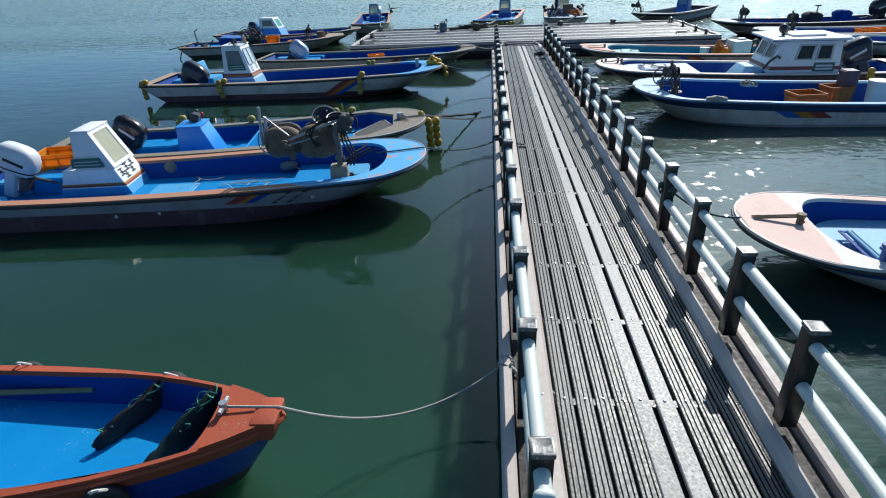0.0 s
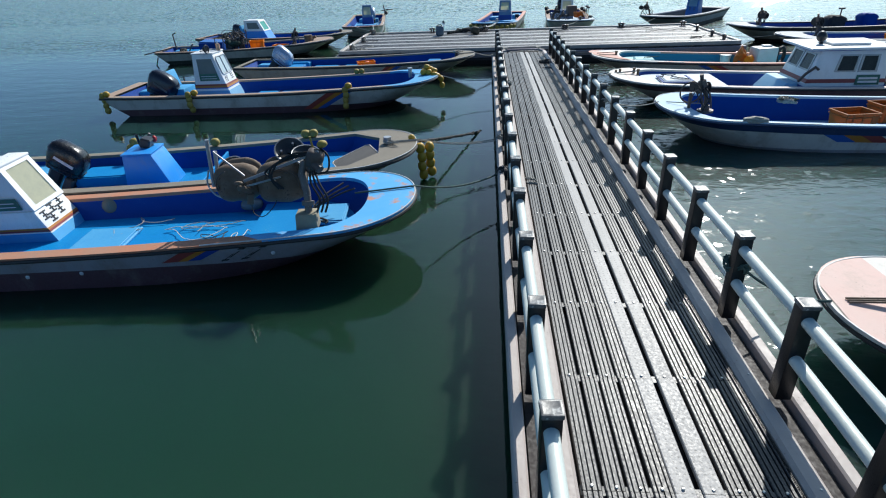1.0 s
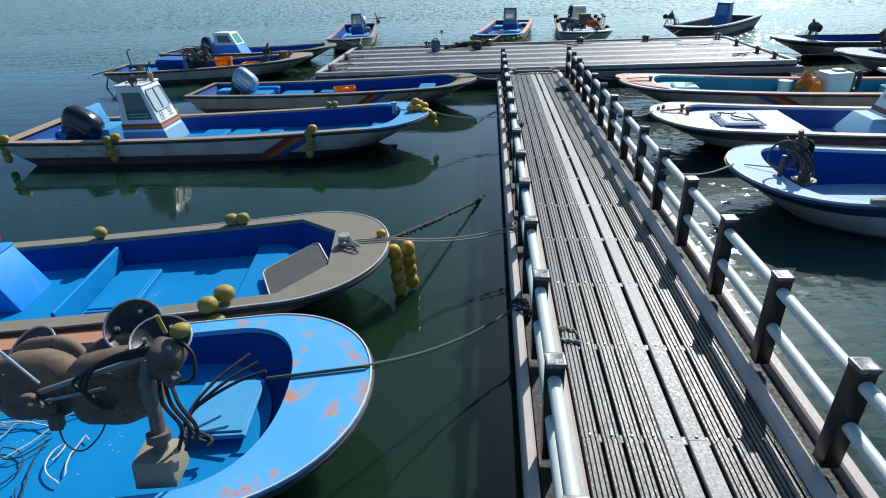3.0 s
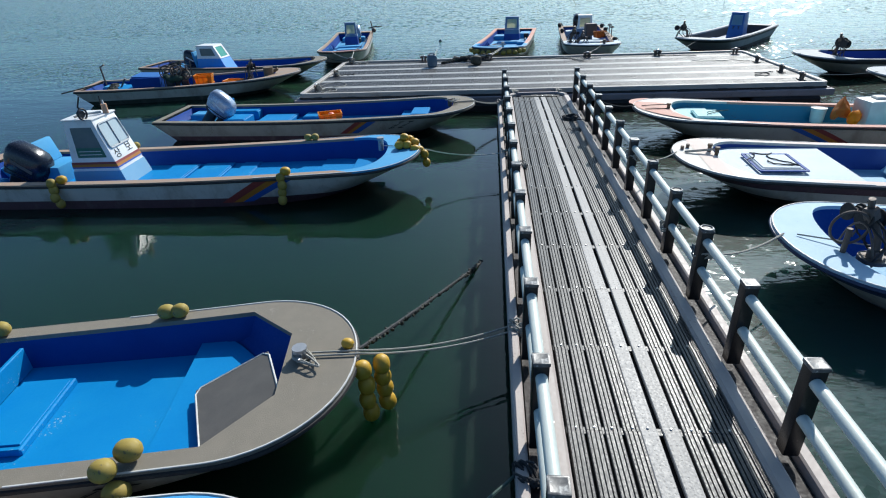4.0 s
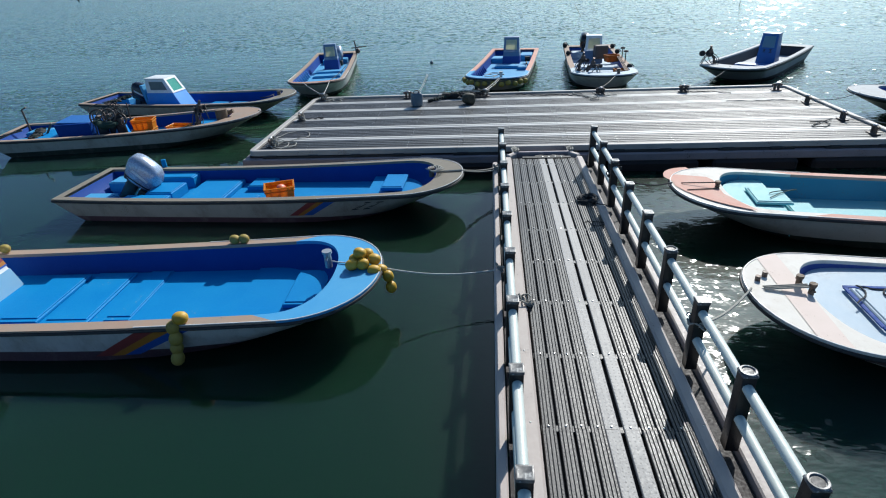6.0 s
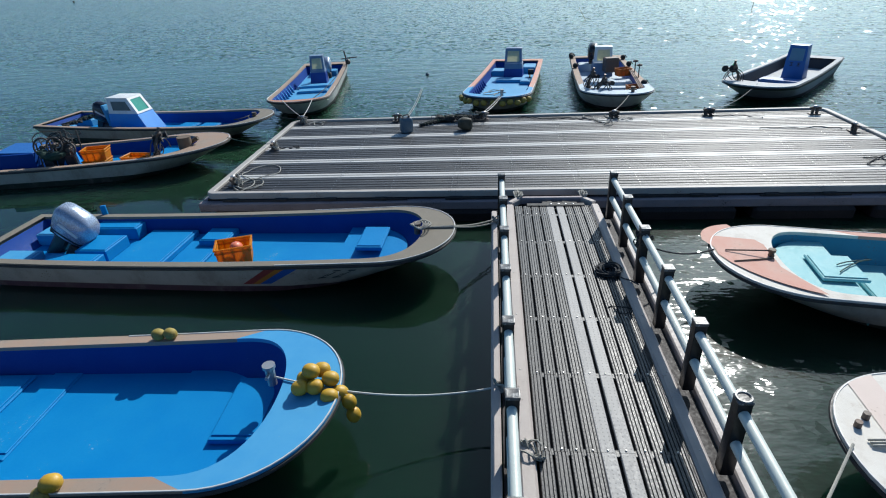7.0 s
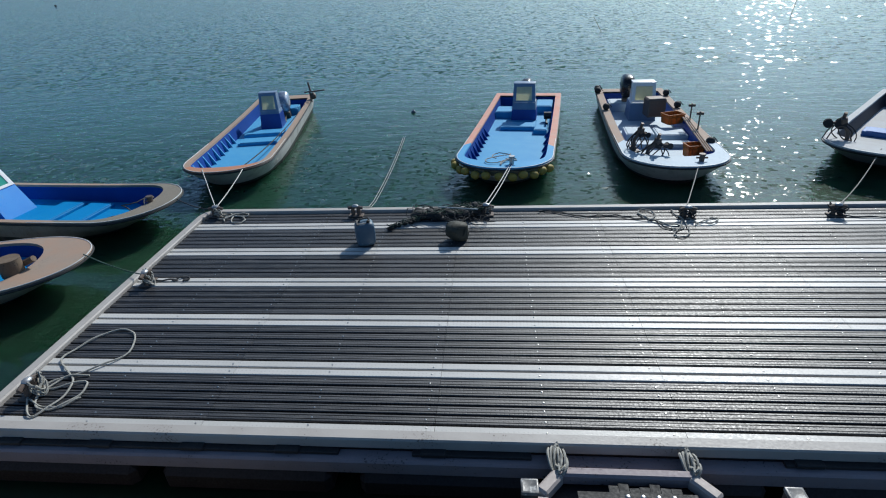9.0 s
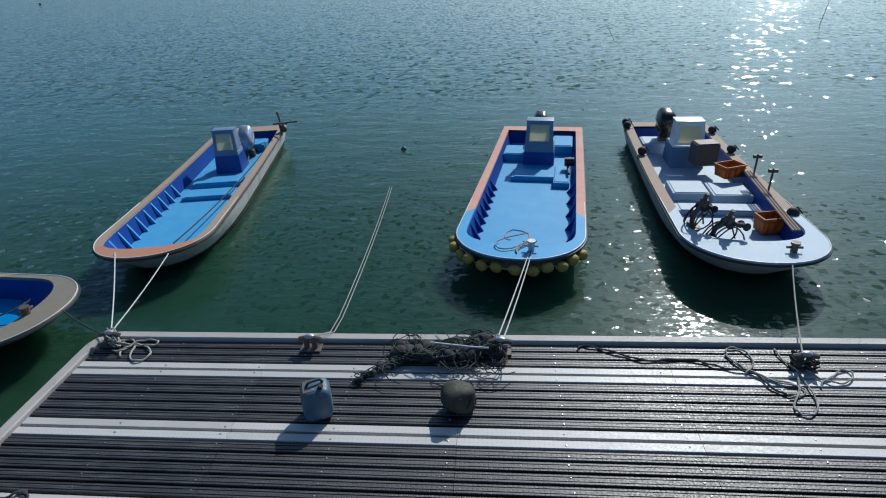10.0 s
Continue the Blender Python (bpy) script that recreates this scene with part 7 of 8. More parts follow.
F4 = Boat("white-rimmed dark blue boat with bright blue console", (12.85, 2.25), (17.35, 7.65), 2.05, 0.46, 0.64, round_at=0.70, blunt=2.3, edge=2.2, gun=0.15, fore=0.9, aft=0.5,
          over=0.8, strake=(rub_black, 0.08), mats=dict(gun=gun_white, fore=gun_white, hull=hull_slate, boot=boot_dark, wall=wall_dark, floor=gun_white))
p = F4.local((15.75, 5.62, 0))
F4.console(p.x, p.y, 0.6, 0.66, 1.05, console_deep, None, slope=0.14, screen=screen_sky, screen_v=(0.56, 0.93), marks=((0.25, 0.40), (0.6, 0.40)))
F4.hatch(p.x + 1.15, p.y, 0.5, 1.4, 0.12, console_deep)
q = F4.local((12.95, 3.25, 0))
hauler(F4, q.x, q.y, 0.5, (0.1, -0.4), 0.45, 0.16)

F5 = Boat("dark blue boat with net hauler on its bow", (14.72, -1.78), (22.3, -0.9), 2.1, 0.46, 0.66, round_at=0.62, blunt=2.1, edge=2.0, gun=0.14, fore=0.9, aft=0.5, over=0.7,
          strake=(rub_black, 0.10), mats=dict(gun=rub_black, fore=gun_white, hull=hull_cream, boot=boot_dark, wall=blue_navy, floor=blue_navy))
q = F5.local((15.8, -1.75, 0))
hauler(F5, q.x, q.y, 0.5, (0.1, 0.45), 0.5, 0.2)
q = F5.local((19.9, -0.3, 0))
bm = bmesh.new()
blob(bm, (0, 0, 0.36), (0.68, 0.70, 0.58), 18, 10, power=0.6, rough=0.25)
single("covered_gear", bm, net_dark, "dark tarpaulin-covered gear heaped in the boat", "tarp", "covered gear", m=pose(18.9, -1.2, 0.15))
bm = bmesh.new()
blob(bm, (0, 0, 0.38), (0.62, 0.66, 0.6), 18, 10, power=0.55, rough=0.22)
single("covered_gear", bm, blue_wall, "blue tarpaulin-covered gear heaped in the boat", "tarp", "covered gear", m=pose(20.2, -1.0, 0.15))
q = F5.local((19.0, -1.3, 0))
bm = bmesh.new()
tube(bm, [(q.x, q.y, 0.2), (q.x, q.y, 1.05)], 0.025, 6)
box(bm, (q.x, q.y, 1.05), (0.22, 0.08, 0.06))
part("rod_holder", bm, iron, F5.root)
F5.motor(-F5.L / 2 + 0.6, 0, 0.45, cowl_black, 10, 1.15, "large black outboard motor")

F6 = Boat("white-rimmed pale boat with navy inside and net hauler", (15.2, -4.75), (22.6, -4.6), 2.1, 0.44, 0.62, round_at=0.62, blunt=2.1, edge=2.0, gun=0.15, fore=1.0, aft=0.5, over=0.7,
          mats=dict(gun=gun_white, fore=gun_white, hull=hull_white, boot=boot_dark, wall=blue_navy, floor=blue_pale))
q = F6.local((16.6, -4.5, 0))
hauler(F6, q.x, q.y, 0.5, (-0.1, -0.45), 0.45, 0.22)
crate((19.2, -4.6, 0.16), 10, (0.62, 0.45, 0.34), label="orange crate standing in the boat")
crate((19.9, -4.5, 0.16), 5, (0.62, 0.45, 0.34), label="orange crate standing in the boat")
Boat("white open boat with pale rim moored by its stern", (16.4, -7.2), (23.6, -7.7), 2.0, 0.44, 0.60, round_at=0.62, blunt=2.1, edge=2.0, gun=0.15, fore=0.9, aft=0.5, over=0.7,
          mats=dict(gun=gun_white, fore=gun_white, hull=hull_white, boot=boot_dark, wall=blue_navy, floor=blue_pale))

# -- boats east of the gangway --
C1 = Boat("white boat with pink foredeck patches and blue inside", (8.20, -21.27), (15.6, -21.85), 2.0, 0.42, 0.60, round_at=0.64, blunt=2.3, edge=2.1, gun=0.15, fore=0.8, aft=0.5, open_blunt=3.2,
          over=0.7, fore_from=1.15, floor=0.1, strake=(blue_navy, 0.07), mats=dict(gun=gun_rose, fore=gun_pale, hull=hull_white, boot=boot_dark, floor=blue_pale), step=(1.2, 0.16, blue_pale))
q = C1.local((8.84, -21.34, 0))
C1.bitt(q.x, q.y, 0.11, rust, 0.75)
q = C1.local((9.75, -21.5, 0))
C1.hatch(q.x, q.y, 0.55, 0.7, 0.05, blue_pale, z=0.35)
bm = bmesh.new()
for s in (1, -1):
    box(bm, (q.x, q.y + s * 0.38, 0.352), (0.62, 0.04, 0.012))
box(bm, (q.x + 0.31, q.y, 0.352), (0.04, 0.8, 0.012))
part("hatch_rim", bm, blue_wall, C1.root)
q = C1.local((9.28, -22.13, 0))
C1.bitt(q.x, q.y, 0.16, blue_navy)
# painted patch on the foredeck
def deck_patch(boat, x0, x1, half, mat, shift=0.0, vee=0.0):
    bm = bmesh.new()
    rows = []
    for k in range(9):
        x = x0 + (x1 - x0) * k / 8
        w = min(half, 0.985 * boat.half_out(x))
        rows.append([bm.verts.new((x + shift * s ** 3 * w * 0.3 + vee * (1 - k / 8) * abs(s), s * w, boat.sheer(x) + 0.008)) for s in (1, 0.33, -0.33, -1)])
    for ra, rb in zip(rows, rows[1:]):
        for k in range(3):
            bm.faces.new((ra[k], ra[k + 1], rb[k + 1], rb[k]))
    return part("deck_patch", bm, mat, boat.root, "faded pink painted patch")


deck_patch(C1, C1.L / 2 - 0.80, C1.L / 2 - 0.05, 2, gun_rose, 0.0, 0.10)

C2 = Boat("white boat with pale blue foredeck, baskets and net hauler", (8.62, -14.28), (16.3, -14.70), 2.35, 0.46, 0.66, round_at=0.66, blunt=2.3, edge=2.1, gun=0.115, fore=0.55, aft=0.5, open_blunt=4.0,
          over=0.7, rake=1.25, fore_from=1.5, floor=0.04, strake=(strake_navy, 0.13), mats=dict(gun=gun_sky, fore=gun_sky, hull=hull_white, boot=hull_slate, wall=blue_wall, floor=blue_pale, rub=strake_navy), band=0.06)
C2.flag(C2.local((11.9, -15.5, 0)).x, [(0.34, stripe_red, "red_band"), (0.30, stripe_orange, "orange_band"), (0.34, stripe_blue, "blue_band")], True, 0.30, 0.03, 0.36, back=True)
q = C2.local((9.40, -14.70, 0))
hauler(C2, q.x, q.y, 0.58, (0.1, -0.4), 0.42, 0.17, "net hauler with wheel and dark iron drums")
q = C2.local((9.12, -14.62, 0))
bm = bmesh.new()
tube(bm, [(q.x + 0.19 * math.cos(k * math.tau / 24), q.y - 0.02, 0.92 + 0.19 * math.sin(k * math.tau / 24)) for k in range(25)], 0.015, 8)
tube(bm, [(q.x, q.y, 0.55), (q.x, q.y, 0.92)], 0.03, 8)
part("hauler_wheel", bm, iron, C2.root)
lump("net_bundle", [tuple(C2.rim(x, True, 0.03, 0.5)) for x in (9.85, 10.05, 10.28)], 0.15, rope_grey, 51, "grey bundled net lying on the gunwale")
for x, y, z, s in ((12.30, -14.42, 0.16, (0.62, 0.50, 0.30)), (13.15, -14.0, 0.16, (0.50, 0.42, 0.34))):
    crate((x, y, z), 6, s, basket_brown, "brown-orange fish basket standing in the boat", name="fish_basket")
bm = bmesh.new()
tube(bm, [(0, 0, 0), (0, 0, 0.46)], 0.21, 20, taper=1.12)
single("white_tub", bm, tank_white, "white plastic tub standing in the boat", "tub", m=pose(14.0, -14.1, 0.16))
net_heap("fishing_net", [(14.4, -14.4, 0.4), (15.2, -14.5, 0.5)], 0.5, net_green, 23, "dark green net heaped in the boat")
net_heap("fishing_net", [(11.25, -13.72, 0.52), (11.45, -13.78, 0.50)], 0.20, rope_grey, 24, "grey net bundle lying on the rim")
q = C2.local((13.4, -13.9, 0))
bm = bmesh.new()
box(bm, (q.x, q.y, 0.5), (0.3, 0.35, 0.65), bevel=0.03)
part("gear_box", bm, boot_maroon, C2.root)

C3 = Boat("white cabin boat with pink-cream foredeck and maroon hull band", (8.30, -11.22), (16.1, -11.62), 2.1, 0.44, 0.66, round_at=0.66, blunt=2.2, edge=2.0, gun=0.15, fore=0.68, aft=0.26, open_blunt=3.0,
          over=0.7, fore_from=2.0, floor=0.1, strake=(boot_maroon, 0.13), mats=dict(gun=gun_blush, fore=gun_pale, hull=hull_white, boot=boot_dark, wall=blue_navy, floor=blue_pale), step=(1.3, 0.37, deck_frost), band=0.2)
deck_patch(C3, C3.L / 2 - 0.66, C3.L / 2 - 0.38, 2, gun_blush)
for x, y in ((8.98, -11.22), (8.92, -11.05)):
    q = C3.local((x, y, 0))
    C3.bitt(q.x, q.y, 0.12, rust, 0.62)
for x, y in ((8.62, -10.88), (8.5, -10.98)):
    q = C3.local((x, y, 0))
    bm = bmesh.new()
    tube(bm, [(q.x, q.y, 0.62), (q.x, q.y, 0.71)], 0.030, 10)
    part("bollard", bm, iron, C3.root)
q = C3.local((9.85, -11.35, 0))
C3.hatch(q.x, q.y, 0.62, 0.75, 0.04, deck_frost, z=0.50)
bm = bmesh.new()
for s in (1, -1):
    box(bm, (q.x, q.y + s * 0.41, 0.528), (0.72, 0.045, 0.016))
    box(bm, (q.x + s * 0.35, q.y, 0.528), (0.045, 0.8, 0.016))
part("hatch_rim", bm, blue_wall, C3.root)
C3.rope_heap(q.x + 0.1, q.y, 0.56, 16, 0.045, 53, rope_dark, 0.010)
# cabin
x0, x1, y0, y1 = C3.local((12.42, -11.4, 0)).x, C3.local((14.2, -11.4, 0)).x, -0.72, 0.72
xs, xe = min(x0, x1), max(x0, x1)
body = part("cabin", hexa(bmesh.new(), (xs, xe, y0, y1, 0.16), (xs + 0.05, xe - 0.32, y0 + 0.08, y1 - 0.08, 1.22), 0.03), console_white, C3.root, "white painted cabin")
front = [(xe, y0, 0.16), (xe, y1, 0.16), (xe - 0.32, y1 - 0.08, 1.22), (xe - 0.32, y0 + 0.08, 1.22)]
port_s = [(xe, y1, 0.16), (xs, y1, 0.16), (xs + 0.05, y1 - 0.08, 1.22), (xe - 0.32, y1 - 0.08, 1.22)]
star_s = [(xs, y0, 0.16), (xe, y0, 0.16), (xe - 0.32, y0 + 0.08, 1.22), (xs + 0.05, y0 + 0.08, 1.22)]
bm = bmesh.new()
for q in (front, port_s, star_s):
    slab(bm, q, -0.002, 1.002, 0.34, 0.42, 0.006)
part("stripe", bm, stripe_red, body)
bm = bmesh.new()
for q in (front, port_s, star_s):
    slab(bm, q, -0.002, 1.002, 0.10, 0.27, 0.006)
part("stripe", bm, stripe_blue, body)
for q, spans in ((front, ((0.1, 0.47), (0.53, 0.9))), (port_s, ((0.30, 0.58), (0.61, 0.86))), (star_s, ((0.15, 0.45), (0.5, 0.8)))):
    for u0, u1 in spans:
        bm = bmesh.new()
        for a0, a1, b0, b1 in ((u0, u1, 0.56, 0.59), (u0, u1, 0.88, 0.91), (u0, u0 + 0.03, 0.59, 0.88), (u1 - 0.03, u1, 0.59, 0.88)):
            slab(bm, q, a0, a1, b0, b1, 0.02)
        part("window_rim", bm, galvanised, body)
        part("pane", slab(bmesh.new(), q, u0 + 0.03, u1 - 0.03, 0.59, 0.88, 0.008), screen_black, body, "dark cabin pane")
pl = part("name_plate", slab(bmesh.new(), port_s, 0.62, 0.92, 0.30, 0.50, 0.016), plate_green, body, "dark green plate")
bm = bmesh.new()
for k in range(2):
    slab(bm, port_s, 0.65, 0.89, 0.34 + 0.07 * k, 0.38 + 0.07 * k, 0.02)
part("plate_lines", bm, letter_white, pl)
bm = bmesh.new()
box(bm, ((xs + xe) / 2 - 0.05, 0, 1.255), (xe - xs + 0.05, 1.50, 0.055), bevel=0.02, seg=2)
rf = part("roof", bm, console_white, body)
bm = bmesh.new()
box(bm, ((xs + xe) / 2 - 0.05, 0, 1.23), (xe - xs + 0.01, 1.46, 0.03), bevel=0.008)
part("roof_edge", bm, stripe_blue, body)
bm = bmesh.new()
box(bm, ((xs + xe) / 2 - 0.1, 0.1, 1.31), (0.8, 0.7, 0.05), bevel=0.015)
part("roof_hatch", bm, console_white, rf)
bm = bmesh.new()
tube(bm, [(xe - 0.5, 0.1, 1.28), (xe - 0.5, 0.1, 1.40)], 0.04, 8)
blob(bm, (xe - 0.45, 0.15, 1.45), (0.2, 0.24, 0.24), 12, 8)
blob(bm, (xe - 0.62, -0.15, 1.40), (0.2, 0.2, 0.2), 12, 8)
part("searchlight", bm, black_plastic, rf)
bm = bmesh.new()
tube(bm, [(xe + 0.02, y1 - 0.1, 0.55), (xe - 0.05, y1 + 0.03, 0.75), (xe - 0.22, y1 + 0.02, 0.88), (xe - 0.3, y1 + 0.0, 0.82)], 0.03, 8)
part("horn_pipe", bm, iron, body)
bm = bmesh.new()
hexa(bm, (xe, xe + 0.55, -0.62, 0.62, 0.16), (xe, xe + 0.25, -0.6, 0.6, 0.52), 0.02)
part("cabin_step", bm, blue_pale, C3.root)
q = C3.local((14.85, -11.75, 0))
C3.motor(q.x, q.y, 0.42, cowl_navy, 25, 1.15, "large navy tilted outboard motor")
float_string((14.6, -12.72, 0.62), (14.62, -12.78, 0.2), 3, 0.16, None, 0.02, 81)
C3.marks([C3.local((10.55, -12.2, 0)).x], True, 0.12, 0.3)

C4 = Boat("white boat with pink foredeck, teal inside and gear aft", (8.42, -7.80), (15.9, -8.62), 1.98, 0.44, 0.62, round_at=0.66, blunt=2.3, edge=2.1, gun=0.15, fore=0.82, aft=0.26, open_blunt=3.2,
          over=0.7, fore_from=1.55, floor=0.1, mats=dict(gun=gun_coral, fore=gun_pale, hull=hull_cream, boot=boot_green, wall=teal_wall, floor=teal_pale), step=(2.1, 0.30, teal_pale))
deck_patch(C4, C4.L / 2 - 0.75, C4.L / 2 - 0.05, 2, gun_coral, -1.2)
C4.flag(C4.local((11.75, -9.0, 0)).x, [(0.2, stripe_red, "red_band"), (0.2, stripe_orange, "orange_band"), (0.22, stripe_blue, "blue_band")], True, 0.4, 0.03, 0.5, back=True)
q = C4.local((9.14, -7.90, 0))
C4.bitt(q.x, q.y, 0.09, rust, 0.72)
q = C4.local((9.95, -7.98, 0))
C4.hatch(q.x, q.y, 0.55, 0.66, 0.04, teal_pale, z=0.43)
C4.hatch(q.x - 0.65, q.y - 0.1, 0.4, 0.8, 0.05, teal_pale)
C4.rope_heap(q.x, q.y, 0.50, 8, 0.05, 57, rope_green, 0.009)
root = thing("bucket", "white plastic bucket standing in the boat", "bucket", m=pose(12.42, -7.66, 0.16))
bm = bmesh.new()
tube(bm, [(0, 0, 0), (0, 0, 0.30)], 0.13, 18, taper=1.15)
part("shell", bm, tank_white, root)
bm = bmesh.new()
tube(bm, [(0.15 * math.cos(k * math.tau / 20), 0.15 * math.sin(k * math.tau / 20), 0.3) for k in range(21)], 0.012, 6)
part("rim", bm, tank_white, root)
lump("orange_sack", [(12.58, -7.88, 0.36), (12.78, -7.80, 0.52), (12.95, -7.85, 0.40)], 0.46, basket_brown, 31, "brown and orange net sack lying in the boat")
lump("orange_sack", [(12.78, -8.12, 0.34), (13.05, -8.10, 0.38)], 0.34, crate_orange, 32, "orange net sack lying in the boat")
bm = bmesh.new()
box(bm, (0, 0, 0.28), (0.60, 0.50, 0.54), bevel=0.06, seg=2, rot=(0, 0, 8))
box(bm, (0.05, 0, 0.57), (0.24, 0.24, 0.06), bevel=0.02)
single("white_tank", bm, tank_white, "white square plastic tank standing in the boat", "tank", m=pose(13.36, -7.95, 0.16))
bm = bmesh.new()
tube(bm, [(0.22 * math.cos(k * math.tau / 24), 0.0, 0.22 * math.sin(k * math.tau / 24)) for k in range(25)], 0.05, 8)
single("tyre_fender", bm, rubber, "old black tyre leaning on the white tank", "tyre", "tyre fenders", m=pose(13.85, -7.95, 0.46, 0, 0, 40))
C4.hatch(C4.local((14.8, -8.0, 0)).x, 0, 0.6, 1.3, 0.25, teal_pale)

# ---- mooring ropes ----
Lx, Rx = XL - 0.06, XR + 0.03
SIDE = DECK - 0.06


def knot(c, n, r, mat, seed, label="rope knotted round the beam", z=0.05):
    rng_ = random.Random(seed)
    bm = bmesh.new()
    for k in range(n):
        a0, b0, h = rng_.uniform(0, 6), rng_.uniform(0.5, 1.2), rng_.uniform(-z, z)
        tube(bm, [(r * math.cos(a0 + u) * b0, r * math.sin(a0 * 0.7 + u), h + 0.5 * r * math.sin(u * 2 + a0)) for u in np.linspace(0, 6, 13)], 0.010, 5)
    return single("rope_knot", bm, mat, label, "rope", "rope knots", m=pose(*c))


def w(b, p):
    q = b.local((*p, 0))
    return b.m @ Vector((q.x, q.y, b.sheer(q.x) + 0.02))


rope([A.m @ Vector((A.L / 2 - 0.42, 0.03, 0.65)), A.m @ Vector((A.L / 2 - 0.02, 0.02, 0.65))] + hang(A.m @ Vector((A.L / 2, 0.02, 0.645)), (5.43, -23.72, SIDE), 0.28)[1:], rope_grey, 0.010, "grey mooring rope sagging from red bow to gangway")
knot((5.50, -23.72, SIDE + 0.03), 7, 0.06, rope_grey, 1)
rope([(5.50, -23.7, SIDE + 0.05), (5.62, -23.85, SIDE + 0.02), (5.76, -23.95, DECK + 0.03), (5.86, -24.12, DECK - 0.03), (5.95, -24.25, DECK - 0.035), (5.98, -24.18, DECK - 0.03), (5.9, -24.1, DECK - 0.03), (5.78, -24.02, DECK + 0.03)], rope_grey, 0.013, "grey rope looped over the kerb onto planks")
rope([w(B2, (3.55, -18.82)), w(B2, (4.30, -18.72))] + hang(w(B2, (4.32, -18.7)), (5.44, -17.55, SIDE), 0.10)[1:], rope_green, 0.013, "dark green mooring rope from blue bow to gangway")
knot((5.52, -17.58, SIDE + 0.04), 9, 0.08, rope_dark, 2)
knot((5.90, -18.02, DECK - 0.03), 8, 0.10, rope_grey, 12, "grey rope tail lying on the planks", 0.01)
for k, dy in enumerate((0.0, 0.09)):
    rope([w(B1, (3.62, -16.55 + dy * 0.5))] + hang(w(B1, (4.14, -16.54 + dy * 0.5)), (5.45, -15.90 + dy, SIDE + 0.02), 0.07)[0:], rope_grey, 0.009, "pale mooring rope from grey bow to gangway")
knot((5.52, -15.86, SIDE + 0.04), 7, 0.07, rope_grey, 3)
weedy = hang((4.10, -16.40, 0.60), (5.20, -13.60, -0.04), 0.02, 44)
ob = rope(weedy, rope_dark, 0.017, "thick weedy rope running from bow into water")
bm = bmesh.new()
rng = random.Random(19)
for p in weedy[2:]:
    for k in range(3):
        q = p + Vector((rng.uniform(-0.012, 0.012), rng.uniform(-0.03, 0.03), rng.uniform(-0.025, 0.008)))
        blob(bm, q, (rng.uniform(0.025, 0.05), rng.uniform(0.03, 0.075), rng.uniform(0.025, 0.06)), 7, 5, rot=(rng.uniform(0, 90), 0, rng.uniform(0, 180)), rough=0.5)
tagged(part("weed", bm, lump_olive, ob, "dark weed grown on the rope"), kind="stuff")
rope([w(B3, (3.30, -10.5)), w(B3, (3.9, -10.69))] + hang(w(B3, (3.93, -10.69)), (5.45, -10.35, SIDE), 0.09)[1:], rope_white, 0.010, "pale mooring rope from blue bow to gangway")
knot((5.52, -10.35, SIDE + 0.03), 6, 0.05, rope_grey, 4)
for k, dy in enumerate((0.0, 0.12)):
    rope([w(B4, (4.3, -7.0))] + hang(w(B4, (4.87, -7.04 + dy * 0.3)), (5.46, -6.50 + dy, SIDE + 0.02), 0.03)[0:], rope_grey, 0.012, "grey mooring rope from boat to gangway")
knot((5.52, -6.45, SIDE + 0.03), 6, 0.06, rope_grey, 5)
knot((5.80, -11.2, DECK + 0.0), 9, 0.09, rope_grey, 6, "grey rope knotted round the kerb", 0.03)
# ropes from the eastern boats to the railing posts
for b, tip, bit, k, mat, nn in ((C1, (8.22, -21.27), (8.84, -21.34), 15, rope_green, 3), (C2, (8.66, -14.25), (9.4, -14.6), 9, rope_grey, 1), (C3, (8.34, -11.20), (8.95, -11.22), 6, rope_grey, 3), (C4, (8.44, -7.80), (9.14, -7.90), 2, rope_dark, 1)):
    for j in range(nn):
        rope([w(b, bit) + Vector((0, 0.03 * j, 0.07)), w(b, (tip[0] + 0.15, tip[1] + 0.03 * j))] , mat if b is not C1 else rust, 0.010, "rope stretched over the foredeck to its bitt")
    end = (Rx, Y0 - k, DECK + 0.50)
    rope(hang(w(b, tip), end, 0.10), mat, 0.012, "mooring rope from bow to railing post")
    knot((XR, Y0 - k, DECK + 0.50), 5, 0.085, mat, 60 + k, "rope wound round the black post", 0.02)
rope([w(C4, (9.14, -7.98)), w(C4, (8.60, -8.1))], rust, 0.010, "brown rope stretched over the pink foredeck")
knot((XR, Y0 - 8, DECK + 0.30), 5, 0.085, rope_grey, 71, "rope wound round the black post", 0.02)
knot((XR, Y0 - 2, DECK + 0.62), 4, 0.085, rope_dark, 72, "rope wound round the black post", 0.02)
# black rope coil on the planks
bm = bmesh.new()
rng = random.Random(7)
for k in range(11):
    a0, ra, rb = rng.uniform(0, 6), rng.uniform(0.10, 0.19), rng.uniform(0.08, 0.17)
    cx, cy = rng.uniform(-0.05, 0.05), rng.uniform(-0.05, 0.05)
    tube(bm, [(cx + ra * math.cos(a0 + u), cy + rb * math.sin(a0 + u), 0.012 + 0.006 * k + 0.01 * math.sin(3 * u + k)) for u in np.linspace(0, 6.3, 20)], 0.010, 5)
single("rope_coil", bm, rope_dark, "tangled black rope coil lying on the gangway planks", "rope", "loose ropes", m=pose(7.02, -8.05, DECK - 0.045))
rope([(7.1, -8.15, DECK - 0.03), (7.16, -8.3, DECK + 0.0), (7.23, -8.4, DECK + 0.03), (7.33, -8.42, DECK - 0.02)], rope_dark, 0.010, "black rope tail over the kerb")
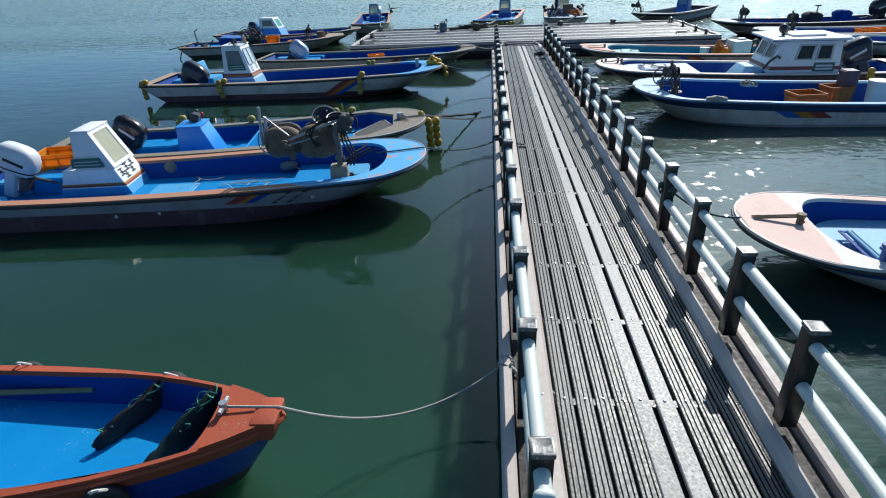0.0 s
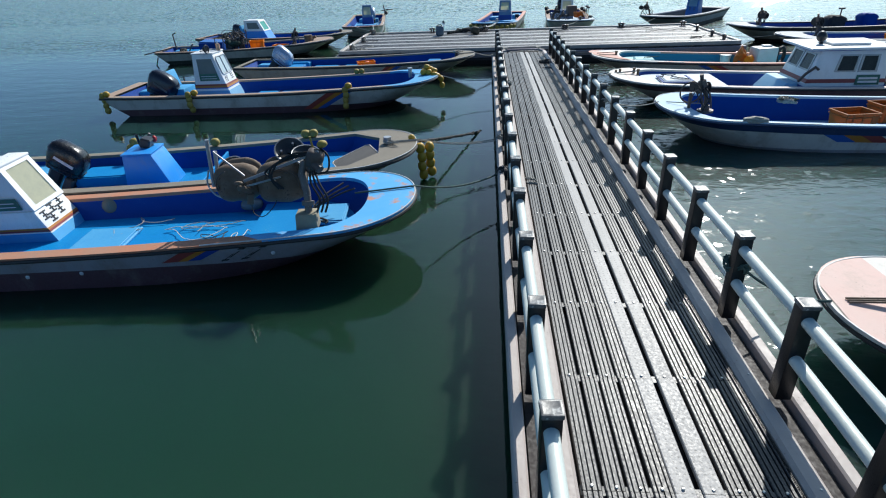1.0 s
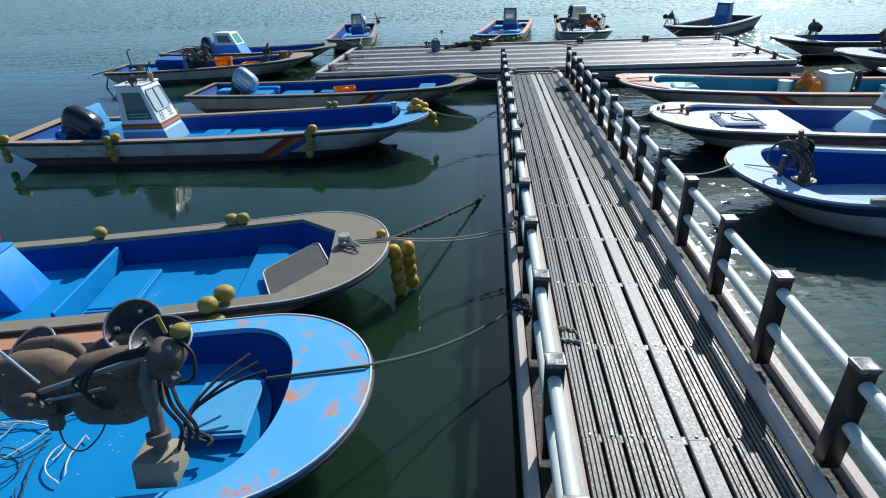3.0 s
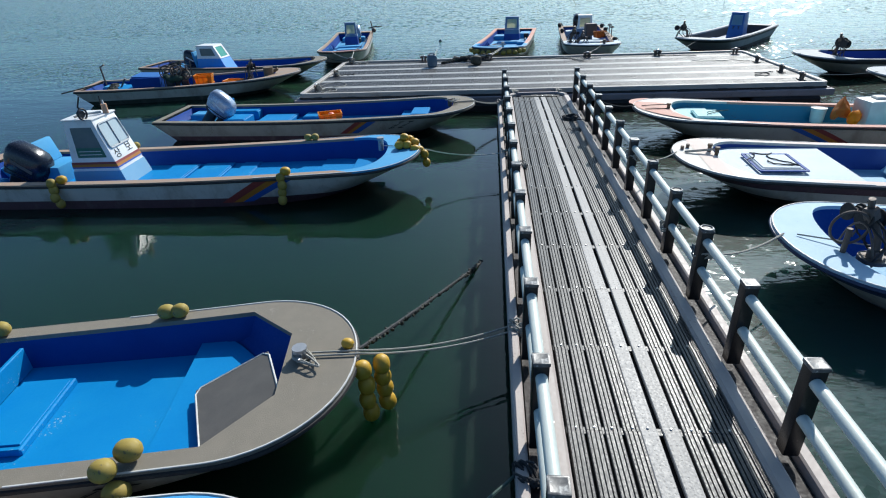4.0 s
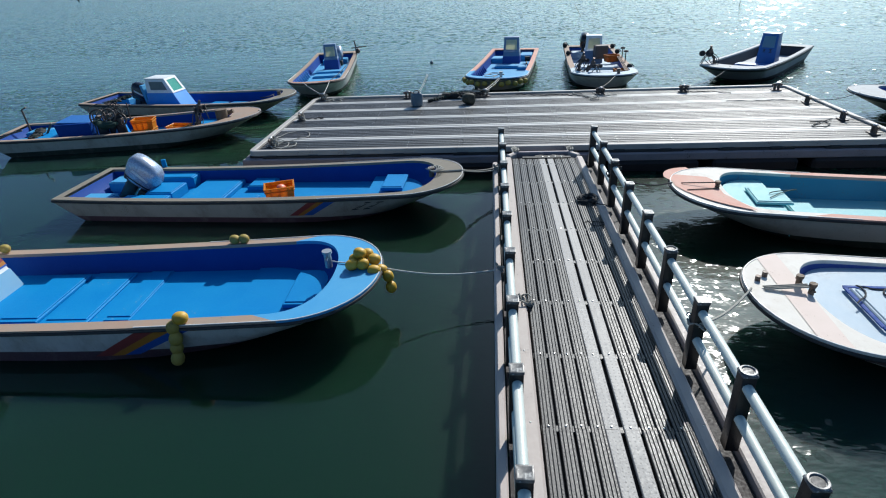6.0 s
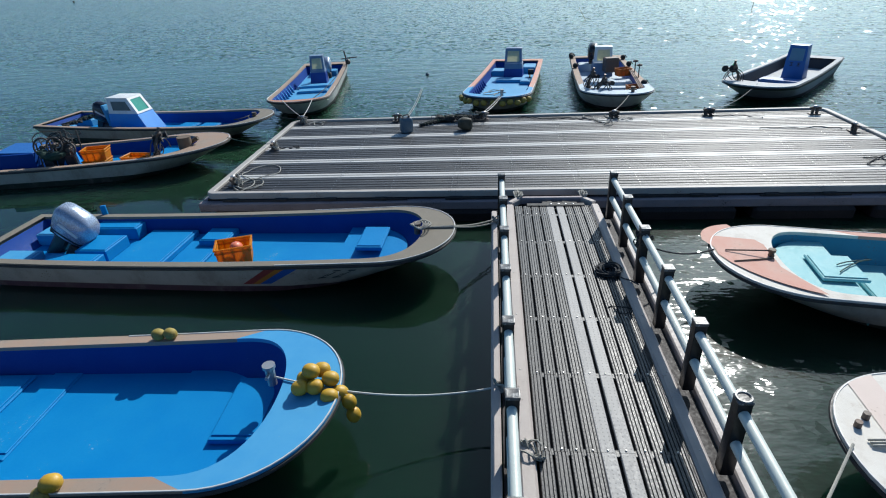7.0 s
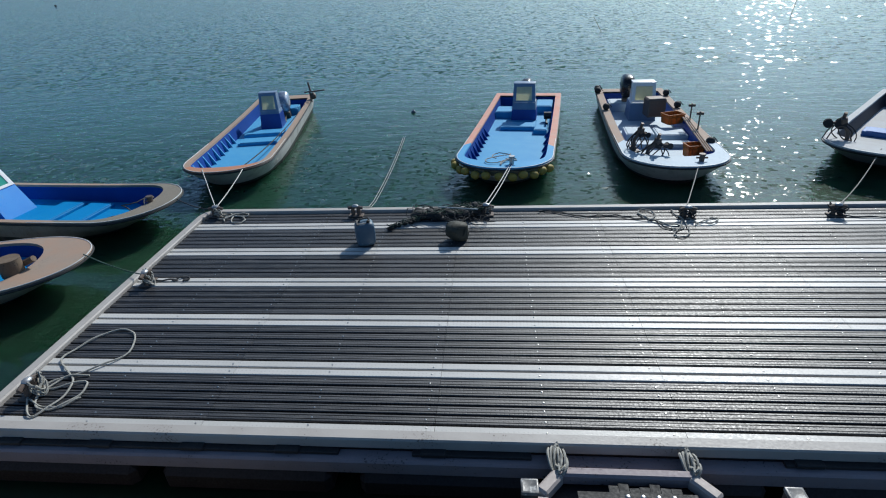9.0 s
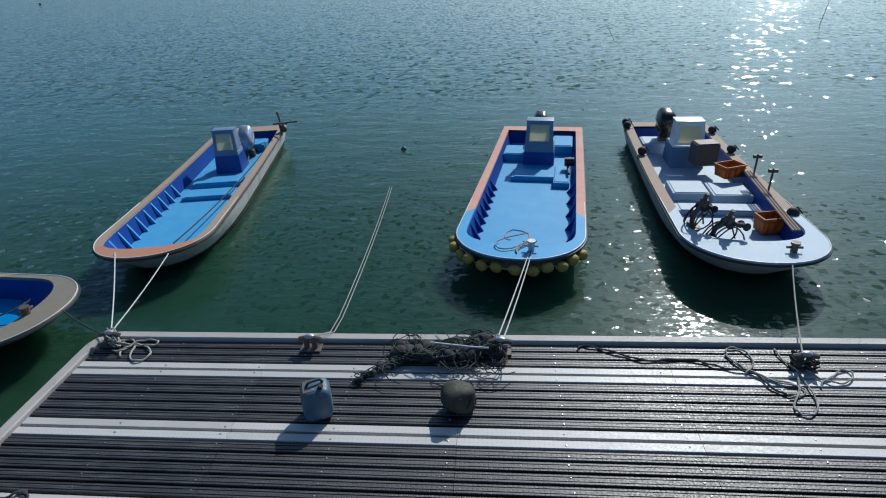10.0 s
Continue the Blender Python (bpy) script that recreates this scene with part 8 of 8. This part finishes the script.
rope(wander((6.9, -8.85), 26, 0.03, 77, DECK - 0.04), rope_dark, 0.007, "thin black cord loop lying on the planks", "rope_loop", 5, "loose ropes")

# ---- on the platform ----
Z = DECK + 0.002


def dock_bitt(x, y, turn=0):
    root = thing("mooring_cleat", "dark iron mooring cleat with bright head on the dock", "cleat", "dock cleats", pose(x, y, Z, 0, 0, turn))
    bm = bmesh.new()
    box(bm, (0, 0, 0.012), (0.26, 0.16, 0.022), bevel=0.006)
    part("base_plate", bm, iron, root)
    bm = bmesh.new()
    tube(bm, [(-0.05, 0, 0.02), (-0.05, 0, 0.17)], 0.035, 10)
    tube(bm, [(0.05, 0, 0.02), (0.05, 0, 0.17)], 0.035, 10)
    tube(bm, [(-0.13, 0, 0.15), (-0.05, 0, 0.17), (0.05, 0, 0.17), (0.13, 0, 0.15)], 0.03, 8)
    part("horn", bm, iron, root)
    part("head", blob(bmesh.new(), (0.0, 0, 0.19), (0.13, 0.09, 0.06), 10, 6), galvanised, root, "bright worn head")
    return root


CLEATS = [(0.32, -0.12), (2.93, -0.16), (5.24, -0.18), (8.55, -0.38), (10.88, -0.35), (13.36, -0.45), (13.42, -2.0), (13.42, -3.6), (13.42, -4.75), (0.34, -2.45), (0.36, -4.75)]
for x, y in CLEATS:
    dock_bitt(x, y, 0 if y > -1 else 90)
for x, y, nn, sd in ((0.34, -0.12, 8, 1), (0.36, -2.45, 7, 2), (0.4, -4.7, 12, 3), (8.55, -0.38, 6, 4), (10.88, -0.35, 5, 5), (5.26, -0.18, 3, 6)):
    knot((x, y, Z + 0.10), nn, 0.10, rope_grey if x < 6 else rope_dark, 80 + sd, "rope wound round the dock cleat", 0.06)
LAID = [
    ("grey rope looped loosely beside its cleat", rope_grey, 0.012, [(0.36, -0.10), (0.5, -0.04), (0.63, -0.14), (0.71, -0.39), (0.86, -0.45), (0.94, -0.35), (0.86, -0.22), (0.67, -0.13), (0.58, -0.18), (0.52, -0.27), (0.57, -0.37)]),
    ("grey rope looped loosely beside its cleat", rope_grey, 0.012, [(0.41, -0.12), (0.68, -0.16), (0.89, -0.14), (0.89, -0.06), (0.75, -0.05), (0.62, -0.09), (0.52, -0.27), (0.39, -0.25)]),
    ("long dark rope laid across the dock planks", rope_dark, 0.012, [(6.15, -0.12), (6.22, -0.06), (6.39, -0.11), (6.64, -0.22), (6.88, -0.32), (7.15, -0.3), (7.41, -0.3), (7.58, -0.38), (7.73, -0.44), (7.93, -0.49), (8.03, -0.59), (8.07, -0.73), (8.18, -0.84)]),
    ("grey rope lying in long narrow loops", rope_grey, 0.010, [(8.18, -0.84), (8.3, -0.81), (8.34, -0.69), (8.17, -0.62), (7.94, -0.46), (7.83, -0.31), (7.82, -0.15), (7.88, -0.08), (8.0, -0.1), (8.06, -0.24), (8.03, -0.37), (7.9, -0.51)]),
    ("grey rope lying in long narrow loops", rope_grey, 0.010, [(8.2, -0.88), (8.36, -0.82), (8.38, -0.72), (8.2, -0.66), (7.98, -0.5), (7.87, -0.36), (7.79, -0.2)]),
    ("grey rope hanging from its cleat", rope_grey, 0.010, [(8.46, -0.49), (8.38, -0.25), (8.38, -0.08)]),
    ("grey rope lying in a round loop", rope_grey, 0.010, [(8.43, -0.50), (8.34, -0.76), (8.18, -0.99), (8.19, -1.1), (8.3, -1.11), (8.4, -1.0), (8.44, -0.84), (8.46, -0.48)]),
    ("grey rope lying in a round loop", rope_grey, 0.010, [(8.55, -0.45), (8.66, -0.6), (8.82, -0.65), (8.97, -0.56), (9.0, -0.46), (8.91, -0.44), (8.77, -0.55), (8.63, -0.63), (8.58, -0.71)]),
    ("grey rope thrown in wide loops over the planks", rope_grey, 0.011, [(0.34, -4.78), (0.45, -4.95), (0.62, -5.09), (0.74, -4.85), (0.70, -4.57), (0.45, -4.35), (0.28, -4.18), (0.36, -3.9), (0.56, -3.63), (0.86, -3.66), (1.03, -4.04), (0.78, -4.34), (0.43, -4.61), (0.50, -4.9)]),
    ("grey rope thrown in wide loops over the planks", rope_grey, 0.011, [(0.36, -4.72), (0.58, -4.66), (0.83, -4.55), (0.92, -4.72), (0.80, -4.95), (0.60, -4.98), (0.46, -4.8), (0.55, -4.5), (0.81, -4.45)]),
    ("grey rope end lying on the planks", rope_grey, 0.010, [(0.40, -4.85), (0.62, -4.95), (0.83, -4.94), (0.95, -4.8)]),
    ("short dark rope tail by its cleat", rope_dark, 0.013, [(0.38, -2.42), (0.55, -2.40), (0.72, -2.36), (0.80, -2.30), (0.92, -2.34), (0.86, -2.42)]),
    ("dark rope lying in loops on the planks", rope_dark, 0.012, [(13.2, -3.6), (12.95, -3.75), (12.7, -3.95), (12.5, -4.15), (12.7, -4.22), (12.95, -4.0), (12.9, -3.8), (12.65, -3.75)]),
    ("dark rope lying along the planks", rope_dark, 0.011, [(10.9, -0.40), (11.2, -0.45), (11.5, -0.47), (11.8, -0.58), (12.05, -0.72)]),
    ("dark rope lying along the planks", rope_dark, 0.010, [(11.6, -1.62), (12.0, -1.60), (12.5, -1.66), (13.0, -1.62), (13.3, -1.8)]),
]
for label, mt, r, pts in LAID:
    rope(smooth(pts, Z + 0.012), mt, r, label, "loose_rope", 6, "loose ropes")
# ropes to the boats beyond
rope(hang((0.32, -0.10, Z + 0.15), w(F1, (-1.0, 2.05)), 0.04), rope_white, 0.009, "white mooring rope from dock to bow")
rope(hang((0.30, -0.08, Z + 0.15), w(F1, (-0.05, 2.0)), 0.03), rope_white, 0.009, "white mooring rope from dock to bow")
rope(hang((5.20, -0.16, Z + 0.17), w(F2, (5.72, 2.1)), 0.03), rope_white, 0.009, "white mooring rope from dock to bow")
rope(hang((5.27, -0.16, Z + 0.17), w(F2, (5.76, 2.1)), 0.05), rope_white, 0.009, "white mooring rope from dock to bow")
rope(hang((8.52, -0.36, Z + 0.17), w(F3, (9.5, 2.0)), 0.06), rope_grey, 0.009, "grey mooring rope from dock to bow")
rope(hang((10.88, -0.33, Z + 0.17), w(F4, (13.2, 2.5)), 0.18), rope_grey, 0.009, "grey mooring rope from dock to bow")
rope(hang((13.42, -2.0, Z + 0.15), w(F5, (14.78, -1.77)), 0.12), rope_grey, 0.009, "grey mooring rope from dock to bow")
rope(hang((13.42, -3.6, Z + 0.15), w(F6, (15.3, -4.7)), 0.15), rope_grey, 0.009, "grey mooring rope from dock to bow")
rope(hang((0.34, -2.45, Z + 0.14), w(B5, (-1.08, -1.80)), 0.05), rope_green, 0.009, "green-grey mooring rope from dock to bow")
rope(hang((0.30, -0.12, Z + 0.14), w(B6, (-0.72, 0.42)), 0.06), rope_dark, 0.009, "dark mooring rope from dock to bow")
for dx in (0.0, 0.05):
    rope([(2.93 + dx, -0.12, Z + 0.16), (3.1 + dx, 0.12, DECK + 0.05)] + hang((3.12 + dx, 0.14, DECK + 0.04), (2.75 + dx, 7.2, -0.02), 0.12)[1:], rope_grey, 0.007, "pale rope from dock cleat sinking into water")
bm = bmesh.new()
blob(bm, (0, 0, 0.02), (0.15, 0.15, 0.14), 16, 10)
tube(bm, [(0, 0, 0.06), (0.02, 0, 0.11)], 0.012, 6)
single("marker_buoy", bm, drum_blue, "small grey-blue buoy floating on the water", "buoy", "water markers", m=pose(2.74, 9.08, 0))
bm = bmesh.new()
blob(bm, (0, 0, 0.1), (0.42, 0.42, 0.36), 14, 9)
single("marker_buoy", bm, rubber, "dark buoy floating far out on the water", "buoy", "water markers", m=pose(-79.0, 100.5, 0))
for p, q in (((12.2, 28.0, -0.2), (11.75, 29.2, 0.75)), ((24.6, 31.2, -0.2), (24.95, 31.2, 2.2))):
    bm = bmesh.new()
    tube(bm, [p, q], 0.022, 6, taper=0.6)
    single("fishing_stake", bm, bamboo, "thin bamboo stake leaning out of the water", "stake", "water stakes")

# blue container, olive lump and net heap
root = thing("jerrycan", "worn blue plastic container with pale top on the dock", "container", m=pose(3.33, -1.22, Z, 0, 0, 20))
bm = bmesh.new()
blob(bm, (0, 0, 0.19), (0.31, 0.29, 0.40), 20, 14, power=0.45)
part("body", bm, drum_blue, root)
bm = bmesh.new()
box(bm, (-0.02, 0, 0.375), (0.22, 0.2, 0.025), bevel=0.012)
part("top", bm, mat_grey, root)
bm = bmesh.new()
tube(bm, [(-0.08, 0, 0.39), (-0.05, 0, 0.43), (0.06, 0.02, 0.43), (0.09, 0.02, 0.39)], 0.014, 6)
tube(bm, [(0.05, -0.06, 0.38), (0.07, -0.07, 0.42)], 0.025, 8)
part("handle", bm, net_dark, root)
bm = bmesh.new()
blob(bm, (0, 0, 0.15), (0.36, 0.32, 0.30), 16, 11, rot=(0, 10, 25), power=0.7, rough=0.25)
for k in range(6):
    tube(bm, [(0.17 * math.cos(k + u * 0.4), 0.15 * math.sin(k + u * 0.4), 0.06 + 0.1 * u + 0.02 * math.sin(5 * u)) for u in np.linspace(0, 2.2, 8)], 0.008, 5)
single("net_lump", bm, lump_olive, "dark olive bundled net lump on the dock", "net", "heaped nets", m=pose(4.80, -1.10, Z))
heap = net_heap("fishing_net", [(4.05, -0.22, Z + 0.05), (4.45, -0.34, Z + 0.08), (4.8, -0.28, Z + 0.07), (5.1, -0.10, Z + 0.06)], 0.34, net_dark, 61, "dark tangled net and weed heap on the dock")
net_heap("fishing_net", [(3.62, -0.72, Z + 0.01), (3.95, -0.5, Z + 0.03), (4.15, -0.38, Z + 0.04)], 0.15, net_dark, 62, "dark net tail trailing over the dock planks")
rng = random.Random(15)
bm = bmesh.new()
for k in range(40):
    x, y = rng.uniform(3.95, 5.15), rng.uniform(-0.55, 0.0)
    h = rng.uniform(0, 6)
    tube(bm, [(x + 0.10 * u * math.cos(h + u), y + 0.10 * u * math.sin(h + u), Z + 0.06 + 0.12 * rng.random() * math.sin(u)) for u in np.linspace(0, 3, 7)], 0.007, 4)
tagged(part("cord_tangle", bm, rope_dark, heap), kind="stuff")
bm = bmesh.new()
tube(bm, [(4.42, -0.27, Z + 0.20), (4.9, -0.33, Z + 0.19), (5.1, -0.32, Z + 0.17)], 0.012, 6)
single("thin_stick", bm, rope_white, "thin pale stick lying on the net heap", "stick")
bm = bmesh.new()
for k in range(5):
    blob(bm, (0.09 * math.cos(k * 1.3), 0.06 * math.sin(k * 1.9), 0.01), (0.09, 0.06, 0.03), 8, 5, rough=0.4)
single("rope_scrap", bm, rope_dark, "small dark rope scrap on the dock planks", "rope", "loose ropes", m=pose(0.78, -2.35, Z))

# ---- planks and screws of the gangway and the platform ----
COLS = (-0.577, -0.437, -0.298, -0.160, -0.036, 0.126, 0.272, 0.410, 0.545, 0.628)   # plank middles across the gangway
JOINT, ROW = -6.16, 1.0                       # first row of joints, and the planks' length


def plank_data(length, width, material, name):
    me = plank_mesh(name, length, width, grooves={"plank_brown": (-0.56, 0.0, 0.56), "plank_dark": (-0.45, 0.45)}.get(material.name, ()))
    me.materials.append(material)
    return me


def walk_planks(length):
    dark, white, strip_ = (plank_data(length - 0.006, wd, mt, "plank") for wd, mt in ((0.119, plank_brown), (0.124, plank_white), (0.030, plank_brown)))
    return [white if c in (4, 5) else strip_ if c == 9 else dark for c in range(10)]


rng = random.Random(5)
full, short_ = walk_planks(ROW), walk_planks(0.36)
for r in range(-1, 24):
    y = JOINT - ROW * (r + 0.5) if r >= 0 else JOINT + 0.18
    for c, dx in enumerate(COLS):
        ob = new("plank", (full if r >= 0 else short_)[c])
        ob.parent = gang
        ob.matrix_basis = pose(GX + dx + rng.uniform(-0.003, 0.003), y, -0.048 + gz(y) + rng.uniform(-0.002, 0.002), rng.uniform(-0.6, 0.6), 0, 90 + rng.uniform(-0.15, 0.15))
bm = bmesh.new()
for r in range(25):
    y = JOINT - ROW * r + 0.03
    for dx in COLS[:9]:
        blob(bm, (GX + dx + rng.uniform(-0.008, 0.008), y + rng.uniform(-0.006, 0.006), -0.046 + gz(y)), (0.023, 0.023, 0.014), 8, 4)
    for side in (-0.74, 0.725):
        blob(bm, (GX + side, y, -0.011 + gz(y)), (0.02, 0.02, 0.01), 8, 4)
tagged(part("screws", bm, screw_steel, gang, "bright steel screw heads"), kind="stuff")
# cross bars that show between the planks at their joints
bar_bm = bmesh.new()
box(bar_bm, (0, 0, -0.02), (1.29, 0.075, 0.04), bevel=0.004)
bar_me = mesh_of("cross_bar", bar_bm, plank_brown)
for r in range(25):
    y = JOINT - ROW * r + 0.012
    under("cross_bar", bar_me, gang, pose(GX, y, -0.064 + gz(y)))

PW = 0.132
inner0, inner1 = PX0 + rim + 0.004, PX1 - rim - 0.004
lengths = [2.33, 2.33, 2.33, 2.33, 2.33]
lengths.append(inner1 - inner0 - sum(lengths))
meshes = {}
y = PY1 - rim - 0.004 - PW / 2
row = 0
while y > PY0 + rim + PW * 0.4:
    white = (row - 3) % 7 in (0, 1)
    x = inner0
    # the rows at the ends are cut short to clear the frame's round corners
    edge = PY1 - rim - y - PW / 2
    r_in = BEND - rim
    cut = r_in - math.sqrt(max(0.0, r_in ** 2 - (r_in - max(edge, 0.0)) ** 2)) if edge < r_in else 0.0
    for i, ln in enumerate(lengths):
        end = i in (0, len(lengths) - 1)
        short = cut if end else 0.0
        key = (white, round(ln, 3), round(short, 2))
        if key not in meshes:
            meshes[key] = plank_data(ln - 0.004 - short, PW - (0.030 if white else 0.026), deck_white if white else plank_dark, "plank")
        ob = new("plank", meshes[key])
        ob.parent = platform
        mid = x + ln / 2 + (short / 2 if i == 0 else -short / 2)
        ob.matrix_basis = pose(mid, y, 0.0 + rng.uniform(-0.0015, 0.0015), 0, 0, rng.choice((0, 180)) + rng.uniform(-0.03, 0.03))
        x += ln
    row += 1
    y -= PW
bm = bmesh.new()
x = inner0 + 1.1
while x < inner1 - 0.2:
    yy = PY1 - rim - 0.004 - PW / 2
    while yy > PY0 + rim + PW * 0.4:
        blob(bm, (x + rng.uniform(-0.015, 0.015), yy + rng.uniform(-0.02, 0.02), 0.002), (0.021, 0.021, 0.012), 8, 4)
        yy -= PW
    x += 1.155
for x in np.arange(0.4, PX1, 1.155):
    blob(bm, (x, PY0 + 0.06, 0.046), (0.022, 0.022, 0.01), 8, 4)
tagged(part("screws", bm, screw_steel, platform, "bright steel screw heads"), kind="stuff")
